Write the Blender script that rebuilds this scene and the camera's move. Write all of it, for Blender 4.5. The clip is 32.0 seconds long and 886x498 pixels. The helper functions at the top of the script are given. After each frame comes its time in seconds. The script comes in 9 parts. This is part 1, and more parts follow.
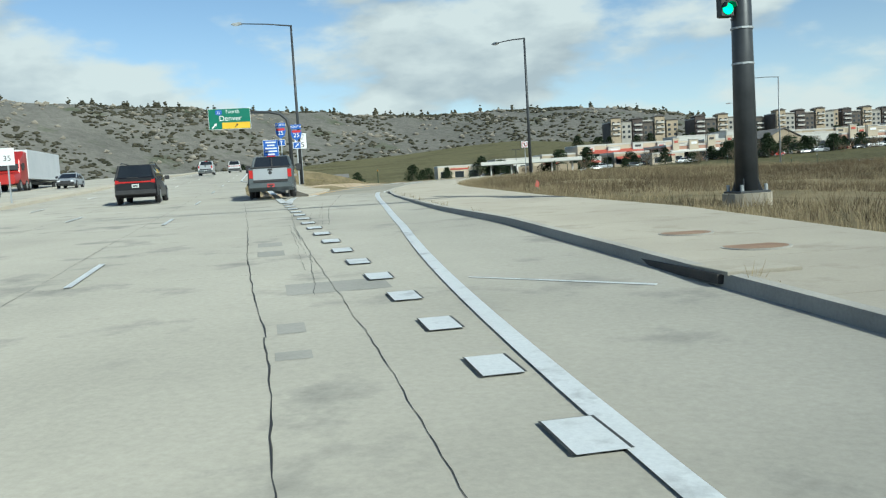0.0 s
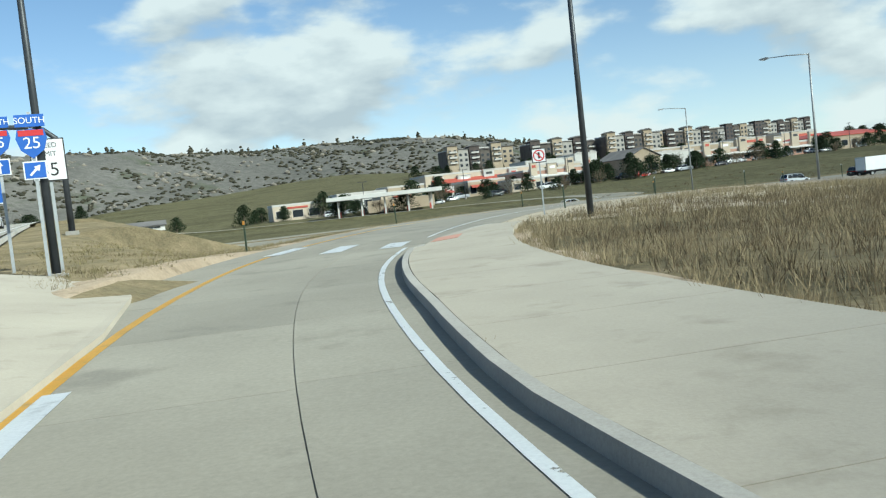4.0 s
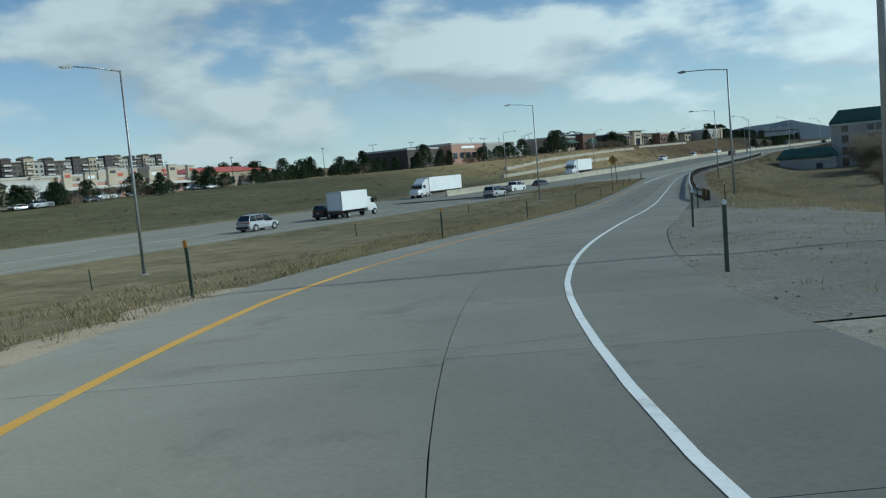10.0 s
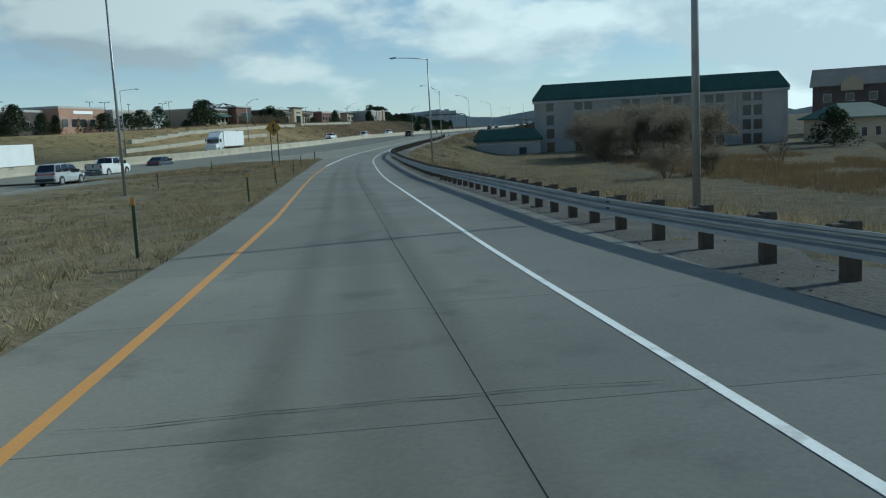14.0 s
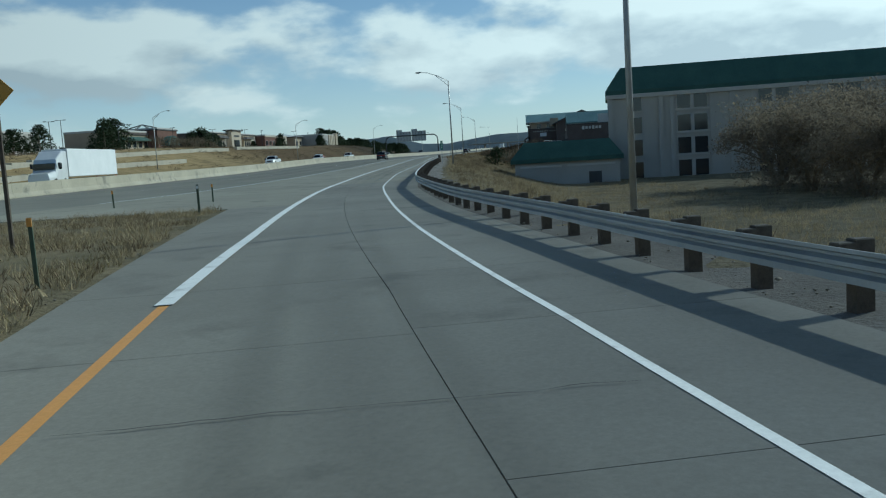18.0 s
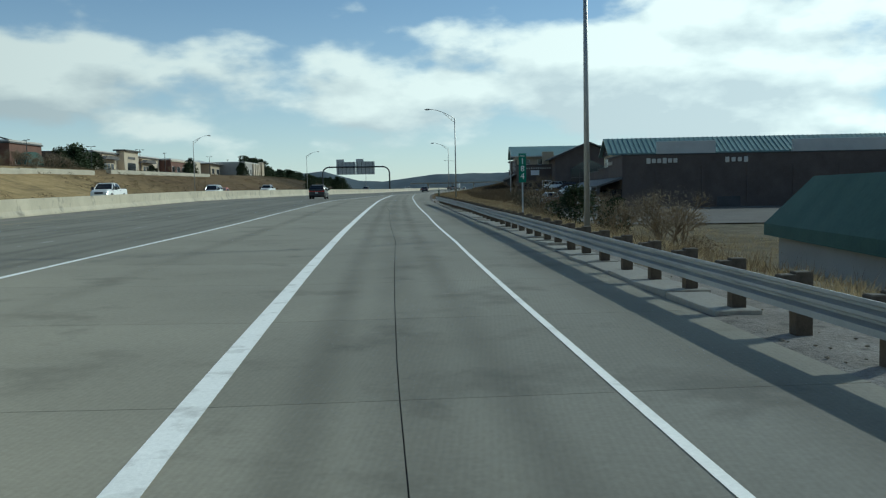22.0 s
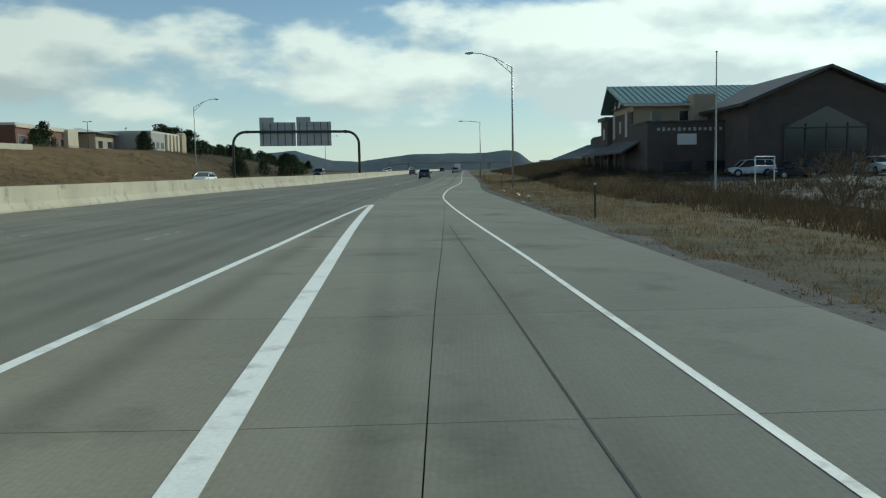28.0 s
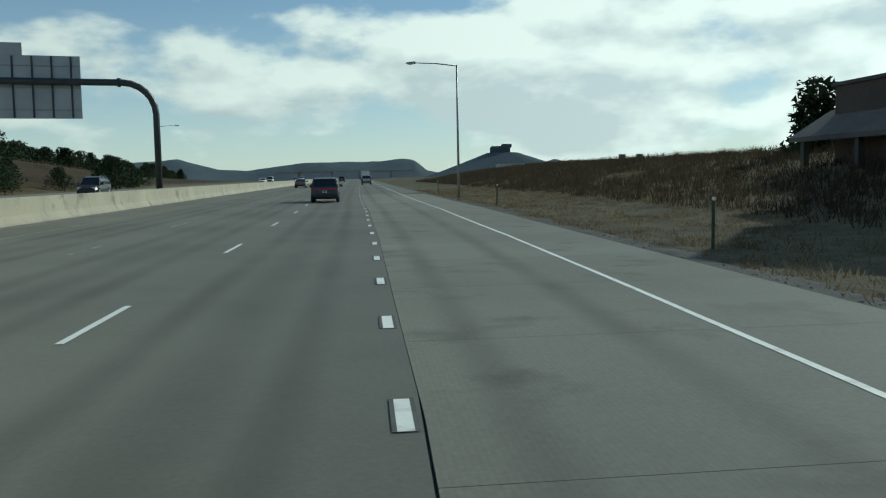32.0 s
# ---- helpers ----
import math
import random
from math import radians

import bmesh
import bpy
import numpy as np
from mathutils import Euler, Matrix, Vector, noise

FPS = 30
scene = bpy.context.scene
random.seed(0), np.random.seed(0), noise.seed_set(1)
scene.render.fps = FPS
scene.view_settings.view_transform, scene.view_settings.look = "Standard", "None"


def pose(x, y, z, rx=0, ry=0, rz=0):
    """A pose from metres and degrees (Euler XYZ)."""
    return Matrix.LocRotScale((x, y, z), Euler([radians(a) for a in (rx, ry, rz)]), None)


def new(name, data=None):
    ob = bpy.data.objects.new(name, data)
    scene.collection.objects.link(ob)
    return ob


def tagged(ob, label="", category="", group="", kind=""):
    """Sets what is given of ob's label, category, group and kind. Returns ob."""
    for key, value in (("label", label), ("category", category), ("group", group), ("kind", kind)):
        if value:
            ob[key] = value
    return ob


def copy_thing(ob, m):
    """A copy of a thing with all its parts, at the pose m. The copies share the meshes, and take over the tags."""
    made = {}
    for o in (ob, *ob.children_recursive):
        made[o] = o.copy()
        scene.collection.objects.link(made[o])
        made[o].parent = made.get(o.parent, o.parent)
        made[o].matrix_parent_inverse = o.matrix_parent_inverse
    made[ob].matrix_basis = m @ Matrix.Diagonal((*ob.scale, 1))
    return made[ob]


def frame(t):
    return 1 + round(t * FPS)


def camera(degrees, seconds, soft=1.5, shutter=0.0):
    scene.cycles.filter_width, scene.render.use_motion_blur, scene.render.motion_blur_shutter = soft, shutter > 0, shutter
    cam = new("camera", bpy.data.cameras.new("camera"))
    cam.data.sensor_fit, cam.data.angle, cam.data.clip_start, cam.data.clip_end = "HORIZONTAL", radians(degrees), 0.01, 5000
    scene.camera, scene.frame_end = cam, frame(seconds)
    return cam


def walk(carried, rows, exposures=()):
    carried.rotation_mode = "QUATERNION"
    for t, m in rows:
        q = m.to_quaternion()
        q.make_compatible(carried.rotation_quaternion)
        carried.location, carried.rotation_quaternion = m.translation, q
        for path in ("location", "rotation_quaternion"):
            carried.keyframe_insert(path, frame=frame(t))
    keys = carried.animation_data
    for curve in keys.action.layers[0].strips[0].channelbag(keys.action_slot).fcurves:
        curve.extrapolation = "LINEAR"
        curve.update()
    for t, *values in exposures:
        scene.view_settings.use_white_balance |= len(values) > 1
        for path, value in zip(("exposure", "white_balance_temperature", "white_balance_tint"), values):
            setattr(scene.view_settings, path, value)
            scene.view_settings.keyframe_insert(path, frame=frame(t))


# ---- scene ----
cam = camera(53.62, 32.0, soft=1.2)
PATH = [
    (0.0, pose(-0.00, -0.00, 1.80, 85.51, 3.38, 15.24)),
    (0.5, pose(-1.99, 3.84, 1.97, 85.98, 3.14, 16.89)),
    (1.0, pose(-3.91, 8.01, 2.14, 85.72, 3.52, 17.11)),
    (1.5, pose(-5.90, 12.57, 2.31, 85.09, 4.39, 15.23)),
    (2.0, pose(-7.70, 16.94, 2.46, 84.17, 4.79, 13.16)),
    (2.5, pose(-9.73, 21.81, 2.63, 84.36, 5.45, 10.91)),
    (3.0, pose(-11.61, 26.87, 2.80, 84.69, 5.89, 8.21)),
    (3.5, pose(-13.36, 32.00, 2.92, 85.74, 6.12, 5.79)),
    (4.0, pose(-15.01, 37.11, 3.01, 86.77, 6.19, 3.63)),
    (4.5, pose(-16.57, 42.07, 3.09, 86.98, 6.43, 1.04)),
    (5.0, pose(-18.06, 46.80, 3.17, 86.73, 7.84, -3.51)),
    (5.5, pose(-19.16, 51.72, 3.27, 86.89, 7.96, -8.57)),
    (6.0, pose(-19.94, 57.03, 3.38, 85.93, 7.51, -12.71)),
    (6.5, pose(-20.16, 62.49, 3.46, 84.78, 8.29, -17.07)),
    (7.0, pose(-20.02, 68.17, 3.57, 86.37, 7.46, -18.07)),
    (7.5, pose(-19.24, 73.91, 3.66, 87.16, 7.18, -17.81)),
    (8.0, pose(-17.89, 79.72, 3.72, 87.01, 6.09, -18.20)),
    (8.5, pose(-16.03, 85.50, 3.73, 87.98, 4.53, -19.33)),
    (9.0, pose(-13.70, 91.12, 3.70, 88.37, 4.33, -25.42)),
    (9.5, pose(-10.93, 96.66, 3.63, 86.78, 4.55, -31.37)),
    (10.0, pose(-7.54, 102.14, 3.55, 85.09, 5.06, -37.92)),
    (10.5, pose(-3.73, 107.42, 3.48, 84.30, 6.00, -44.19)),
    (11.0, pose(0.50, 112.31, 3.38, 84.46, 6.76, -49.69)),
    (11.5, pose(5.04, 116.80, 3.22, 84.34, 6.18, -54.54)),
    (12.0, pose(10.30, 121.38, 3.02, 83.68, 4.20, -58.87)),
    (12.5, pose(16.19, 125.96, 2.79, 83.35, 2.60, -60.79)),
    (13.0, pose(22.30, 130.55, 2.55, 82.93, 2.34, -60.73)),
    (13.5, pose(28.75, 135.37, 2.29, 82.18, 2.42, -60.10)),
    (14.0, pose(35.55, 140.39, 2.03, 82.36, 2.85, -59.96)),
    (14.5, pose(42.62, 145.53, 1.79, 83.10, 2.75, -59.67)),
    (15.0, pose(49.76, 150.84, 1.60, 83.81, 3.13, -59.20)),
    (15.5, pose(56.99, 156.25, 1.46, 84.33, 3.32, -58.56)),
    (16.0, pose(64.37, 161.75, 1.32, 84.58, 3.23, -58.09)),
    (16.5, pose(71.91, 167.37, 1.19, 84.17, 3.19, -58.54)),
    (17.0, pose(79.63, 173.10, 1.07, 82.68, 3.94, -61.27)),
    (17.5, pose(87.44, 178.88, 1.02, 83.32, 3.63, -62.84)),
    (18.0, pose(95.43, 184.67, 0.99, 83.94, 3.60, -63.34)),
    (18.5, pose(103.66, 190.50, 0.99, 86.34, 2.75, -62.28)),
    (19.0, pose(112.05, 196.28, 1.02, 88.01, 2.69, -60.86)),
    (19.5, pose(120.59, 201.85, 1.07, 86.78, 3.02, -62.70)),
    (20.0, pose(129.32, 207.19, 1.14, 86.33, 2.69, -64.40)),
    (20.5, pose(138.46, 212.41, 1.23, 87.08, 2.24, -64.22)),
    (21.0, pose(148.14, 217.56, 1.32, 86.20, 2.03, -64.76)),
    (21.5, pose(157.91, 222.71, 1.41, 85.21, 1.52, -66.64)),
    (22.0, pose(167.34, 227.67, 1.49, 86.32, 1.07, -67.65)),
    (22.5, pose(176.64, 232.50, 1.57, 86.59, 0.81, -67.28)),
    (23.0, pose(186.06, 237.28, 1.65, 87.14, 1.03, -66.00)),
    (23.5, pose(195.76, 242.10, 1.74, 87.12, 2.08, -64.86)),
    (24.0, pose(205.59, 246.94, 1.84, 86.97, 2.38, -65.78)),
    (24.5, pose(215.62, 251.75, 1.97, 86.93, 2.23, -65.71)),
    (25.0, pose(225.82, 256.58, 2.12, 86.37, 2.05, -65.09)),
    (25.5, pose(235.94, 261.26, 2.28, 85.46, 2.36, -64.90)),
    (26.0, pose(246.08, 265.95, 2.44, 86.13, 2.35, -65.38)),
    (26.5, pose(256.34, 270.64, 2.58, 86.85, 1.91, -66.25)),
    (27.0, pose(266.74, 275.40, 2.68, 87.12, 1.18, -67.24)),
    (27.5, pose(277.34, 280.17, 2.77, 86.58, 0.52, -68.22)),
    (28.0, pose(288.14, 284.96, 2.84, 85.03, 0.87, -69.24)),
    (28.5, pose(298.95, 289.63, 2.91, 82.42, 2.06, -70.26)),
    (29.0, pose(309.78, 294.31, 2.97, 82.70, 2.13, -71.23)),
    (29.5, pose(320.74, 299.08, 3.02, 84.67, 1.87, -70.41)),
    (30.0, pose(331.72, 303.77, 3.07, 85.93, 1.30, -70.25)),
    (30.5, pose(342.61, 308.22, 3.12, 85.71, 1.17, -70.87)),
    (31.0, pose(353.39, 312.45, 3.18, 85.68, 0.91, -72.18)),
    (31.5, pose(364.46, 316.68, 3.23, 85.60, 1.62, -74.61)),
    (32.0, pose(375.43, 320.74, 3.26, 85.50, 1.08, -76.18)),
]
walk(cam, PATH, [(0, 0.0, 5950, -5), (3, 0.05, 5950, -5), (5, 0.28, 5950, -5), (7.6, 0.32, 5850, -6), (9, -0.1, 5650, -8), (9.8, -0.35, 5450, -8), (10.6, -0.38, 5450, -9), (14, -0.42, 5450, -10), (20, -0.44, 5500, -10), (21.5, -0.42, 5700, -9), (22.5, -0.12, 6050, -9), (26, -0.26, 6300, -11), (29, -0.28, 6200, -11), (32, -0.4, 6100, -12)])

# ---- light ----
SUN_AZ, SUN_EL = math.radians(-37), math.radians(31)
SUN_DIR = Vector((math.cos(SUN_AZ) * math.cos(SUN_EL), math.sin(SUN_AZ) * math.cos(SUN_EL), math.sin(SUN_EL)))
sun_data = bpy.data.lights.new("sun", "SUN")
sun_data.energy, sun_data.angle, sun_data.color = 4.5, math.radians(0.55), (1.0, 0.95, 0.86)
sun = new("sun", sun_data)
sun.rotation_euler = SUN_DIR.to_track_quat("Z", "Y").to_euler()


def build_world():
    w = bpy.data.worlds.new("sky")
    scene.world = w
    w.use_nodes = True
    nt = w.node_tree
    nt.nodes.clear()
    N, L = nt.nodes.new, nt.links.new
    out, bg = N("ShaderNodeOutputWorld"), N("ShaderNodeBackground")
    sky = N("ShaderNodeTexSky")
    sky.sky_type, sky.sun_disc = "NISHITA", False
    sky.sun_elevation, sky.sun_rotation = SUN_EL, math.radians(90) - SUN_AZ
    sky.air_density, sky.dust_density, sky.ozone_density, sky.altitude = 1.0, 0.6, 2.2, 1900
    tc, sep = N("ShaderNodeTexCoord"), N("ShaderNodeSeparateXYZ")
    L(tc.outputs["Generated"], sep.inputs[0])

    def m(op, a, b=None, clamp=False):
        n = N("ShaderNodeMath")
        n.operation, n.use_clamp = op, clamp
        for i, v in enumerate((a, b)):
            if v is None:
                continue
            if isinstance(v, (int, float)):
                n.inputs[i].default_value = v
            else:
                L(v, n.inputs[i])
        return n.outputs[0]
    # heaped clouds: thick towards the east, thinner in the north and overhead
    low_bank = m("MAXIMUM", m("SUBTRACT", 0.085, m("MULTIPLY", m("ABSOLUTE", m("SUBTRACT", sep.outputs[2], 0.10)), 0.85)), -0.11)
    side = m("ADD", m("ADD", m("MULTIPLY", sep.outputs[0], 0.10), m("MULTIPLY", m("MULTIPLY", sep.outputs[0], sep.outputs[1]), -0.13)), low_bank)

    def layer(lift):
        comb = N("ShaderNodeCombineXYZ")
        L(sep.outputs[0], comb.inputs[0])
        L(sep.outputs[1], comb.inputs[1])
        L(m("MULTIPLY", m("ADD", sep.outputs[2], lift), 2.3), comb.inputs[2])
        big, broad = N("ShaderNodeTexNoise"), N("ShaderNodeTexNoise")
        for n, sc, det, ro in ((big, CLOUD_SCALE, 10, 0.5), (broad, 1.9, 2, 0.5)):
            L(comb.outputs[0], n.inputs["Vector"])
            n.inputs["Scale"].default_value, n.inputs["Detail"].default_value, n.inputs["Roughness"].default_value = sc, det, ro
        return m("ADD", m("ADD", big.outputs[0], m("MULTIPLY", m("SUBTRACT", broad.outputs[0], 0.5), 0.5)), side)
    cover, above = layer(0.0), layer(0.028)
    ramp = N("ShaderNodeValToRGB")
    ramp.color_ramp.interpolation = "EASE"
    ramp.color_ramp.elements[0].position, ramp.color_ramp.elements[1].position = 0.47, 0.60
    L(cover, ramp.inputs[0])
    body = N("ShaderNodeMapRange")
    body.inputs[1].default_value, body.inputs[2].default_value = -0.07, 0.12
    L(m("ADD", m("SUBTRACT", above, cover), m("MULTIPLY", m("SUBTRACT", cover, 0.55), 0.25)), body.inputs[0])
    shade = N("ShaderNodeValToRGB")
    shade.color_ramp.elements[0].position, shade.color_ramp.elements[1].position = 0.15, 0.95
    shade.color_ramp.elements[0].color, shade.color_ramp.elements[1].color = (7.1, 7.2, 7.1, 1), (4.5, 4.8, 5.1, 1)
    L(body.outputs[0], shade.inputs[0])
    haze = m("POWER", m("SUBTRACT", 1.0, m("MAXIMUM", sep.outputs[2], 0.0)), 9.0)
    hz = N("ShaderNodeMix")
    hz.data_type = "RGBA"
    hz.inputs[7].default_value = (6.8, 7.05, 7.0, 1)
    L(m("MULTIPLY", haze, 0.72), hz.inputs[0])
    L(sky.outputs[0], hz.inputs[6])
    mx = N("ShaderNodeMix")
    mx.data_type = "RGBA"
    L(m("MULTIPLY", ramp.outputs[0], 0.93), mx.inputs[0])
    L(hz.outputs[2], mx.inputs[6])
    # clouds are brighter towards the sun
    lit = m("MULTIPLY_ADD", m("ADD", m("MULTIPLY", sep.outputs[0], 0.8), m("MULTIPLY", sep.outputs[1], -0.6)), 0.75)
    lit.node.inputs[2].default_value = 0.97
    lit = m("MAXIMUM", lit, 0.93)
    sc = N("ShaderNodeVectorMath")
    sc.operation = "SCALE"
    L(shade.outputs[0], sc.inputs[0])
    L(lit, sc.inputs["Scale"])
    L(sc.outputs[0], mx.inputs[7])
    L(mx.outputs[2], bg.inputs[0])
    bg.inputs[1].default_value = 0.115
    L(bg.outputs[0], out.inputs[0])


CLOUD_SCALE = 5.2
build_world()


# ---- materials ----
def surf(name, c1, c2, scale=1.0, rough=0.85, metal=0.0, bump=0.15, fine=None, c3=None, grain=0.25, stretch=None, spec=0.4, bdist=0.02, obj_var=0.0):
    """A surface of two colours mottled at a large scale, with a fine grain and, where c3 is given, scattered stains."""
    m = bpy.data.materials.new(name)
    m.use_nodes = True
    nt = m.node_tree
    N, L = nt.nodes.new, nt.links.new
    b = nt.nodes["Principled BSDF"]
    b.inputs["Roughness"].default_value, b.inputs["Metallic"].default_value = rough, metal
    b.inputs["Specular IOR Level"].default_value = spec
    b.inputs["Diffuse Roughness"].default_value = 1.0 if rough > 0.7 else 0.0
    tc = N("ShaderNodeTexCoord")
    vec = tc.outputs["Object"]
    if stretch:
        mp = N("ShaderNodeMapping")
        mp.inputs["Scale"].default_value = stretch
        L(vec, mp.inputs[0])
        vec = mp.outputs[0]

    def noise_of(sc, det=5.0, ro=0.6):
        n = N("ShaderNodeTexNoise")
        n.inputs["Scale"].default_value, n.inputs["Detail"].default_value, n.inputs["Roughness"].default_value = sc, det, ro
        L(vec, n.inputs["Vector"])
        return n.outputs[0]

    def mix(f, a, b_, mode="MIX"):
        n = N("ShaderNodeMix")
        n.data_type, n.blend_type = "RGBA", mode
        for i, v in ((0, f), (6, a), (7, b_)):
            if isinstance(v, tuple):
                n.inputs[i].default_value = (*v, 1)
            elif isinstance(v, float):
                n.inputs[i].default_value = v
            else:
                L(v, n.inputs[i])
        return n.outputs[2]

    def ramp(v, lo, hi):
        n = N("ShaderNodeMapRange")
        n.inputs[1].default_value, n.inputs[2].default_value = lo, hi
        L(v, n.inputs[0])
        return n.outputs[0]
    col = mix(ramp(noise_of(scale), 0.3, 0.7), c1, c2)
    if c3:
        col = mix(ramp(noise_of(scale * 2.7, 7), 0.56, 0.7), col, c3)
    fs = fine or scale * 30
    g = noise_of(fs, 3, 0.7)
    gm = N("ShaderNodeMapRange")
    gm.inputs[3].default_value, gm.inputs[4].default_value = 1 - grain, 1 + grain
    L(g, gm.inputs[0])
    val = gm.outputs[0]
    hsv = N("ShaderNodeHueSaturation")
    L(col, hsv.inputs["Color"])
    if obj_var:
        oi, om, mu = N("ShaderNodeObjectInfo"), N("ShaderNodeMapRange"), N("ShaderNodeMath")
        om.inputs[3].default_value, om.inputs[4].default_value = 1 - obj_var, 1 + obj_var
        mu.operation = "MULTIPLY"
        L(oi.outputs["Random"], om.inputs[0])
        L(om.outputs[0], mu.inputs[0])
        L(val, mu.inputs[1])
        val = mu.outputs[0]
    L(val, hsv.inputs["Value"])
    L(hsv.outputs[0], b.inputs["Base Color"])
    if bump:
        bp = N("ShaderNodeBump")
        bp.inputs["Strength"].default_value, bp.inputs["Distance"].default_value = bump, bdist
        L(g, bp.inputs["Height"])
        L(bp.outputs[0], b.inputs["Normal"])
    return m


def glow(name, color, strength):
    m = bpy.data.materials.new(name)
    m.use_nodes = True
    b = m.node_tree.nodes["Principled BSDF"]
    b.inputs["Base Color"].default_value = (*color, 1)
    b.inputs["Emission Color"].default_value = (*color, 1)
    b.inputs["Emission Strength"].default_value = strength
    return m


M = dict(
    concrete=surf("road_concrete", (0.275, 0.26, 0.222), (0.35, 0.33, 0.282), 0.22, 0.82, fine=14, c3=(0.19, 0.182, 0.163), grain=0.22, bump=0.3, bdist=0.006, obj_var=0.05),
    # stained ramp concrete, base colour darkened to stand in for cloud shade
    ramp_concrete=surf("shade_darkened_ramp_concrete", (0.222, 0.206, 0.168), (0.284, 0.264, 0.215), 0.25, 0.8, fine=18, c3=(0.19, 0.176, 0.145), grain=0.25, bump=0.3, bdist=0.006, obj_var=0.06),
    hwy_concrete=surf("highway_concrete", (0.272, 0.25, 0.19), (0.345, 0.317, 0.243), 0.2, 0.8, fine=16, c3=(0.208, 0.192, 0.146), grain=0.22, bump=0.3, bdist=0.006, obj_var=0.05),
    asphalt=surf("highway_surface", (0.185, 0.174, 0.138), (0.25, 0.235, 0.185), 0.18, 0.8, fine=20, grain=0.2, bump=0.3, bdist=0.006),
    shoulder=surf("shoulder_concrete", (0.30, 0.285, 0.25), (0.41, 0.385, 0.33), 0.3, 0.85, fine=16, c3=(0.24, 0.22, 0.19), grain=0.25),
    terrace_stone=surf("pale_terrace_stone", (0.50, 0.46, 0.37), (0.62, 0.58, 0.48), 0.5, 0.9, fine=9, grain=0.2),
    walk=surf("sidewalk_concrete", (0.335, 0.302, 0.243), (0.40, 0.363, 0.295), 0.4, 0.88, fine=25, c3=(0.29, 0.26, 0.205), grain=0.14),
    kerb=surf("kerb_concrete", (0.30, 0.285, 0.255), (0.40, 0.38, 0.34), 0.6, 0.88, fine=25, grain=0.25),
    seal=surf("joint_seal", (0.03, 0.03, 0.03), (0.06, 0.055, 0.05), 2, 0.7, grain=0.3),
    white=surf("white_road_paint", (0.70, 0.71, 0.69), (0.78, 0.79, 0.77), 0.8, 0.6, fine=22, c3=(0.5, 0.5, 0.48), grain=0.18),
    yellow=surf("yellow_road_paint", (0.68, 0.36, 0.05), (0.75, 0.43, 0.08), 0.8, 0.6, fine=22, c3=(0.5, 0.33, 0.12), grain=0.2),
    black_paint=surf("black_road_paint", (0.05, 0.05, 0.05), (0.09, 0.09, 0.085), 1, 0.7, fine=20),
    soil=surf("dry_soil", (0.30, 0.235, 0.16), (0.40, 0.32, 0.23), 0.5, 0.95, fine=9, c3=(0.22, 0.17, 0.11), grain=0.4, bump=0.6, bdist=0.05),
    gravel=surf("verge_gravel", (0.20, 0.18, 0.155), (0.34, 0.31, 0.27), 0.9, 0.95, fine=12, c3=(0.12, 0.105, 0.09), grain=0.5, bump=0.8, bdist=0.05),
    grass_tuft=surf("dry_grass", (0.34, 0.26, 0.12), (0.46, 0.36, 0.18), 0.5, 0.9, fine=6, c3=(0.22, 0.18, 0.08), grain=0.35, bump=0),
    grass_brown=surf("brown_weeds", (0.20, 0.135, 0.07), (0.30, 0.21, 0.11), 0.5, 0.9, fine=6, c3=(0.13, 0.09, 0.05), grain=0.4, bump=0),
    shrub=surf("grey_green_shrub", (0.075, 0.085, 0.045), (0.13, 0.13, 0.075), 0.3, 0.9, fine=3, grain=0.4, bump=0),
    conifer=surf("conifer_needles", (0.022, 0.038, 0.020), (0.05, 0.07, 0.035), 0.4, 0.85, fine=4, grain=0.45, bump=0, obj_var=0.25),
    bark=surf("grey_bark", (0.13, 0.10, 0.075), (0.22, 0.18, 0.14), 2, 0.9, fine=20, grain=0.4),
    twigs=surf("bare_twigs", (0.16, 0.12, 0.075), (0.24, 0.185, 0.115), 1, 0.9, fine=8, grain=0.3, bump=0),
    willow=surf("autumn_willow_leaves", (0.17, 0.12, 0.05), (0.27, 0.19, 0.075), 0.4, 0.9, fine=5, grain=0.35, bump=0),
    galv=surf("galvanised_steel", (0.34, 0.36, 0.37), (0.45, 0.47, 0.48), 1.2, 0.6, 0.5, fine=30, grain=0.15, bump=0.05),
    bronze=surf("dark_bronze_paint", (0.045, 0.05, 0.055), (0.075, 0.08, 0.085), 1.5, 0.45, 0.3, fine=40, grain=0.15, bump=0.03),
    pole_grey=surf("weathered_pole", (0.27, 0.28, 0.28), (0.38, 0.39, 0.39), 1.0, 0.5, 0.6, fine=30, grain=0.15, bump=0.03),
    timber=surf("creosoted_timber", (0.07, 0.055, 0.04), (0.15, 0.12, 0.09), 3, 0.9, fine=30, grain=0.4, bump=0.3),
    barrier=surf("barrier_concrete", (0.52, 0.475, 0.365), (0.66, 0.605, 0.475), 0.35, 0.88, fine=14, c3=(0.32, 0.295, 0.24), grain=0.2),
    post_green=surf("green_post_steel", (0.05, 0.075, 0.05), (0.10, 0.12, 0.08), 2, 0.6, 0.3, fine=30, grain=0.3),
    orange_tip=surf("amber_reflector", (0.55, 0.24, 0.04), (0.65, 0.30, 0.06), 4, 0.4),
    white_plastic=surf("white_reflector", (0.75, 0.76, 0.76), (0.8, 0.8, 0.8), 4, 0.35),
    lamp_glass=surf("lamp_lens", (0.55, 0.56, 0.56), (0.65, 0.66, 0.66), 6, 0.25),
)


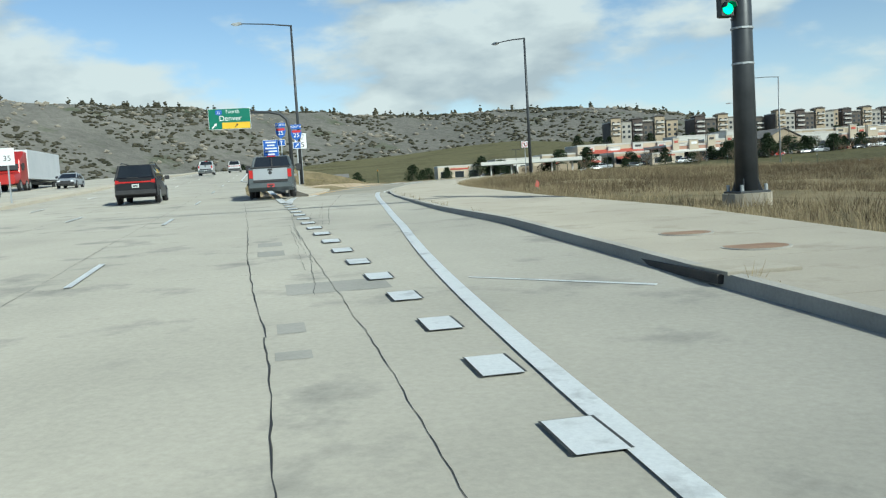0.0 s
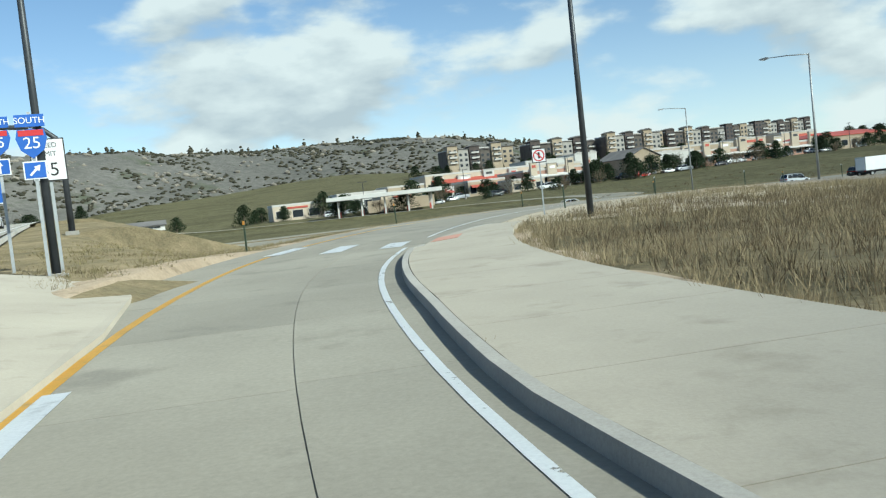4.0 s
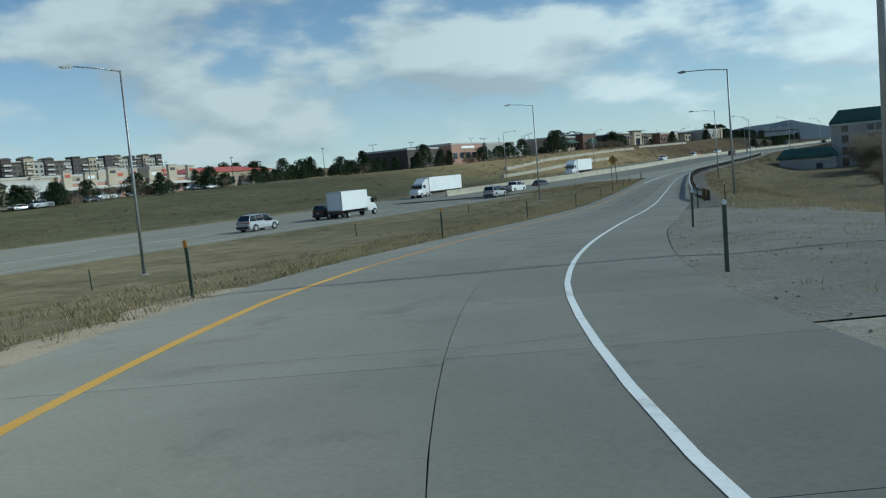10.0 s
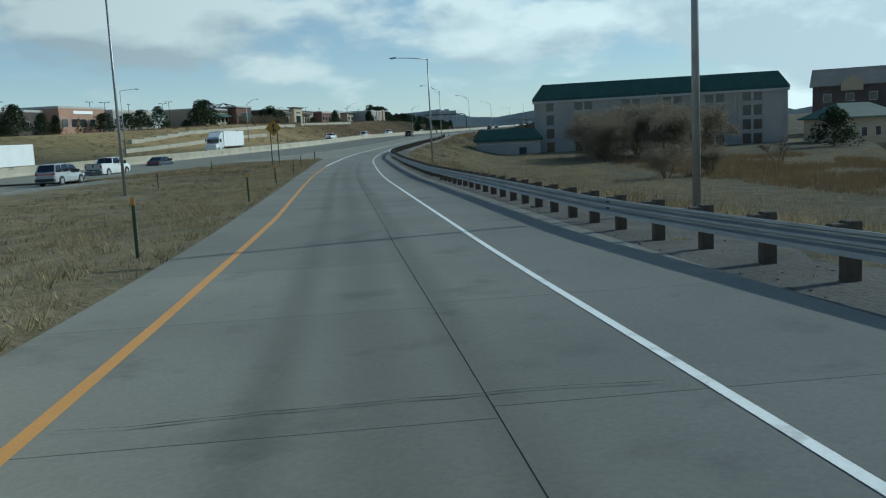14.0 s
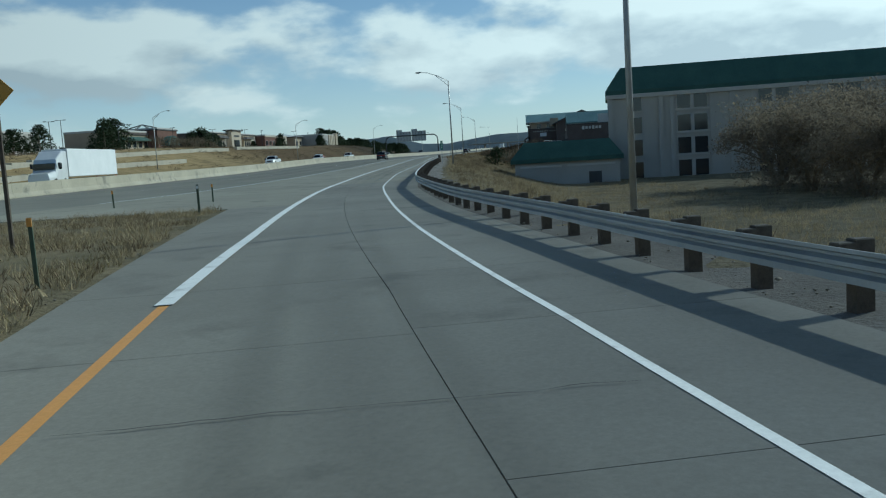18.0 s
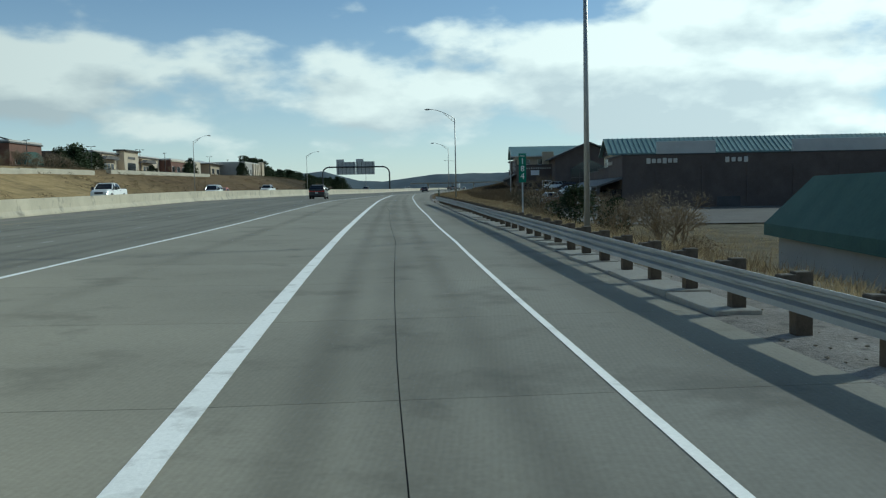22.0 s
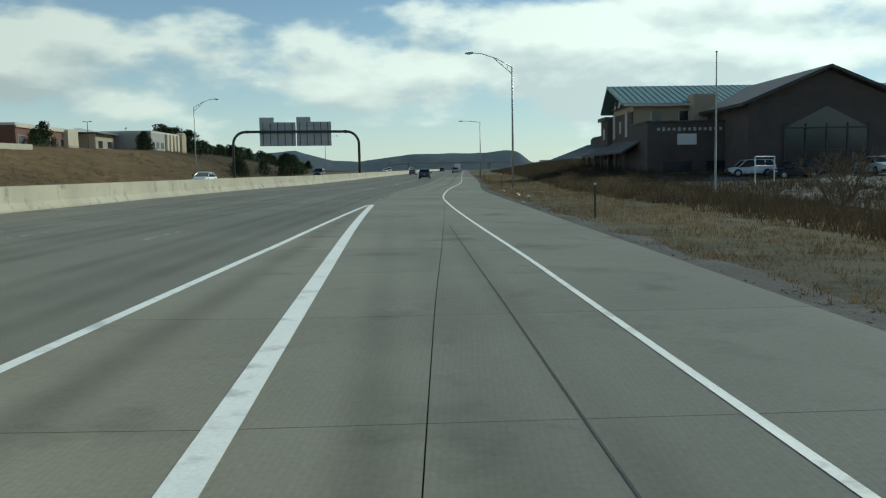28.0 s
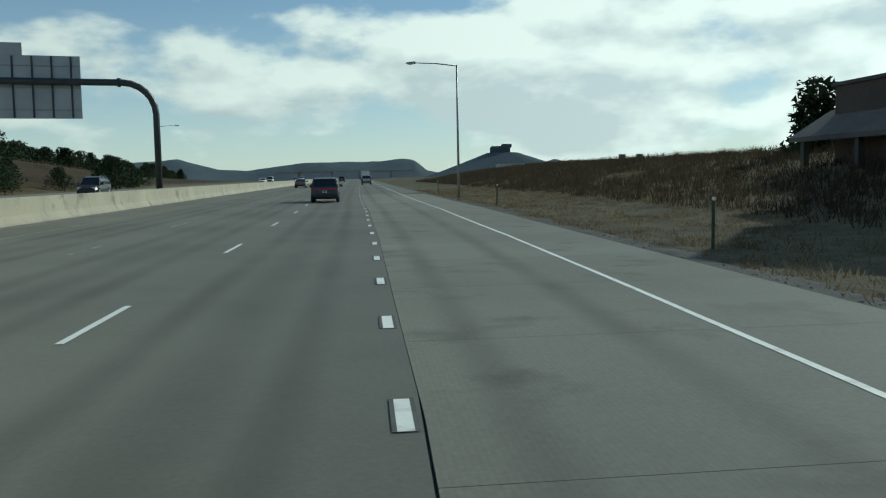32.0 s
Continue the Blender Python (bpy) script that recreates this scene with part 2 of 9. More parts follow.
def groove(mat, angle, period, depth):
    """Fine grooves drawn along the lane while the concrete was wet."""
    nt = mat.node_tree
    N, L = nt.nodes.new, nt.links.new
    b = nt.nodes["Principled BSDF"]
    src = b.inputs["Base Color"].links[0].from_socket
    tc, mp, wv, mr, mx = N("ShaderNodeTexCoord"), N("ShaderNodeMapping"), N("ShaderNodeTexWave"), N("ShaderNodeMapRange"), N("ShaderNodeMix")
    mp.inputs["Rotation"].default_value = (0, 0, angle)
    L(tc.outputs["Object"], mp.inputs[0])
    wv.bands_direction = "X"
    wv.inputs["Scale"].default_value = 0.314 / period
    wv.inputs["Distortion"].default_value, wv.inputs["Detail"].default_value, wv.inputs["Detail Scale"].default_value = 0.6, 2.0, 0.2
    L(mp.outputs[0], wv.inputs["Vector"])
    mr.inputs[3].default_value, mr.inputs[4].default_value = 1 - depth, 1 + depth * 0.6
    L(wv.outputs["Fac"], mr.inputs[0])
    mx.data_type, mx.blend_type = "RGBA", "MULTIPLY"
    mx.inputs[0].default_value = 1.0
    L(src, mx.inputs[6])
    L(mr.outputs[0], mx.inputs[7])
    L(mx.outputs[2], b.inputs["Base Color"])


groove(M["hwy_concrete"], math.radians(70.7), 0.055, 0.032)


# ---- plan ----
ROAD = [(-60, 26.74, -2.2), (-20, 26.67, -0.8), (0, 26.88, -0.01), (20, 21.53, 0.72), (40, 18.74, 1.21), (55, 11.51, 1.47), (70, -3.39, 1.74), (85, -16.55, 1.91), (100, -27.77, 1.87), (115, -38.88, 1.68), (130, -48.81, 1.35), (145, -53.13, 0.9), (160, -54.08, 0.42), (180, -53.24, -0.13), (220, -53.29, -0.73), (250, -54.72, -0.82), (270, -57.47, -0.74), (300, -61.94, -0.51), (330, -62.79, -0.27), (370, -64.46, 0.06), (420, -65.44, 0.74), (480, -66.37, 1.17), (520, -68.3, 1.33), (545, -69.71, 1.44), (560, -69.09, 1.48)]
START = (26.96, -53.63)
KS = [r[0] for r in ROAD]


def make_axis():
    ss = np.arange(-60, 1501, 1.0)
    hd = np.radians(np.interp(ss, KS + [640], [r[1] for r in ROAD] + [-70.7]))
    hm = (hd[1:] + hd[:-1]) / 2
    x = START[0] + np.r_[0, np.cumsum(-np.sin(hm))]
    y = START[1] + np.r_[0, np.cumsum(np.cos(hm))]
    z = np.interp(ss, KS + [900, 1500], [r[2] for r in ROAD] + [3.5, 6.0])
    k = np.ones(9) / 9
    z = np.convolve(np.pad(z, 4, mode="edge"), k, "valid")
    return ss, x, y, z, hd


AS, AXX, AXY, AXZ, AXH = make_axis()


def at(s, d, dz=0.0):
    """World place of station s, d metres left of the line driven, dz above the road."""
    x, y, z, h = (np.interp(s, AS, v) for v in (AXX, AXY, AXZ, AXH))
    bank = 0.018 * np.maximum(np.asarray(d) - 1.6, 0) * np.interp(s, [250, 310], [0, 1])
    bank = np.minimum(bank, 0.45)
    return x - np.cos(h) * d, y - np.sin(h) * d, z + bank + dz


def heading(s):
    return float(np.interp(s, AS, AXH))


def curve(*pts):
    xs, ys = [p[0] for p in pts], [p[1] for p in pts]
    return lambda s: np.interp(s, xs, ys)


RIGHT_LINE = curve((-60, -2.0), (0, -2.0), (21, -2.27), (30, -2.15), (39, -1.85), (48, -1.86), (61, -2.06), (72, -2.38), (90, -2.2), (103, -1.85), (114, -1.57), (123, -1.57), (133, -1.93), (141, -2.25), (157, -2.5), (182, -2.52), (250, -2.66), (262, -2.46), (279, -2.3), (292, -2.02), (318, -2.03), (353, -2.72), (376, -2.85), (400, -2.66), (440, -2.5), (475, -2.57), (500, -2.35), (511, -2.3), (516, -2.4), (525, -2.7), (535, -3.1), (545, -3.55), (559, -4.3), (567, -4.65), (578, -5.0), (600, -5.4), (1500, -5.4))
LEFT_LINE = curve((40, 2.1), (54, 2.28), (60, 2.32), (72, 2.84), (80, 3.05), (90, 3.2), (103, 3.6), (112, 3.85), (124, 3.92), (135, 3.36), (145, 2.9), (156, 2.5), (181, 2.34), (193, 2.18), (218, 2.36), (231, 2.31), (253, 2.07), (264, 1.77), (282, 1.6), (310, 1.46), (353, 1.23), (400, 1.13), (464, 1.26), (477, 1.33), (503, 1.55))
HWY_LINE = curve((-400, 60), (250, 27.0), (297, 11.2), (310, 9.0), (331, 7.6), (361, 6.9), (404, 6.6), (423, 6.2), (467, 3.6), (480, 2.8), (503, 1.75), (511, 1.6), (520, 1.27), (525, 1.1), (533, 0.85), (538, 0.62), (545, 0.3), (559, -0.47), (568, -0.75), (578, -1.05), (600, -1.4), (1500, -1.4))
LEFT_EDGE = curve((40, 3.9), (60, 4.2), (88, 4.9), (96, 5.6), (110, 6.0), (126, 5.6), (138, 4.8), (144, 4.4), (160, 3.85), (189, 3.5), (225, 3.6), (251, 3.6), (262, 3.9), (278, 4.4))
RIGHT_EDGE = curve((40, -2.5), (66, -2.6), (73, -4.3), (89, -4.2), (110, -4.1), (123, -3.8), (139, -4.2), (146, -4.6), (157, -4.75), (172, -5.0), (248, -5.0), (258, -4.85), (270, -4.3), (278, -4.15), (288, -3.95), (298, -4.1), (312, -4.3), (330, -4.5), (356, -5.1), (395, -4.6), (411, -4.2), (467, -5.2), (500, -5.8), (528, -5.8), (545, -6.2), (563, -6.95), (600, -7.8), (1500, -7.8))
KERB_LINE = curve((-60, -5.4), (8, -5.16), (13, -5.0), (20, -4.6), (26, -3.7), (31, -3.2), (38, -2.55), (47, -2.15), (53, -2.4), (62, -2.48), (67, -2.6))
WALK_EDGE = curve((-60, -9.3), (12, -9.1), (20, -8.9), (30, -7.5), (43, -6.3), (52, -5.75), (63, -5.45), (74, -5.5))
JOINT_LINE = curve((40, -0.45), (85, -0.48), (99, -0.12), (113, 0.08), (125, 0.0), (139, -0.37), (156, -0.86), (185, -0.85), (222, -0.9), (253, -1.0), (266, -0.7), (283, -0.32), (310, -0.1), (333, -0.39), (353, -0.81), (387, -0.5), (397, -0.07), (430, 0.3), (453, 0.45), (461, 0.0), (470, -0.5), (479, -1.05), (488, -1.53), (500, -2.04), (512, -2.42))

# straight main road on which the drive begins
MAIN_H = math.radians(26.8)
MU, MN = (-math.sin(MAIN_H), math.cos(MAIN_H)), (-math.cos(MAIN_H), -math.sin(MAIN_H))


def main_z(a):
    return np.interp(a, [-60, -20, 0, 20, 40, 120, 200, 260, 400], [-2.2, -0.8, 0, 0.74, 1.35, 4.2, 6.6, 7.4, 7.0])


def main_at(a, w, dz=0.0):
    return MU[0] * a + MN[0] * w, MU[1] * a + MN[1] * w, main_z(a) + dz


# ---- building kit ----
class Geo:
    """Collects faces for one mesh."""
    def __init__(self):
        self.v, self.f = [], []

    def add(self, verts, faces):
        n = len(self.v)
        self.v.extend(tuple(map(float, p)) for p in verts)
        self.f.extend(tuple(i + n for i in q) for q in faces)
        return self

    def box(self, c, size, rz=0.0, taper=1.0, bevel=0.0):
        x, y, z = (k / 2 for k in size)
        ca, sa = math.cos(rz), math.sin(rz)
        if bevel:
            b = min(bevel, x * 0.49, y * 0.49, z * 0.49)
            rings = [(-z, b), (-z + b, 0), (z - b, 0), (z, b)]
        else:
            rings = [(-z, 0), (z, 0)]
        vs = []
        for zz, i in rings:
            t = taper if zz > 0 else 1.0
            for px, py in ((-x, -y), (x, -y), (x, y), (-x, y)):
                px, py = (abs(px) - i) * t * (1 if px > 0 else -1), (abs(py) - i) * t * (1 if py > 0 else -1)
                vs.append((c[0] + px * ca - py * sa, c[1] + px * sa + py * ca, c[2] + zz))
        n = len(rings)
        fs = [(3, 2, 1, 0), tuple(range(4 * n - 4, 4 * n))]
        for r in range(n - 1):
            for k in range(4):
                a, b2 = r * 4 + k, r * 4 + (k + 1) % 4
                fs.append((a, b2, b2 + 4, a + 4))
        return self.add(vs, fs)

    def tube(self, pts, radii, n=8, caps=True):
        pts = [Vector(p) for p in pts]
        rad = radii if isinstance(radii, (list, tuple)) else [radii] * len(pts)
        vs, fs = [], []
        up = None
        for i, p in enumerate(pts):
            t = (pts[min(i + 1, len(pts) - 1)] - pts[max(i - 1, 0)]).normalized()
            if up is None:
                up = Vector((1, 0, 0)) if abs(t.z) > 0.9 else Vector((0, 0, 1))
            a = t.cross(up).normalized()
            b = t.cross(a)
            up = -b
            up = b.cross(t) if up.length < 0.1 else up
            for k in range(n):
                q = 2 * math.pi * k / n
                vs.append(p + (a * math.cos(q) + b * math.sin(q)) * rad[i])
        for i in range(len(pts) - 1):
            for k in range(n):
                k2 = (k + 1) % n
                fs.append((i * n + k, i * n + k2, (i + 1) * n + k2, (i + 1) * n + k))
        if caps:
            fs.append(tuple(range(n - 1, -1, -1)))
            fs.append(tuple((len(pts) - 1) * n + k for k in range(n)))
        return self.add(vs, fs)

    def prism(self, outline, axis, lo, hi):
        """An outline of pairs, pushed along an axis from lo to hi."""
        n = len(outline)

        def p3(p, t):
            return {"x": (t, p[0], p[1]), "y": (p[0], t, p[1]), "z": (p[0], p[1], t)}[axis]
        vs = [p3(p, lo) for p in outline] + [p3(p, hi) for p in outline]
        fs = [tuple(range(n - 1, -1, -1)), tuple(range(n, 2 * n))] + [(k, (k + 1) % n, n + (k + 1) % n, n + k) for k in range(n)]
        return self.add(vs, fs)

    def mesh(self, name, mat, smooth=False):
        me = bpy.data.meshes.new(name)
        me.from_pydata(self.v, [], self.f)
        if mat:
            me.materials.append(mat)
        bm = bmesh.new()
        bm.from_mesh(me)
        bmesh.ops.recalc_face_normals(bm, faces=bm.faces)
        bm.to_mesh(me)
        bm.free()
        if smooth:
            me.polygons.foreach_set("use_smooth", [True] * len(me.polygons))
        return me


def part(name, geo, mat, parent=None, label="", smooth=False):
    """One mesh object of a Geo (or a ready mesh), under a thing or a part."""
    ob = new(name, geo.mesh(name, mat, smooth) if isinstance(geo, Geo) else geo)
    if parent:
        ob.parent = parent
    if label:
        ob["label"] = label
    return ob


def sheet(name, verts, faces, mat, parent=None, smooth=True):
    me = bpy.data.meshes.new(name)
    me.from_pydata([tuple(map(float, v)) for v in verts], [], faces)
    me.materials.append(mat)
    if smooth:
        me.polygons.foreach_set("use_smooth", [True] * len(me.polygons))
    ob = new(name, me)
    if parent:
        ob.parent = parent
    return ob


def ribbon(name, s0, s1, left, right, dz, mat, parent=None, step=3.0, place=at, cols=1):
    n = max(2, int(abs(s1 - s0) / step) + 1)
    ss = np.linspace(s0, s1, n)
    lf = left(ss) if callable(left) else np.full(n, float(left))
    rt = right(ss) if callable(right) else np.full(n, float(right))
    vs, fs = [], []
    for c in range(cols + 1):
        x, y, z = place(ss, rt + (lf - rt) * c / cols, dz)
        vs += list(zip(x, y, z))
    for c in range(cols):
        for i in range(n - 1):
            a = c * n + i
            fs.append((a, a + 1, a + n + 1, a + n))
    return sheet(name, [(vs[k]) for k in range(len(vs))], [tuple(reversed(q)) if False else q for q in fs], mat, parent)


def offset(fn, k):
    return lambda s: fn(s) + k


def thing(name, loc=(0, 0, 0), rz=0.0, **tags):
    ob = new(name)
    ob.matrix_basis = pose(loc[0], loc[1], loc[2], 0, 0, math.degrees(rz))
    return tagged(ob, **tags)

# ---- ground ----
HP, HU, HN = (139.0, 226.0), (0.925, 0.379), (-0.379, 0.925)


def smooth01(v, lo, hi):
    t = np.clip((v - lo) / (hi - lo), 0, 1)
    return t * t * (3 - 2 * t)


def ground_z(x, y):
    """Height of the open ground."""
    x, y = np.asarray(x, float), np.asarray(y, float)
    s, d, zr = np.empty_like(x), np.empty_like(x), np.empty_like(x)
    sel = slice(0, None, 3)
    ax, ay, as_, az, ah = AXX[sel], AXY[sel], AS[sel], AXZ[sel], AXH[sel]
    for i in range(0, len(x), 4000):
        j = slice(i, i + 4000)
        k = np.argmin((x[j, None] - ax) ** 2 + (y[j, None] - ay) ** 2, axis=1)
        rx, ry = x[j] - ax[k], y[j] - ay[k]
        s[j] = as_[k] + (-np.sin(ah[k]) * rx + np.cos(ah[k]) * ry)
        d[j] = -np.cos(ah[k]) * rx - np.sin(ah[k]) * ry
        zr[j] = np.interp(s[j], AS, AXZ)
    a = (x - HP[0]) * HU[0] + (y - HP[1]) * HU[1]
    w = (x - HP[0]) * HN[0] + (y - HP[1]) * HN[1]
    # right side: verge, then the low field or the cutting
    red = np.where(s < 70, np.interp(s, [-60, 12, 30, 52, 70], [-9.6, -9.4, -7.8, -6.0, -5.6]), RIGHT_EDGE(s))
    fall = np.interp(s, [-60, 30, 70, 110, 150, 200, 330, 400, 450, 490, 540, 575, 600, 700, 900], [0.9, 0.9, 0.5, 0.5, 2.4, 3.1, 3.2, 3.0, 2.4, 1.0, 0.2, -1.6, -3.0, -3.2, -1])
    reach = np.interp(s, [0, 100, 150, 250, 450, 600], [22, 24, 26, 14, 20, 26])
    out = np.maximum(red - d, 0)
    zright = zr - 0.05 - fall * smooth01(out, 1.5, reach)
    zright = zright + (np.interp(s, [-60, 120, 180, 420, 520, 700], [-0.5, -2.0, -3.6, -2.4, -1.6, -1.6]) - zright) * smooth01(out, 55, 130)
    # left side: grass island, highway, bank and the higher town
    led = np.where(s < 40, 40, LEFT_EDGE(np.clip(s, 40, 278)))
    out = np.maximum(d - led, 0)
    zh = np.where(s < 250, np.interp(s, [40, 120, 200, 250], [-0.8, -1.1, -1.2, -1.0]), zr - 0.2)
    near = zr - 0.05 - 0.35 * smooth01(out, 0.5, 5)
    zleft = near + (zh - near) * smooth01(out, np.interp(s, [60, 200, 300], [6, 4, 1]), np.interp(s, [60, 150, 250], [40, 17, 8]))
    zleft = np.where((s > 262), np.minimum(zleft, zr - 0.3), zleft)
    top = np.interp(a, [-500, -160, -60, 40, 120, 200, 350, 430, 510, 620, 1000], [1.5, 1.6, 3.8, 5.6, 6.6, 8.6, 9.6, 10.8, 10.8, 8.0, 6.0])
    lo = np.interp(a, [-200, 40, 120, 400], [45, 46, 44, 42])
    hi = np.interp(a, [-200, -50, 60, 120, 400], [190, 150, 110, 84, 80])
    zbank = zh + 0.1 + (top - zh) * smooth01(w, lo, hi)
    zleft = np.where(w > 40, zbank, zleft)
    zleft = zleft + np.clip(w - 190, 0, 420) * np.interp(a, [-200, -60, 40, 130], [0.052, 0.07, 0.05, 0.03])
    # beside the main road that climbs away
    ma, mw = x * MU[0] + y * MU[1], x * MN[0] + y * MN[1]
    nearmain = np.where(ma < 110, smooth01(mw, -11, -3), smooth01(mw, -22, -6)) * smooth01(ma, 40, 52)
    z = np.where(d < 0, zright, zleft)
    z = z * (1 - nearmain) + (main_z(ma) - 0.25) * nearmain
    z = np.where((ma < 50) & (mw > -6) & (d > -2.5), main_z(ma) - 0.25, z)
    # under the pavements the ground lies lower
    inside = (d > red + 0.4) & (d < np.where(s < 262, led - 0.3, np.interp(s, [262, 300, 620, 1500], [46, 44, 38, 38]))) & (s > -55)
    z = np.where(inside, np.minimum(z, zr - 0.3), z)
    hw = (w > -1.5) & (w < 40) & (s < 300) & (d > led)
    z = np.where(hw, np.minimum(z, zh - 0.1), z)
    return z


def hwy_z(s):
    return np.where(np.asarray(s) < 250, np.interp(s, [40, 120, 200, 250], [-0.8, -1.1, -1.2, -1.0]), 0)


def make_ground():
    m = bpy.data.materials.new("dry_prairie")
    m.use_nodes = True
    nt = m.node_tree
    N, L = nt.nodes.new, nt.links.new
    b = nt.nodes["Principled BSDF"]
    b.inputs["Roughness"].default_value = 0.95
    b.inputs["Specular IOR Level"].default_value = 0.15
    b.inputs["Diffuse Roughness"].default_value = 1.0
    tc = N("ShaderNodeTexCoord")

    def nz(sc, det=6):
        n = N("ShaderNodeTexNoise")
        n.inputs["Scale"].default_value, n.inputs["Detail"].default_value = sc, det
        n.inputs["Roughness"].default_value = 0.62
        L(tc.outputs["Object"], n.inputs["Vector"])
        return n.outputs[0]

    def ramp(v, stops):
        n = N("ShaderNodeValToRGB")
        els = n.color_ramp.elements
        while len(els) < len(stops):
            els.new(0.5)
        for e, (p, c) in zip(els, stops):
            e.position, e.color = p, (*c, 1)
        L(v, n.inputs[0])
        return n.outputs[0]
    big = ramp(nz(0.035), [(0.34, (0.10, 0.09, 0.055)), (0.46, (0.18, 0.152, 0.09)), (0.56, (0.26, 0.215, 0.13)), (0.68, (0.14, 0.117, 0.073))])
    mid = ramp(nz(0.5), [(0.35, (0.105, 0.092, 0.053)), (0.5, (0.225, 0.18, 0.10)), (0.66, (0.34, 0.27, 0.165))])
    mx = N("ShaderNodeMix")
    mx.data_type = "RGBA"
    mx.inputs[0].default_value = 0.5
    L(big, mx.inputs[6])
    L(mid, mx.inputs[7])
    g = nz(5.0, 4)
    mr = N("ShaderNodeMapRange")
    mr.inputs[3].default_value, mr.inputs[4].default_value = 0.5, 1.35
    L(g, mr.inputs[0])
    hs = N("ShaderNodeHueSaturation")
    L(mx.outputs[2], hs.inputs["Color"])
    L(mr.outputs[0], hs.inputs["Value"])
    # bank tints: olive scrub darkened as shaded, straw further along brightened as sunlit
    def run(ax, ay, off, lo, hi):
        d, s = N("ShaderNodeVectorMath"), N("ShaderNodeMapRange")
        d.operation, s.interpolation_type = "DOT_PRODUCT", "SMOOTHSTEP"
        L(tc.outputs["Object"], d.inputs[0])
        d.inputs[1].default_value = (ax, ay, 0)
        s.inputs[1].default_value, s.inputs[2].default_value = lo + off, hi + off
        L(d.outputs["Value"], s.inputs[0])
        return s.outputs[0]

    def both(u, v, op="MULTIPLY"):
        n = N("ShaderNodeMath")
        n.operation = op
        for i, q in enumerate((u, v)):
            if isinstance(q, float):
                n.inputs[i].default_value = q
            else:
                L(q, n.inputs[i])
        return n.outputs[0]

    def tint(src, fac, col):
        n = N("ShaderNodeMix")
        n.data_type, n.blend_type = "RGBA", "MULTIPLY"
        L(fac, n.inputs[0])
        L(src, n.inputs[6])
        n.inputs[7].default_value = (*col, 1)
        return n.outputs[2]
    away = run(HN[0], HN[1], HP[0] * HN[0] + HP[1] * HN[1], 40, 52)
    along = run(HU[0], HU[1], HP[0] * HU[0] + HP[1] * HU[1], 10, 110)
    col = tint(hs.outputs[0], both(away, both(1.0, along, "SUBTRACT")), (0.50, 0.56, 0.50))
    col = tint(col, both(away, along), (1.75, 1.56, 1.28))
    # past the straw, shade on the bank is multiplied into the colour
    col = tint(col, both(away, run(HU[0], HU[1], HP[0] * HU[0] + HP[1] * HU[1], 170, 270)), (0.46, 0.42, 0.43))
    col = tint(col, both(away, run(HU[0], HU[1], HP[0] * HU[0] + HP[1] * HU[1], 380, 450)), (0.42, 0.45, 0.46))
    L(col, b.inputs["Base Color"])
    bp = N("ShaderNodeBump")
    bp.inputs["Strength"].default_value, bp.inputs["Distance"].default_value = 0.7, 0.15
    L(g, bp.inputs["Height"])
    L(bp.outputs[0], b.inputs["Normal"])

    def axis_pts(lo, hi, fine, far):
        mid_ = list(np.arange(lo, hi + 0.1, fine))
        step, a, left = fine, lo, []
        while a > -far:
            step *= 1.22
            a -= step
            left.append(a)
        step, c, right = fine, hi, []
        while c < far:
            step *= 1.22
            c += step
            right.append(c)
        return np.array(left[::-1] + mid_ + right)
    gx, gy = axis_pts(-90, 520, 2.2, 4200), axis_pts(-50, 470, 2.2, 4200)
    X, Y = np.meshgrid(gx, gy, indexing="ij")
    x, y = X.ravel(), Y.ravel()
    z = ground_z(x, y)
    far = np.hypot(x - 150, y - 200)
    z = z + 0.10 * np.array([noise.noise(Vector((px * 0.35, py * 0.35, 0))) for px, py in zip(x, y)]) * (far < 500)
    z = np.where(far > 900, z + (2.0 - z) * np.clip((far - 900) / 600, 0, 1), z)
    n = len(gy)
    faces = [(i * n + j, (i + 1) * n + j, (i + 1) * n + j + 1, i * n + j + 1) for i in range(len(gx) - 1) for j in range(n - 1)]
    ob = sheet("ground", list(zip(x, y, z)), faces, m)
    return tagged(ob, "dry tan and brown autumn grassland with bare soil patches", "ground", kind="structure")


GROUND = make_ground()



def gz(x, y):
    return float(ground_z(np.array([x]), np.array([y]))[0])


# ---- roads ----
main_road = tagged(new("road_main"), "wide pale concrete road with worn lane markings", "road", kind="structure")
ribbon("pavement", -60, 42, 30, lambda a: np.interp(a, [-60, 8, 42], [-5.45, -5.3, -5.6]), -0.02, M["concrete"], main_road, 4, main_at, 6)
ribbon("pavement", 42, 330, 30, lambda a: np.interp(a, [42, 48, 60, 330], [0.2, 0.9, 1.2, 1.2]), -0.02, M["concrete"], main_road, 6, main_at, 6)
highway = tagged(new("road_highway"), "multi-lane concrete highway with worn wheel tracks", "road", kind="structure")
ramp_road = tagged(new("road_ramp"), "curving concrete on-ramp with sealed joints and worn tyre tracks", "road", kind="structure")
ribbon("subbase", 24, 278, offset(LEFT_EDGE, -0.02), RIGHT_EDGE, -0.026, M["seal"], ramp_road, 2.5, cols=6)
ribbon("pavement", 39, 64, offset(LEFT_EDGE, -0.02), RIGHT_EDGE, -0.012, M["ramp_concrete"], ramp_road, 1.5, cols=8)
ribbon("subbase", 278, 300, HWY_LINE, RIGHT_EDGE, -0.035, M["seal"], highway, 2.5, cols=12)
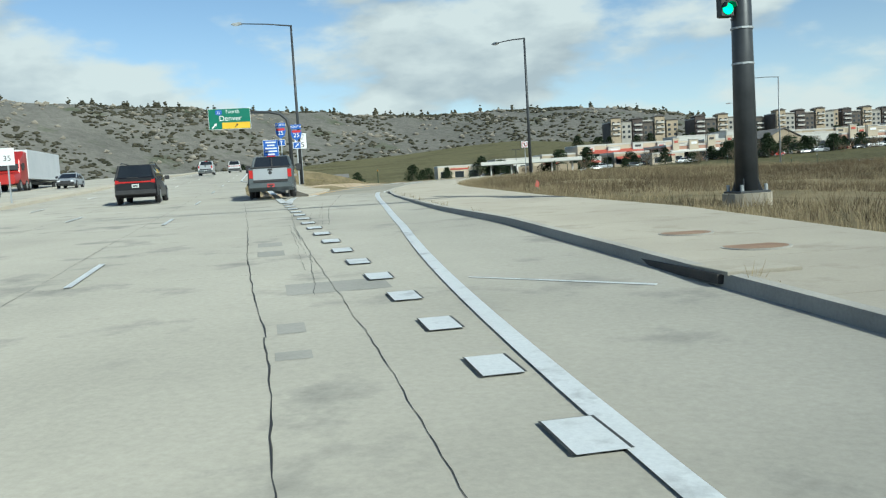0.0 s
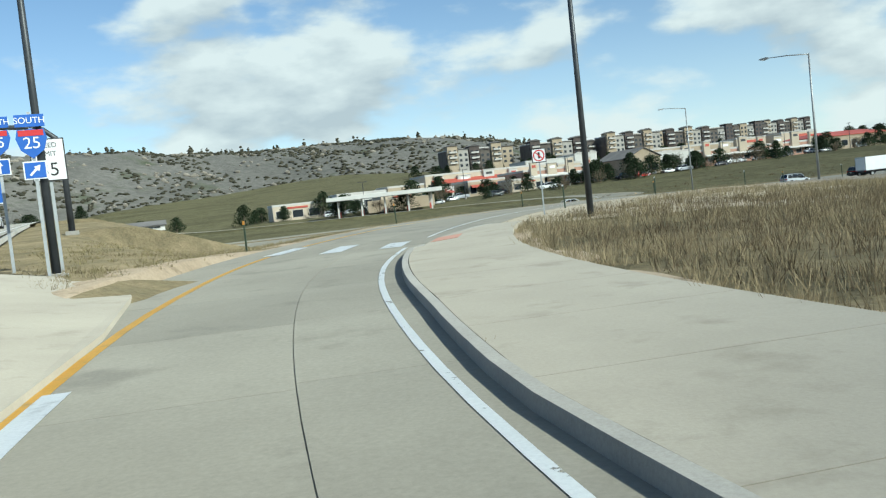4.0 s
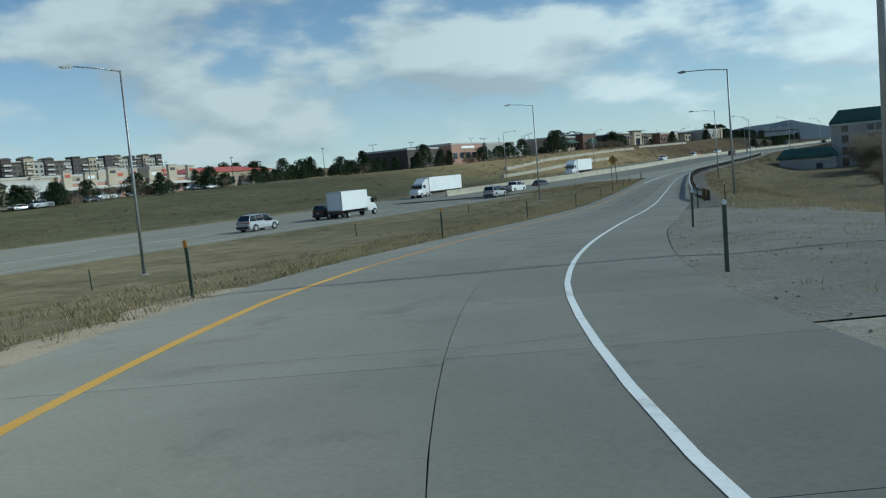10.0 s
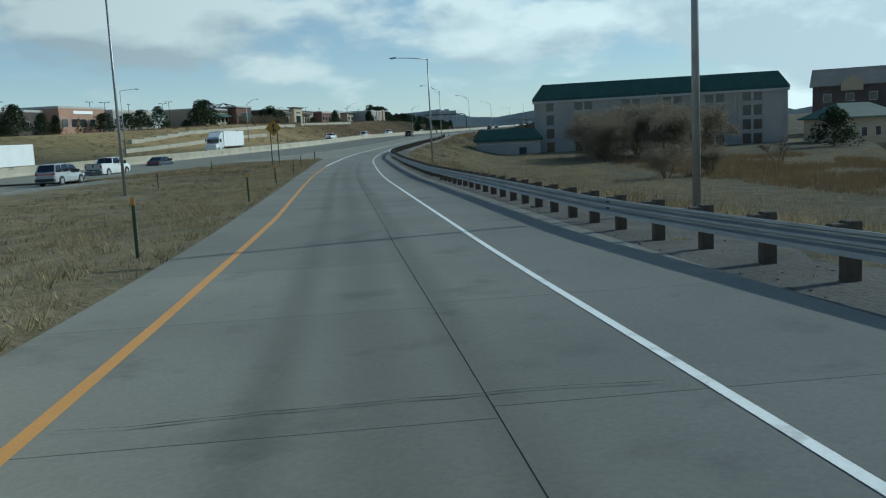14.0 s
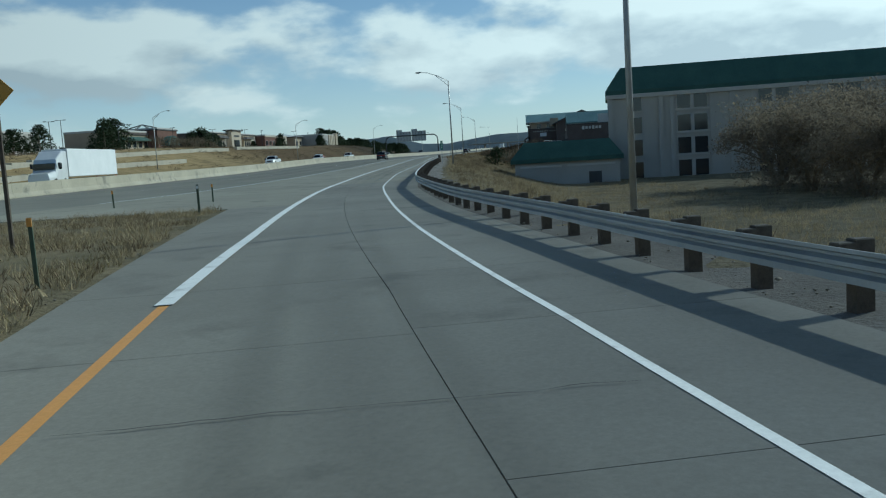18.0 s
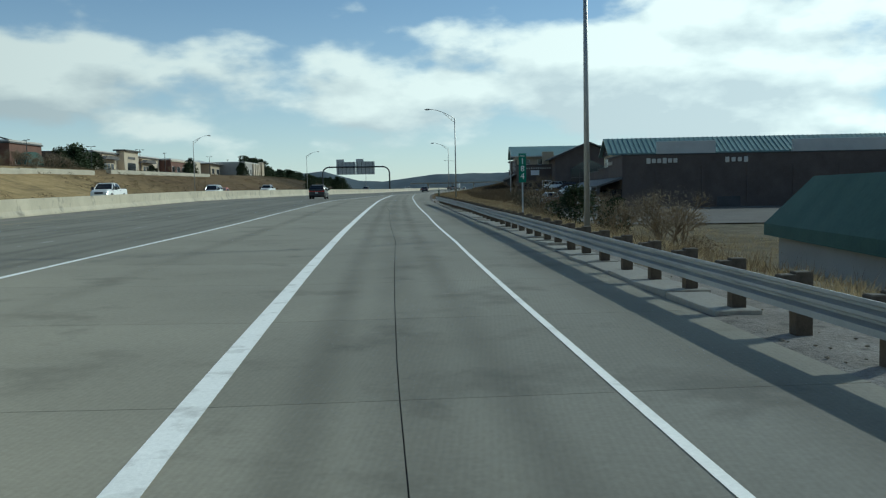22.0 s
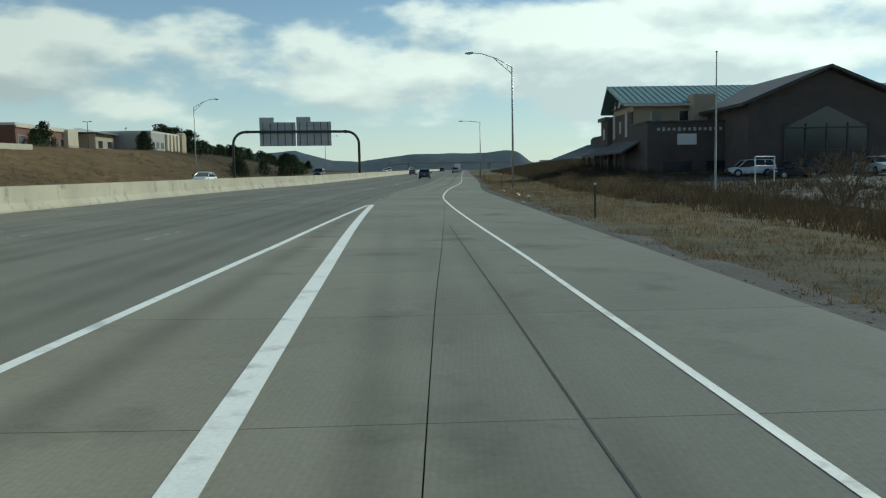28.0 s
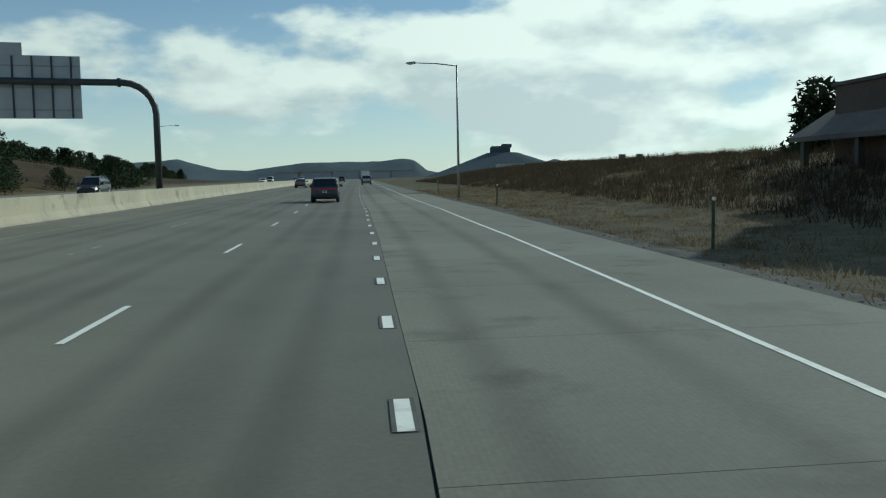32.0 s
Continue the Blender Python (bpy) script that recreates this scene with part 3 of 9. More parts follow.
ribbon("pavement", 278, 1400, lambda s: np.interp(s, [278, 620, 1400], [42, 36, 36]), lambda s: np.where(s < 640, HWY_LINE(s) - 0.15, RIGHT_EDGE(s)), -0.006, M["asphalt"], highway, 6, cols=24)
ribbon("pavement", 250, 278, 44, lambda s: np.interp(s, [250, 278], [24.0, 15.0]), -0.008, M["asphalt"], highway, 4, cols=12)


ss_ = np.linspace(248, 278.6, 18)
ribbon("gore_soil", 248, 278.6, lambda s: np.interp(s, [248, 250, 278.6], [24.6, 24.2, 15.1]), offset(LEFT_EDGE, -0.1), np.interp(ss_, [248, 254, 278.6], [-0.5, -0.05, -0.03]), GROUND.data.materials[0], highway, 1.8, cols=10)


def hwy_at(a, w, dz=0.0):
    a, w = np.asarray(a, float), np.asarray(w, float)
    x, y = HP[0] + HU[0] * a + HN[0] * w, HP[1] + HU[1] * a + HN[1] * w
    z = np.interp(a, [-500, -150, -60, 0, 40], [-0.6, -0.9, -1.0, -0.75, -0.45])
    return x, y, z + dz


ribbon("pavement", -500, -18, 41, 0.0, -0.01, M["asphalt"], highway, 10, hwy_at, 4)


def slabs(parent, s0, s1, left, right, mat, length=4.57, gap=0.006):
    """Concrete slabs with open joints, one object each."""
    k = 0
    s = s0
    while s < s1:
        e = min(s + length, s1)
        ss = np.linspace(s + gap, e - gap, 4)
        vs = []
        for fn, o in ((right, gap), (left, -gap)):
            dd = fn(ss) + o
            x, y, z = at(ss, dd, 0.0)
            vs += list(zip(x, y, z))
        top = [(i, i + 1, i + 5, i + 4) for i in range(3)]
        low = [(p[0], p[1], p[2] - 0.03) for p in vs]
        side = [(3, 2, 10, 11), (2, 1, 9, 10), (1, 0, 8, 9), (0, 4, 12, 8), (4, 5, 13, 12), (5, 6, 14, 13), (6, 7, 15, 14), (7, 3, 11, 15)]
        sheet("slab", vs + low, top + side, mat, parent, smooth=False)
        s = e


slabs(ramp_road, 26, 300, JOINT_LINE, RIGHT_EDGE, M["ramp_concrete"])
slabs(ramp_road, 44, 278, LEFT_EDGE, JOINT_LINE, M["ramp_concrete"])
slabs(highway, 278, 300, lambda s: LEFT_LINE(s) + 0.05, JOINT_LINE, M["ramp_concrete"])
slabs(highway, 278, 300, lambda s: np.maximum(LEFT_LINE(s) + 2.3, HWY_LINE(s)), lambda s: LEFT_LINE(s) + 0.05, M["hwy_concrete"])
LANE_JOINT = offset(HWY_LINE, -0.15)
EDGE_L = lambda s: LEFT_LINE(s) + 0.05
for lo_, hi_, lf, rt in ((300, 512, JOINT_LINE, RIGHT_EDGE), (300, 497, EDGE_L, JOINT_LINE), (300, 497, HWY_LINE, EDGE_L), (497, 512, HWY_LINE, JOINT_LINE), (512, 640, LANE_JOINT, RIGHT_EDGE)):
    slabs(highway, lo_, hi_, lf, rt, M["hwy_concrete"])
    ribbon("subbase", lo_, hi_, lf, rt, -0.035, M["seal"], highway, 4)


# painted lines
def worn_paint(name, color, keep):
    """Paint flaked away in patches down to the concrete."""
    m = surf(name, color, tuple(c * 1.1 for c in color), 0.8, 0.6, fine=22, grain=0.18)
    nt = m.node_tree
    N, L = nt.nodes.new, nt.links.new
    tc, nz, mr = N("ShaderNodeTexCoord"), N("ShaderNodeTexNoise"), N("ShaderNodeMapRange")
    nz.inputs["Scale"].default_value, nz.inputs["Detail"].default_value, nz.inputs["Roughness"].default_value = 2.2, 8, 0.7
    L(tc.outputs["Object"], nz.inputs["Vector"])
    mr.inputs[1].default_value, mr.inputs[2].default_value = keep, keep + 0.02
    mr.inputs[3].default_value, mr.inputs[4].default_value = 1.0, 0.0
    L(nz.outputs[0], mr.inputs[0])
    L(mr.outputs[0], nt.nodes["Principled BSDF"].inputs["Alpha"])
    return m


M["faint_white"] = worn_paint("faint_white_paint", (0.42, 0.42, 0.39), 0.47)
M["faint_yellow"] = worn_paint("faint_yellow_paint", (0.36, 0.27, 0.13), 0.5)
M["worn_white"] = worn_paint("worn_white_paint", (0.68, 0.69, 0.67), 0.60)
def line(name, parent, s0, s1, fn, width, mat, dz=0.006, place=at, step=2.0):
    return ribbon(name, s0, s1, offset(fn, width / 2) if callable(fn) else fn + width / 2, offset(fn, -width / 2) if callable(fn) else fn - width / 2, dz, mat, parent, step, place)


def on_top(s, d, dz=0.0):
    """Over whichever pavement lies higher at the fork."""
    x, y, z = at(s, d)
    a = x * MU[0] + y * MU[1]
    return x, y, np.where(a < 42, np.maximum(z, main_z(a) - 0.02), z) + dz


line("edge_line", ramp_road, -6, 44, RIGHT_LINE, 0.2, M["white"], 0.008, on_top, 1.5)
line("edge_line", ramp_road, 44, 67, RIGHT_LINE, 0.12, M["worn_white"], 0.008, on_top, 1.5)
line("edge_line", ramp_road, 71.5, 300, RIGHT_LINE, 0.105, M["white"])
line("yellow_line", ramp_road, 44, 69.4, LEFT_LINE, 0.18, M["yellow"])
M["worn_yellow"] = worn_paint("worn_yellow_paint", (0.56, 0.27, 0.07), 0.68)
line("yellow_line", ramp_road, 73.5, 130, LEFT_LINE, 0.18, M["yellow"])
line("yellow_line", ramp_road, 130, 253, LEFT_LINE, 0.145, M["worn_yellow"])
line("joint_seal", highway, 452, 486, lambda s: np.interp(s, [452, 464, 470, 486], [-1.15, -1.32, -1.42, -1.6]), 0.02, M["seal"], 0.005)
line("gore_line", highway, 253, 300, LEFT_LINE, 0.26, M["white"], 0.022)
line("gore_line", highway, 300, 503, LEFT_LINE, 0.26, M["white"], 0.008)
line("edge_line", highway, 300, 1300, RIGHT_LINE, 0.1, M["white"])
line("edge_line", highway, 290, 503, HWY_LINE, 0.16, M["white"])
for k in range(0, 60):
    s = 511.5 + k * 4.305
    line("lane_dash", highway, s, s + 0.92, HWY_LINE, 0.13, M["white"], 0.007, step=0.5)
    for o_ in (0.085, -0.085):
        line("dash_border", highway, s, s + 0.95, offset(HWY_LINE, o_), 0.035, M["black_paint"], 0.005, step=0.5)
for off in (3.66, 7.3):
    for k in range(0, 60):
        s = 303.4 + k * 11.7
        line("lane_dash", highway, s + 2, s + 4.9, offset(HWY_LINE, off), 0.1, M["faint_white"] if s < 528 or off > 5 else M["worn_white"], step=1.5)
line("debris_strip", highway, 300, 900, offset(HWY_LINE, 13.0), 0.8, M["gravel"], 0.006)
line("yellow_line", highway, 300, 1200, offset(HWY_LINE, 11.0), 0.1, M["faint_yellow"])
for off in (0.15, 11.2):
    line("edge_line", highway, -400, -18, off + 2.5, 0.15, M["white"], 0.01, hwy_at, 8)
for off in (6.2, 9.9):
    for k in range(31):
        line("lane_dash", highway, -400 + k * 12.2, -397 + k * 12.2, off, 0.12, M["white"], 0.01, hwy_at, 3)
# main road markings
for k in range(19):
    a = 0.9 + k * 1.9
    w = float(np.interp(a, [1, 8, 12, 16, 20, 24, 30, 36], [-1.95, -1.7, -1.56, -1.36, -1.23, -1.11, -1.0, -0.87]))
    ribbon("lane_square", a, a + 0.66, w + 0.17, w - 0.17, 0.008, M["white"], main_road, 1, main_at)
    ribbon("lane_square_back", a + 0.02, a + 0.68, w + 0.185, w - 0.20, 0.003, M["black_paint"], main_road, 1, main_at)
for w, a0 in ((3.0, 0.8), (6.8, 6), (10.4, 3)):
    for k in range(18):
        line("lane_dash", main_road, a0 + k * 13.2, a0 + k * 13.2 + 3.0, w, 0.12, M["white"], 0.006, main_at, 3)
line("gore_line", main_road, 36.6, 66, lambda a: np.interp(a, [36.6, 45.6, 66], [-0.78, -0.5, 0.05]), 0.3, M["white"], 0.012, main_at, 1.5)
line("gore_line", ramp_road, 36.6, 50, lambda s: np.interp(s, [36.6, 38.5, 41.3, 50], [1.74, 1.92, 2.02, 2.05]), 0.3, M["white"], 0.014, on_top, 1.0)
line("edge_line", main_road, 66, 300, lambda a: np.interp(a, [66, 80, 300], [0.05, 1.9, 1.9]), 0.2, M["white"], 0.008, main_at, 3)


# tyre wear along the lanes
def wear_material(name, color, most):
    """A dark film that fades out sideways and breaks up along the lane."""
    m = bpy.data.materials.new(name)
    m.use_nodes = True
    nt = m.node_tree
    N, L = nt.nodes.new, nt.links.new
    b = nt.nodes["Principled BSDF"]
    b.inputs["Base Color"].default_value = (*color, 1)
    b.inputs["Roughness"].default_value = 0.75
    tc, sep = N("ShaderNodeTexCoord"), N("ShaderNodeSeparateXYZ")
    L(tc.outputs["UV"], sep.inputs[0])
    fade = N("ShaderNodeMapRange")
    fade.interpolation_type = "SMOOTHSTEP"
    pp = N("ShaderNodeMath")
    pp.operation = "PINGPONG"
    pp.inputs[1].default_value = 0.5
    L(sep.outputs[0], pp.inputs[0])
    fade.inputs[1].default_value, fade.inputs[2].default_value = 0.0, 0.5
    L(pp.outputs[0], fade.inputs[0])
    nz = N("ShaderNodeTexNoise")
    nz.inputs["Scale"].default_value, nz.inputs["Detail"].default_value = 0.25, 6
    L(tc.outputs["Object"], nz.inputs["Vector"])
    mr = N("ShaderNodeMapRange")
    mr.inputs[1].default_value, mr.inputs[2].default_value = 0.3, 0.65
    mr.inputs[3].default_value, mr.inputs[4].default_value = most * 0.35, most
    L(nz.outputs[0], mr.inputs[0])
    mu = N("ShaderNodeMath")
    mu.operation = "MULTIPLY"
    L(fade.outputs[0], mu.inputs[0])
    L(mr.outputs[0], mu.inputs[1])
    m2 = N("ShaderNodeMath")
    m2.operation = "MULTIPLY"
    L(mu.outputs[0], m2.inputs[0])
    L(sep.outputs[1], m2.inputs[1])
    L(m2.outputs[0], b.inputs["Alpha"])
    return m


M["oil"] = wear_material("lane_oil_wear", (0.05, 0.05, 0.05), 0.17)
M["soot"] = wear_material("tyre_rubber_wear", (0.045, 0.045, 0.043), 0.2)


def wear(parent, s0, s1, mid, width, mat, dz=0.0035, step=4.0):
    ob = ribbon("tyre_wear", s0, s1, offset(mid, width / 2), offset(mid, -width / 2), dz, mat, parent, step, cols=2)
    me = ob.data
    n = len(me.vertices) // 3
    uv = me.uv_layers.new(name="across")
    for lp in me.loops:
        i = lp.vertex_index % n
        uv.data[lp.index].uv = ((lp.vertex_index // n) / 2, min(1.0, i * step / 40, (n - 1 - i) * step / 40))
    return ob


LANE = lambda s: (RIGHT_LINE(s) + LEFT_LINE(np.minimum(s, 503))) / 2
for f_, w_, m_ in ((-0.85, 0.8, "soot"), (0.85, 0.8, "soot"), (0.0, 1.3, "oil")):
    wear(ramp_road, 130, 277, offset(LANE, f_), w_, M[m_], 0.014)
    wear(highway, 279, 500, offset(LANE, f_), w_, M[m_])
for base_ in (1.83, 5.5, 9.1):
    for f_, w_, m_ in ((-0.9, 0.8, "soot"), (0.9, 0.8, "soot"), (0.0, 1.5, "oil")):
        wear(highway, 302, 1100, offset(HWY_LINE, base_ + f_), w_, M[m_], 0.004, 6)
for f_ in (-0.9, 0.9):
    wear(highway, 510, 900, offset(HWY_LINE, -1.8 + f_), 0.8, M["soot"], 0.0035, 6)
wear(highway, 320, 520, lambda s: (HWY_LINE(s) * 0.6 + LEFT_LINE(np.minimum(s, 503)) * 0.4), 0.9, M["soot"])
wear(ramp_road, 175, 277, offset(RIGHT_EDGE, 0.9), 1.8, M["soot"])
wear(highway, 279, 470, offset(RIGHT_EDGE, 0.8), 1.7, M["soot"])


# bare soil and gravel beside the pavements
def drape(name, s0, s1, d0, d1, mat, label, lift=0.035, cols=6, step=1.2, ragged=0.4):
    """A thin layer on the ground whose outer edge wanders."""
    ss = np.arange(s0, s1, step)
    a = d0(ss) if callable(d0) else np.full(len(ss), float(d0))
    b = d1(ss) if callable(d1) else np.full(len(ss), float(d1))
    wob = np.array([noise.fractal(Vector((q * 0.35, s0, 0)), 0.8, 2.0, 4) for q in ss])
    b = a + (b - a) * np.clip(1 + ragged * wob, 0.25, 2)
    vs = []
    for c in range(cols + 1):
        x, y, z = at(ss, a + (b - a) * c / cols)
        zz = ground_z(x, y) + lift * (1 - (c / cols) ** 3) + (0.10 if c else 0.0) * np.array([noise.noise(Vector((px * 0.35, py * 0.35, 0))) for px, py in zip(x, y)]) - (0.06 if c == cols else 0)
        zz = zz if c else np.minimum(zz, z - 0.01)
        vs += list(zip(x, y, zz))
    n = len(ss)
    fs = [(c * n + i, c * n + i + 1, (c + 1) * n + i + 1, (c + 1) * n + i) for c in range(cols) for i in range(n - 1)]
    return tagged(sheet(name, vs, fs, mat), label, "ground", kind="structure")


M["pale_gravel"] = surf("pale_gravel", (0.22, 0.19, 0.15), (0.30, 0.265, 0.215), 0.5, 0.95, fine=11, c3=(0.17, 0.155, 0.125), grain=0.5, bump=0.8, bdist=0.04)
M["dark_gravel"] = surf("dark_verge_gravel", (0.10, 0.09, 0.075), (0.19, 0.17, 0.145), 0.6, 0.95, fine=11, grain=0.55, bump=0.9, bdist=0.05)
M["sandy"] = surf("pale_sandy_dirt", (0.37, 0.315, 0.23), (0.47, 0.405, 0.305), 0.5, 0.95, fine=11, c3=(0.27, 0.23, 0.17), grain=0.4, bump=0.7, bdist=0.04)
drape("ground_sand", 73.5, 119, offset(RIGHT_EDGE, -0.02), offset(RIGHT_EDGE, -13), M["sandy"], "pale sandy dirt verge with scattered dry grass", cols=10)
drape("ground_gravel", 118, 158, offset(RIGHT_EDGE, -0.02), offset(RIGHT_EDGE, -10), M["pale_gravel"], "pale gravel verge with thin dry grass", cols=10)
drape("ground_gravel", 158, 300, offset(RIGHT_EDGE, -0.02), offset(RIGHT_EDGE, -2.6), M["dark_gravel"], "dark gravel strip under the guardrail")
drape("ground_gravel", 300, 432, offset(RIGHT_EDGE, -0.02), offset(RIGHT_EDGE, -1.8), M["gravel"], "dusty strip under the guardrail")
drape("ground_gravel", 432, 680, offset(RIGHT_EDGE, -0.02), offset(RIGHT_EDGE, -0.85), M["dark_gravel"], "dark gravel strip beside the highway")
drape("ground_soil", 48, 128, offset(LEFT_EDGE, 0.02), offset(LEFT_EDGE, 1.5), M["soil"], "bare pale soil beside the ramp", ragged=0.8)
drape("ground_soil", -40, 72, offset(WALK_EDGE, -0.02), offset(WALK_EDGE, -0.8), M["soil"], "bare soil strip beside the sidewalk", ragged=0.9)
# earth shoulder below the highway's near edge
aa_ = np.linspace(-500, -18, 120)
vs_ = []
for w_, k_ in ((0.05, 0), (-1.2, 1), (-4.5, 2)):
    x_, y_, z_ = hwy_at(aa_, np.full(120, w_))
    gz_ = ground_z(x_, y_)
    vs_ += list(zip(x_, y_, z_ - 0.015 if k_ == 0 else (np.maximum(z_ - 0.1, gz_ + 0.05) if k_ == 1 else gz_ - 0.12)))
sheet("earth_shoulder", vs_, [(c_ * 120 + i_, c_ * 120 + i_ + 1, (c_ + 1) * 120 + i_ + 1, (c_ + 1) * 120 + i_) for c_ in range(2) for i_ in range(119)], GROUND.data.materials[0], highway)


# loop ramp beyond the highway, laid on the ground
lp_ = [(-205, 45), (-170, 46), (-138, 49), (-117, 57), (-106, 70), (-108, 86), (-124, 103), (-155, 120), (-205, 134), (-260, 142), (-330, 148)]
tt_ = np.linspace(0, len(lp_) - 1, 90)


def smooth_path(v):
    k = np.interp(tt_, range(len(v)), v)
    for _ in range(12):
        k[1:-1] = (k[:-2] + 2 * k[1:-1] + k[2:]) / 4
    return k


pa_, pw_ = smooth_path([q[0] for q in lp_]), smooth_path([q[1] for q in lp_])
ta_, tw_ = np.gradient(pa_), np.gradient(pw_)
ln_ = np.hypot(ta_, tw_)
cx_, cy_ = HP[0] + HU[0] * pa_ + HN[0] * pw_, HP[1] + HU[1] * pa_ + HN[1] * pw_
cz_ = ground_z(cx_, cy_)
for _ in range(8):
    cz_[1:-1] = (cz_[:-2] + 2 * cz_[1:-1] + cz_[2:]) / 4
loop_road = tagged(new("road_loop"), "grey loop ramp curving up from the highway", "road", kind="structure")
for name_, o0_, o1_, up_, mat_ in (("pavement", -6.2, 6.2, 0.30, M["asphalt"]), ("edge_line", 4.4, 4.55, 0.31, M["white"]), ("edge_line", -4.55, -4.4, 0.31, M["yellow"]), ("earth_shoulder", -9.5, -6.1, 0.28, GROUND.data.materials[0]), ("earth_shoulder", 6.1, 9.5, 0.28, GROUND.data.materials[0])):
    vs_ = []
    for o_ in (o0_, o1_):
        oa_, ow_ = pa_ - tw_ / ln_ * o_, pw_ + ta_ / ln_ * o_
        x_, y_ = HP[0] + HU[0] * oa_ + HN[0] * ow_, HP[1] + HU[1] * oa_ + HN[1] * ow_
        vs_ += list(zip(x_, y_, cz_ + up_ - (0.9 if abs(o_) > 7 else 0.0)))
    sheet(name_, vs_, [(i_, i_ + 1, 91 + i_, 90 + i_) for i_ in range(89)], mat_, loop_road)

# ---- kerb and pavement at the junction ----
def solid(name, s0, s1, profile, mat, parent=None, step=1.5, place=at):
    """A section (offset, height) swept along the road; offsets may be functions of the station."""
    ss = np.linspace(s0, s1, max(2, int((s1 - s0) / step) + 1))
    n, rows = len(profile), []
    for o, h in profile:
        d = o(ss) if callable(o) else np.full(len(ss), float(o))
        hh = h(ss) if callable(h) else h
        rows.append(np.stack(place(ss, d, hh), 1))
    vs = [tuple(rows[k][i]) for i in range(len(ss)) for k in range(n)]
    fs = [(i * n + k, (i + 1) * n + k, (i + 1) * n + (k + 1) % n, i * n + (k + 1) % n) for i in range(len(ss) - 1) for k in range(n)]
    fs += [tuple(range(n)), tuple((len(ss) - 1) * n + k for k in range(n - 1, -1, -1))]
    return part(name, Geo().add(vs, fs), mat, parent)


low = lambda s: np.interp(s, [60, 64.8, 66.5, 68], [0.15, 0.15, 0.02, 0.02])
kerb = solid("kerb", -60, 67.5, [(offset(KERB_LINE, 0.0), -0.1), (offset(KERB_LINE, -0.03), low), (offset(KERB_LINE, -0.17), lambda s: low(s) + 0.008), (offset(KERB_LINE, -0.18), -0.1)], M["kerb"])
tagged(kerb, "weathered concrete kerb beside the turning lane", "kerb", kind="structure")
kerb_b = solid("kerb", 70.6, 74, [(lambda s: np.interp(s, [70, 74], [-2.65, -4.2]), -0.1), (lambda s: np.interp(s, [70, 74], [-2.68, -4.2]), lambda s: np.interp(s, [70.6, 73], [0.02, 0.15])), (lambda s: np.interp(s, [70, 74], [-2.85, -4.4]), lambda s: np.interp(s, [70.6, 73], [0.02, 0.15])), (lambda s: np.interp(s, [70, 74], [-2.86, -4.4]), -0.1)], M["kerb"], step=0.6)
tagged(kerb_b, "short concrete kerb return beside the crossing", "kerb", kind="structure")
sidewalk = tagged(new("pavement_walk"), "pale concrete sidewalk in large slabs with weeds in the joints", "sidewalk", kind="structure")
s = -58.0
while s < 73.5:
    e = min(s + 3.0, 73.8)
    kl = (lambda q: np.where(q < 67.5, KERB_LINE(np.minimum(q, 67)) - 0.19, np.interp(q, [67.5, 70.5, 74], [-2.8, -2.86, -4.42])))
    hh = lambda q: np.interp(q, [60, 64.8, 66.5, 70.6, 73], [0.145, 0.145, 0.02, 0.02, 0.14])
    ss = np.linspace(s + 0.008, e - 0.008, 3)
    inner, outer = kl(ss), WALK_EDGE(ss)
    vs = []
    for fr in (0.0, 0.45, 1.0):
        x, y, z = at(ss, inner + (outer - inner) * fr, hh(ss) * (1 if fr == 0 else 1) + (0.145 - hh(ss)) * min(1, fr * 1.6))
        vs += list(zip(x, y, z))
    lowv = [(p[0], p[1], p[2] - 0.16) for p in vs]
    fs = [(0, 1, 4, 3), (1, 2, 5, 4), (3, 4, 7, 6), (4, 5, 8, 7)]
    rim = [0, 1, 2, 5, 8, 7, 6, 3]
    fs += [(rim[k], rim[(k + 1) % 8], rim[(k + 1) % 8] + 9, rim[k] + 9) for k in range(8)]
    sheet("slab", vs + lowv, fs, M["walk"], sidewalk, smooth=False)
    s = e


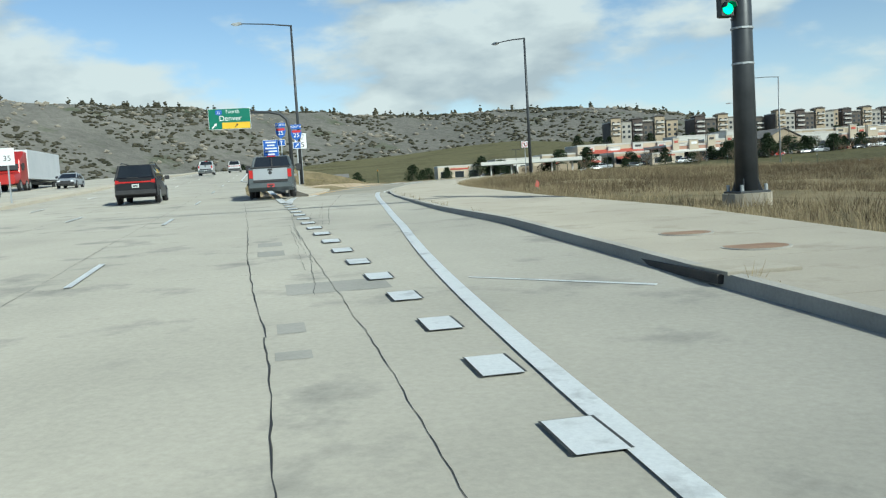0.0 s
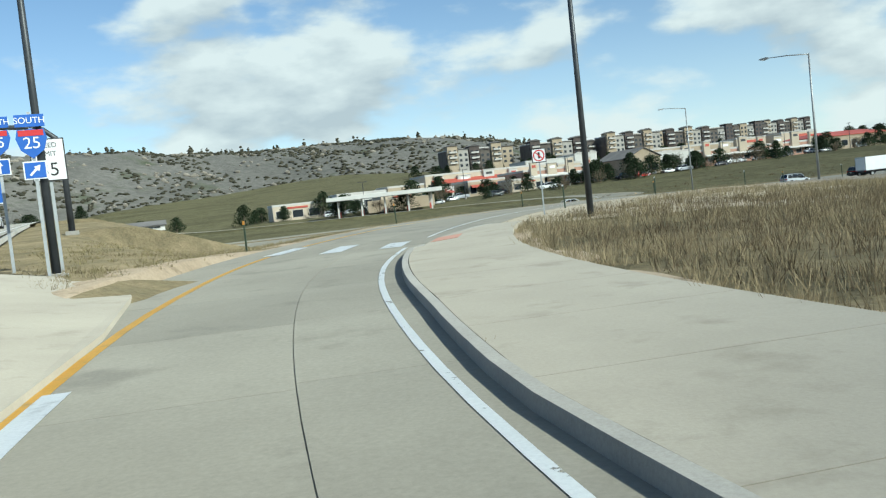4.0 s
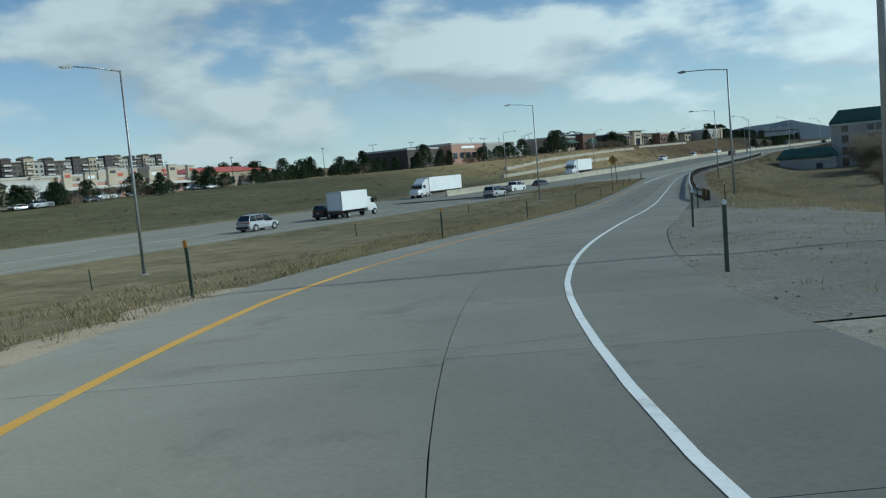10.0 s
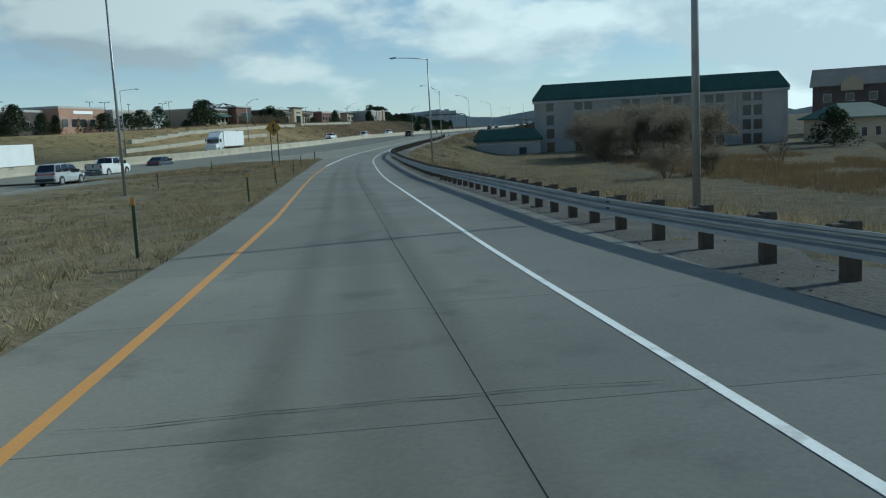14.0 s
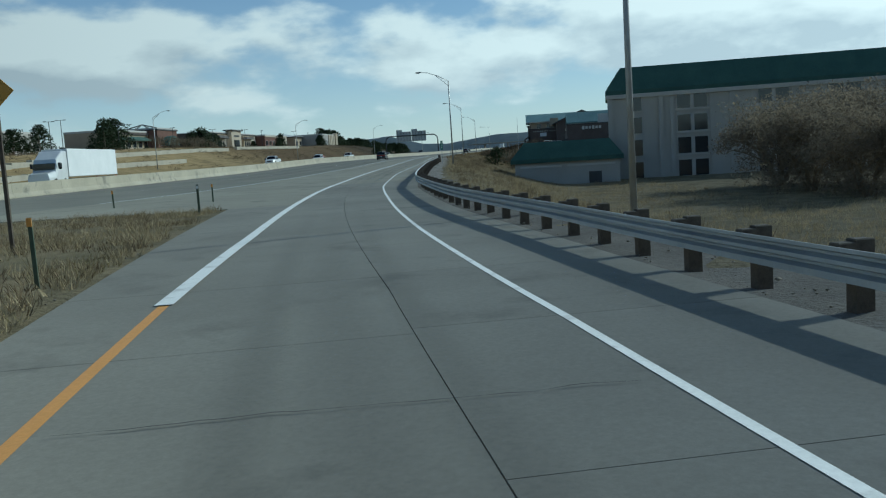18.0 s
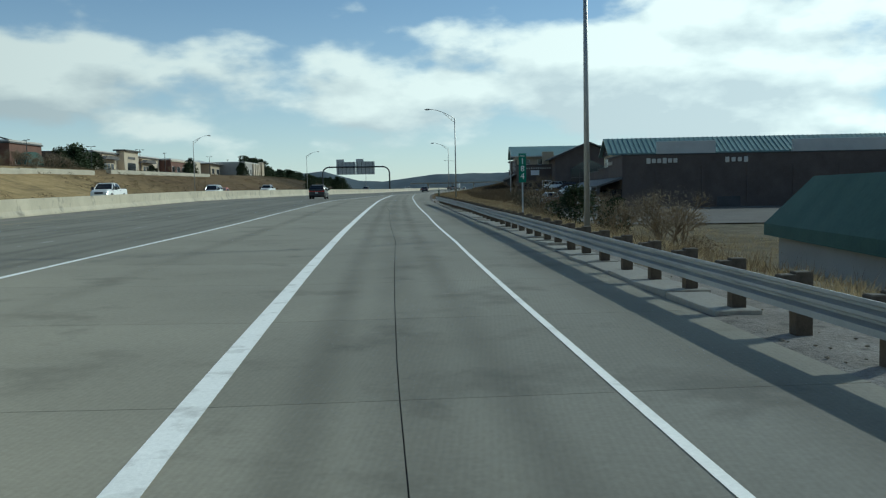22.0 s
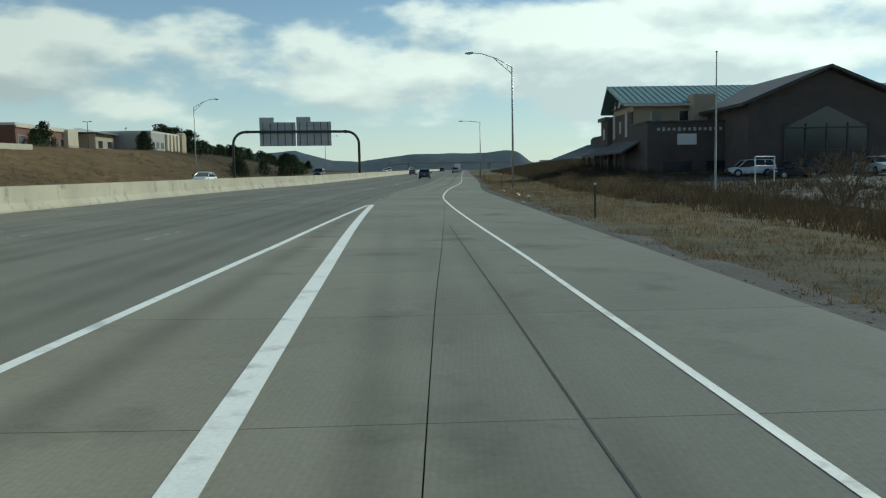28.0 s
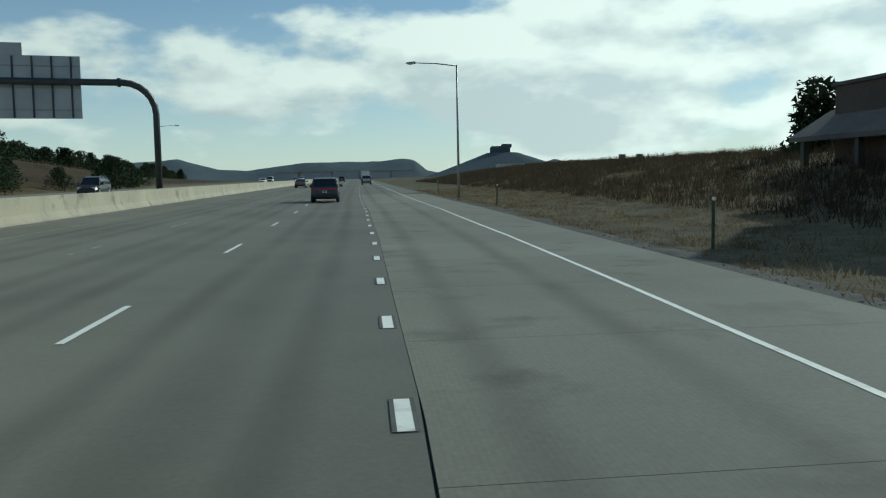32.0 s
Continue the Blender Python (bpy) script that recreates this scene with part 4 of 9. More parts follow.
# ---- street lamps ----
def street_lamp(name, base, height, arm, toward, mat, truss=False, r=0.11, label=""):
    """A tapered pole with an arm in the direction toward (radians)."""
    ob = thing(name, base, toward, label=label, category="street lamp")
    part("base", Geo().box((0, 0, 0.03), (0.42, 0.42, 0.06), bevel=0.01).box((0, 0, -0.35), (0.62, 0.62, 0.74)), M["kerb"], ob)
    pole = Geo().tube([(0, 0, 0), (0, 0, height * 0.5), (0, 0, height)], [r, r * 0.8, r * 0.6], 10)
    part("pole", pole, mat, ob, smooth=True)
    g = Geo()
    if truss:
        g.tube([(0, 0, height - 0.05), (arm * 0.4, 0, height + 0.72), (arm * 0.75, 0, height + 1.15), (arm, 0, height + 1.25)], [0.045, 0.04, 0.038, 0.035], 6)
        g.tube([(0, 0, height - 0.65), (arm * 0.25, 0, height + 0.1), (arm * 0.47, 0, height + 0.78)], 0.035, 6)
        for f in (0.12, 0.25):
            g.tube([(arm * f, 0, height - 0.65 + f * 3.0), (arm * f, 0, height - 0.05 + f * 1.9)], 0.02, 5)
        hz = height + 1.22
    else:
        g.tube([(0, 0, height - 0.05), (arm * 0.5, 0, height + 0.12), (arm, 0, height + 0.18)], [0.06, 0.045, 0.035], 6)
        hz = height + 0.16
    part("arm", g, mat, ob, smooth=True)
    head = part("lamp_head", Geo().prism([(arm - 0.05, hz + 0.08), (arm + 0.1, hz + 0.12), (arm + 0.6, hz + 0.06), (arm + 0.72, hz - 0.02), (arm + 0.1, hz - 0.06), (arm - 0.05, hz - 0.03)], "y", -0.14, 0.14), M["pole_grey"], ob)
    part("lens", Geo().prism([(arm + 0.15, hz - 0.055), (arm + 0.65, hz - 0.03), (arm + 0.5, hz - 0.10), (arm + 0.25, hz - 0.11)], "y", -0.11, 0.11), M["lamp_glass"], head, "clear lamp lens")
    return ob


def lamp_at(s, d, h, arm, mat, truss=False, side=1, r=0.11, label="tall grey steel street lamp beside the road", z=None):
    x, y, zz = at(s, d)
    if z is None:
        z = gz(float(x), float(y)) - 0.02
    return street_lamp("street_lamp", (float(x), float(y), z), h - z + 0.0, arm, heading(s) + (math.pi if side > 0 else 0), mat, truss, r, label)


street_lamp("street_lamp", (-11.7, 69.8, gz(-11.7, 69.8)), 10.9, 3.6, math.radians(137), M["bronze"], r=0.13, label="dark bronze street lamp beside the sidewalk").name
def verge_lamp(x, y, top, arm, turn, label, truss=False):
    z = gz(x, y)
    return street_lamp("street_lamp", (x, y, z), top - z, arm, math.radians(turn), M["pole_grey"], truss, label=label)


verge_lamp(11.2, 111.0, 11.6, 3.2, 150, "grey steel street lamp in the gravel verge")
verge_lamp(11.1, 157.7, 11.7, 3.0, 185, "grey steel street lamp on the grass island")
verge_lamp(73.8, 186.2, 11.45, 3.4, 165, "grey steel street lamp on the grass island")
verge_lamp(57.7, 145.95, 10.2, 3.4, 118, "grey steel street lamp behind the guardrail")
verge_lamp(120.9, 191.3, 10.1, 3.6, 135, "grey steel street lamp behind the guardrail")
verge_lamp(198.1, 234.8, 10.55, 3.5, 115, "grey street lamp with a truss arm behind the guardrail", True)
verge_lamp(280.9, 272.4, 11.75, 3.5, 112, "grey street lamp with a truss arm in the verge", True)
verge_lamp(364.6, 307.2, 12.2, 3.5, 110, "grey street lamp with a truss arm in the verge", True)
verge_lamp(441.7, 335.8, 12.0, 3.2, 110, "grey street lamp in the verge")
for x, y, top, tr in ((240.0, 327.4, 13.3, True), (326.5, 352.5, 13.8, True), (404.5, 370.8, 13.7, True), (520.0, 410.0, 14.0, False), (160.0, 288.0, 13.5, False)):
    verge_lamp(x, y, top, 3.2, -62, "grey steel street lamp at the far edge of the highway", tr)


# ---- guardrail ----
def guardrail(s0, s1, d_fn):
    ob = tagged(new("guardrail"), "galvanised steel guardrail on dark timber posts along the ramp", "guardrail")
    prof = [(0.05, 0.43), (0.05, 0.50), (-0.03, 0.53), (-0.03, 0.56), (0.05, 0.59), (0.05, 0.63), (-0.03, 0.66), (-0.03, 0.69), (0.05, 0.72), (0.05, 0.76), (0.035, 0.76), (-0.05, 0.70), (-0.05, 0.65), (0.03, 0.62), (0.03, 0.60), (-0.05, 0.57), (-0.05, 0.52), (0.035, 0.48), (0.035, 0.43)]
    prof = [(o, h - 0.07) for o, h in prof]
    s = s0
    while s < s1 - 0.1:
        e = min(s + 7.62, s1)
        solid("rail", s, e + 0.06, [((lambda q, o=o: d_fn(q) + o), h) for o, h in prof], M["galv"], ob, 2.0)
        s = e
    post = Geo().box((0, 0, 0.12), (0.17, 0.2, 1.24), bevel=0.012).mesh("post", M["timber"])
    block = Geo().box((0, 0, 0.53), (0.17, 0.19, 0.36), bevel=0.012).mesh("blockout", M["timber"])
    s = s0 + 0.3
    while s < s1:
        x, y, z = map(float, at(s, d_fn(s) - 0.33))
        p = part("post", post, None, ob)
        p.matrix_basis = pose(x, y, z, 0, 0, math.degrees(heading(s)) + 90)
        x, y, z = map(float, at(s, d_fn(s) - 0.145))
        q = part("blockout", block, None, ob)
        q.matrix_basis = pose(x, y, z, 0, 0, math.degrees(heading(s)) + 90)
        s += 1.905
    return ob


RAIL = curve((168, -6.3), (174, -5.9), (184, -5.35), (230, -5.3), (248, -5.15), (258, -5.0), (270, -4.38), (278, -4.2), (288, -3.98), (296, -4.15), (312, -4.5), (330, -4.8), (356, -5.35), (375, -5.4), (392, -4.9), (402, -4.5))
rail = guardrail(172.2, 402, lambda s: RAIL(s) + 0.1)


# ---- median barrier ----
def median_barrier():
    ob = tagged(new("median_barrier"), "pale concrete median barrier with stains between the carriageways", "barrier", kind="structure")
    off = lambda s: HWY_LINE(s) + np.interp(s, [285, 330, 400, 500, 560, 620], [15.5, 15.0, 14.6, 14.2, 13.8, 13.6])
    prof = [(0.33, -0.1), (0.33, 0.08), (0.14, 0.35), (0.08, 1.05), (-0.08, 1.05), (-0.14, 0.35), (-0.33, 0.08), (-0.33, -0.1)]
    s = 262.0
    while s < 1100:
        e = s + (6.1 if s < 660 else 30)
        solid("barrier_segment", s + 0.012, e - 0.012, [((lambda q, o=o: off(q) + o), h) for o, h in prof], M["barrier"], ob, 3.0)
        s = e
    return ob


barrier = median_barrier()


# ---- hills ----
def ridge(name, mat, pts, depth, label, base=-6.0, rough=0.12, rows=14, seed=0, centre=(0, 0)):
    """A hill along bearings: rows of (bearing in degrees, distance, height)."""
    b = np.radians(np.linspace(pts[0][0], pts[-1][0], 160))
    pb = np.radians([p[0] for p in pts])
    if pb[0] > pb[-1]:
        dist, hgt = np.interp(-b, -pb, [p[1] for p in pts]), np.interp(-b, -pb, [p[2] for p in pts])
    else:
        dist, hgt = np.interp(b, pb, [p[1] for p in pts]), np.interp(b, pb, [p[2] for p in pts])
    prof = [(0.0, 0.0), (0.18, 0.10), (0.36, 0.28), (0.52, 0.52), (0.68, 0.76), (0.82, 0.93), (0.92, 0.99), (1.0, 1.0), (1.25, 0.98), (1.7, 0.6), (2.2, 0.0)]
    vs = []
    for f, h in prof:
        for k in range(len(b)):
            r = dist[k] - depth * (1 - f)
            n = noise.fractal(Vector((math.cos(b[k]) * r * 0.012 + seed, math.sin(b[k]) * r * 0.012, f * 2)), 0.9, 2.1, 5)
            z = base + (hgt[k] - base) * h * (1 + rough * n * (1.0 - 0.75 * (h > 0.95)))
            vs.append((centre[0] - math.sin(b[k]) * r, centre[1] + math.cos(b[k]) * r, z))
    m = len(b)
    fs = [(i * m + k, i * m + k + 1, (i + 1) * m + k + 1, (i + 1) * m + k) for i in range(len(prof) - 1) for k in range(m - 1)]
    ob = sheet(name, vs, fs, mat)
    return tagged(ob, label, "hill", kind="structure")


M["hill"] = surf("scrub_hillside", (0.098, 0.096, 0.085), (0.16, 0.153, 0.135), 0.012, 0.95, fine=0.16, c3=(0.075, 0.085, 0.05), grain=0.5, bump=0.6, bdist=3.0)
mesa = ridge("hillside", M["hill"], [(62, 760, 92), (50, 820, 96), (42, 860, 92), (34, 900, 88), (27, 940, 83), (20, 960, 74), (14, 980, 72), (8, 960, 72), (4, 950, 66), (1, 960, 58), (-3, 1000, 44), (-8, 1050, 30)], 330, "scrubby brown mesa hillside with rocks and dark shrubs")

# ---- buildings ----
M.update(
    stucco_grey=surf("grey_stucco", (0.45, 0.43, 0.39), (0.53, 0.505, 0.46), 0.25, 0.9, fine=8, grain=0.1),
    stucco_pale=surf("pale_grey_stucco", (0.50, 0.48, 0.44), (0.57, 0.55, 0.51), 0.25, 0.9, fine=8, grain=0.1),
    stucco_tan=surf("tan_stucco", (0.46, 0.38, 0.27), (0.56, 0.47, 0.35), 0.2, 0.9, fine=6, grain=0.1),
    stucco_cream=surf("cream_stucco", (0.60, 0.52, 0.40), (0.69, 0.61, 0.49), 0.2, 0.9, fine=6, grain=0.1),
    stucco_pink=surf("salmon_stucco", (0.50, 0.30, 0.22), (0.58, 0.37, 0.28), 0.2, 0.9, fine=6, grain=0.1),
    stucco_white=surf("white_stucco", (0.66, 0.65, 0.61), (0.74, 0.73, 0.69), 0.2, 0.9, fine=6, grain=0.08),
    brick_dark=surf("dark_brick", (0.105, 0.085, 0.077), (0.15, 0.122, 0.11), 0.4, 0.9, fine=5, grain=0.25),
    brick_red=surf("red_brick", (0.19, 0.095, 0.07), (0.25, 0.135, 0.10), 0.3, 0.9, fine=5, grain=0.2),
    siding_brown=surf("brown_siding", (0.13, 0.115, 0.10), (0.19, 0.165, 0.14), 0.3, 0.85, fine=3, grain=0.15),
    green_roof=surf("green_shingles", (0.045, 0.105, 0.088), (0.07, 0.145, 0.12), 0.4, 0.8, fine=6, grain=0.25),
    teal_roof=surf("teal_metal_roof", (0.11, 0.19, 0.19), (0.15, 0.24, 0.24), 0.3, 0.45, 0.2, fine=5, grain=0.1),
    roof_grey=surf("grey_shingles", (0.13, 0.125, 0.12), (0.19, 0.18, 0.17), 0.3, 0.9, fine=5, grain=0.25),
    red_paint=surf("red_fascia", (0.40, 0.08, 0.055), (0.48, 0.11, 0.075), 0.5, 0.5, fine=10, grain=0.1),
    glass=surf("dark_window_glass", (0.018, 0.022, 0.026), (0.03, 0.036, 0.042), 0.2, 0.12, 0.0, bump=0, grain=0.05, spec=0.7),
    trim=surf("pale_trim", (0.58, 0.56, 0.52), (0.66, 0.64, 0.60), 0.4, 0.8, fine=8, grain=0.08),
    dark_trim=surf("dark_trim", (0.05, 0.05, 0.05), (0.08, 0.08, 0.08), 0.6, 0.6, fine=8),
    sign_white=surf("white_sheeting", (0.74, 0.75, 0.75), (0.80, 0.80, 0.80), 1.0, 0.45, grain=0.03, bump=0),
    sign_green=surf("green_sheeting", (0.0, 0.14, 0.09), (0.01, 0.17, 0.11), 0.6, 0.45, grain=0.04, bump=0),
    sign_blue=surf("blue_sheeting", (0.02, 0.10, 0.42), (0.03, 0.13, 0.48), 0.8, 0.45, grain=0.04, bump=0),
    sign_yellow=surf("yellow_sheeting", (0.72, 0.45, 0.02), (0.78, 0.50, 0.04), 0.8, 0.45, grain=0.04, bump=0),
    sign_amber=surf("weathered_amber_sheeting", (0.42, 0.22, 0.03), (0.50, 0.28, 0.05), 0.8, 0.5, grain=0.06, bump=0),
    sign_black=surf("black_sheeting", (0.02, 0.02, 0.02), (0.035, 0.035, 0.035), 0.8, 0.5, grain=0.05, bump=0),
    sign_red=surf("red_sheeting", (0.50, 0.02, 0.03), (0.56, 0.04, 0.04), 0.8, 0.45, grain=0.04, bump=0),
    sign_back=surf("bare_aluminium", (0.36, 0.37, 0.38), (0.46, 0.47, 0.48), 0.5, 0.5, 0.55, fine=12, grain=0.1, bump=0.05),
)


def window(parent, x, z, w, h, face="front", L=0, D=0, mull=0):
    """A window set on a wall of a building: frame and pane."""
    fr, pn = Geo(), Geo()
    t = 0.10
    def put(g, cx, cz, sx, sz, dep, off):
        if face == "front":
            g.box((cx, -off, cz), (sx, dep, sz))
        elif face == "back":
            g.box((cx, D + off, cz), (sx, dep, sz))
        elif face == "left":
            g.box((-off, cx, cz), (dep, sx, sz))
        else:
            g.box((L + off, cx, cz), (dep, sx, sz))
    put(fr, x - w / 2 - t / 2, z, t, h + 2 * t, 0.16, 0.02)
    put(fr, x + w / 2 + t / 2, z, t, h + 2 * t, 0.16, 0.02)
    put(fr, x, z + h / 2 + t / 2, w, t, 0.16, 0.02)
    put(fr, x, z - h / 2 - t / 2, w, t, 0.20, 0.03)
    for k in range(mull):
        put(fr, x - w / 2 + w * (k + 1) / (mull + 1), z, 0.06, h, 0.10, 0.02)
    put(pn, x, z, w, h, 0.05, 0.012)
    f = part("window", fr, M["dark_trim"] if mull < 0 else M["trim"], parent)
    part("pane", pn, M["glass"], f, "dark reflecting glass")
    return f


def roof_on(ob, L, D, H, kind, mat, rise=2.5, over=0.5, seams=False):
    g = Geo()
    o = over
    if kind == "flat":
        g.box((L / 2, D / 2, H - 0.10), (L - 0.5, D - 0.5, 0.2))
        part("roof", g, mat, ob)
        p = Geo()
        for c, sz in (((L / 2, 0.12, H + 0.25), (L + 0.3, 0.35, 0.7)), ((L / 2, D - 0.12, H + 0.25), (L + 0.3, 0.35, 0.7)), ((0.12, D / 2, H + 0.25), (0.35, D - 0.5, 0.7)), ((L - 0.12, D / 2, H + 0.25), (0.35, D - 0.5, 0.7))):
            p.box(c, sz, bevel=0.04)
        return part("parapet", p, M["trim"], ob, "pale parapet cap")
    if kind == "gable":      # ridge along x
        g.prism([(-o, H), (D / 2, H + rise), (D + o, H), (D + o, H + 0.22), (D / 2, H + rise + 0.25), (-o, H + 0.22)], "x", -o, L + o)
    elif kind == "gable_y":  # ridge along y
        g.prism([(-o, H), (L / 2, H + rise), (L + o, H), (L + o, H + 0.22), (L / 2, H + rise + 0.25), (-o, H + 0.22)], "y", -o, D + o)
    elif kind == "hip":
        i = min(D, L) / 2
        vs = [(-o, -o, H), (L + o, -o, H), (L + o, D + o, H), (-o, D + o, H), (i, D / 2, H + rise), (L - i, D / 2, H + rise), (-o, -o, H - 0.25), (L + o, -o, H - 0.25), (L + o, D + o, H - 0.25), (-o, D + o, H - 0.25)]
        g.add(vs, [(0, 1, 5, 4), (1, 2, 5), (2, 3, 4, 5), (3, 0, 4), (6, 7, 1, 0), (7, 8, 2, 1), (8, 9, 3, 2), (9, 6, 0, 3), (9, 8, 7, 6)])
    elif kind == "mansard":
        i = rise * 0.55
        vs = [(-o, -o, H), (L + o, -o, H), (L + o, D + o, H), (-o, D + o, H), (i, i, H + rise), (L - i, i, H + rise), (L - i, D - i, H + rise), (i, D - i, H + rise), (-o, -o, H - 0.5), (L + o, -o, H - 0.5), (L + o, D + o, H - 0.5), (-o, D + o, H - 0.5)]
        g.add(vs, [(0, 1, 5, 4), (1, 2, 6, 5), (2, 3, 7, 6), (3, 0, 4, 7), (4, 5, 6, 7), (8, 9, 1, 0), (9, 10, 2, 1), (10, 11, 3, 2), (11, 8, 0, 3), (11, 10, 9, 8)])
    r = part("roof", g, mat, ob)
    if seams:
        s = Geo()
        n = int(L / 0.6)
        for k in range(n + 1):
            x = -o + (L + 2 * o) * k / n
            s.prism([(-o, H + 0.2), (D / 2, H + rise + 0.24), (D / 2, H + rise + 0.30), (-o, H + 0.27)], "x", x - 0.025, x + 0.025)
        part("seams", s, mat, r)
    return r


def gabled_wall(L, D, H, rise, along):
    g = Geo()
    if along == "y":
        g.prism([(0, -0.6), (L, -0.6), (L, H), (L / 2, H + rise), (0, H)], "y", 0, D)
    else:
        g.prism([(0, -0.6), (D, -0.6), (D, H), (D / 2, H + rise), (0, H)], "x", 0, L)
    return g


def building(name, label, loc, rz, L, D, H, wall, roof="flat", roof_mat=None, rise=2.5, over=0.4, wins=(), seams=False, category="building", group=""):
    ob = thing(name, loc, rz, label=label, category=category, group=group)
    g = gabled_wall(L, D, H, rise, "y" if roof == "gable_y" else "x") if roof.startswith("gable") else Geo().box((L / 2, D / 2, H / 2 - 0.3), (L, D, H + 0.6))
    part("wall", g, wall, ob)
    roof_on(ob, L, D, H, roof, roof_mat or M["roof_grey"], rise, over, seams)
    for wdef in wins:
        window(ob, *wdef[:4], face=wdef[4] if len(wdef) > 4 else "front", L=L, D=D, mull=wdef[5] if len(wdef) > 5 else 0)
    return ob


# hotel: u runs along the long wall, south-west side to the ramp
HOT_RZ = math.atan2(-0.961, 0.278)


def hotel():
    base = -3.9
    corner = (203.2, 215.4, base)
    L, D, H = 49.0, 19.0, 11.5
    wins = []
    bays = [(3.2, 1), (10.0, 2), (19.5, 2), (27.5, 2), (35.5, 2), (42.5, 2)]
    for fl in range(4):
        z = 1.6 + fl * 2.75
        for c, n in bays:
            for k in range(n):
                if fl == 3 or (c, n) != (3.2, 1) or True:
                    wins.append((c + (k - (n - 1) / 2) * 2.0, z, 1.55, 1.95, "front"))
        for c in (7.0, 12.0):
            wins.append((c, z, 0.8, 1.9, "left"))
    ob = building("hotel", "four-storey grey stucco hotel with a green mansard roof", corner, HOT_RZ, L, D, H, M["stucco_grey"], "mansard", M["green_roof"], 2.9, 0.35, wins)
    for w_ in [o_ for o_ in ob.children if o_.name.startswith("window")]:
        w_.data.materials[0] = M["stucco_grey"]
    for k, c in enumerate((0.25, 6.3, 14.7, 23.4, 31.4, 39.2, 48.7)):
        part("pilaster", Geo().box((c, -0.14, H / 2 - 0.4), (0.55, 0.28, H + 0.3), bevel=0.03), M["stucco_grey"], ob)
    for c, n in bays:
        if n == 2:
            for dx in (-2.35, 2.35):
                part("bay_pier", Geo().box((c + dx, -0.08, H / 2 - 0.6), (0.5, 0.16, H - 0.4), bevel=0.03), M["stucco_grey"], ob)
            for fl in range(4):
                part("sill_band", Geo().box((c, -0.07, 0.45 + fl * 2.75), (4.2, 0.14, 0.22), bevel=0.02), M["stucco_pale"], ob, "pale sill band")
                part("mullion", Geo().box((c, -0.09, 1.6 + fl * 2.75), (0.28, 0.18, 2.1), bevel=0.02), M["stucco_pale"], ob)
    part("cornice", Geo().box((L / 2, -0.2, H - 0.75), (L + 0.6, 0.42, 0.5), bevel=0.05), M["stucco_pale"], ob, "pale moulded cornice")
    # low wing at the north end
    an = building("hotel_wing", "single-storey grey stucco hotel wing with a green mansard roof", (corner[0] - 11.2 * 0.278 - 4 * 0.961 - 1, corner[1] + 11.2 * 0.961 - 4 * 0.278, base - 0.5), HOT_RZ, 12.5, 13, 4.3, M["stucco_grey"], "mansard", M["green_roof"], 2.0, 0.5, [])
    part("door", Geo().box((9.6, -0.02, 1.3), (1.5, 0.12, 2.3)), M["dark_trim"], an, "dark service door")
    for x0, x1 in ((0.6, 5.6), (6.3, 12.0)):
        part("moulding", Geo().box(((x0 + x1) / 2, -0.06, 3.3), (x1 - x0, 0.12, 0.22), bevel=0.02), M["trim"], an)


hotel()
# brown hotel and a green-roofed pavilion behind the field
wins = [(3 + k * 4.6, 1.8 + f * 2.9, 1.5, 1.6, "front") for k in range(13) for f in range(3)]
oh = building("lodge", "long brown four-storey lodge with small roof gables", (248, 168, -2.5), math.radians(-86), 64, 16, 10.0, M["brick_dark"], "gable", M["roof_grey"], 4.0, 0.6, wins)
for k in range(4):
    part("dormer", Geo().prism([(-2.2, 9.0), (2.2, 9.0), (2.2, 10.8), (0, 12.4), (-2.2, 10.8)], "y", -0.8, 4.5), M["stucco_tan"], oh, "tan stucco dormer").location = (8 + k * 15, 0, 0)
building("pavilion", "small pavilion with a bright green hipped roof", (208.9, 158.1, -3.4), math.radians(-31), 17, 8, 4.4, M["stucco_tan"], "hip", M["green_roof"], 2.6, 0.8, [(2.4 + 4.0 * k, 1.6, 1.6, 1.6) for k in range(4)])

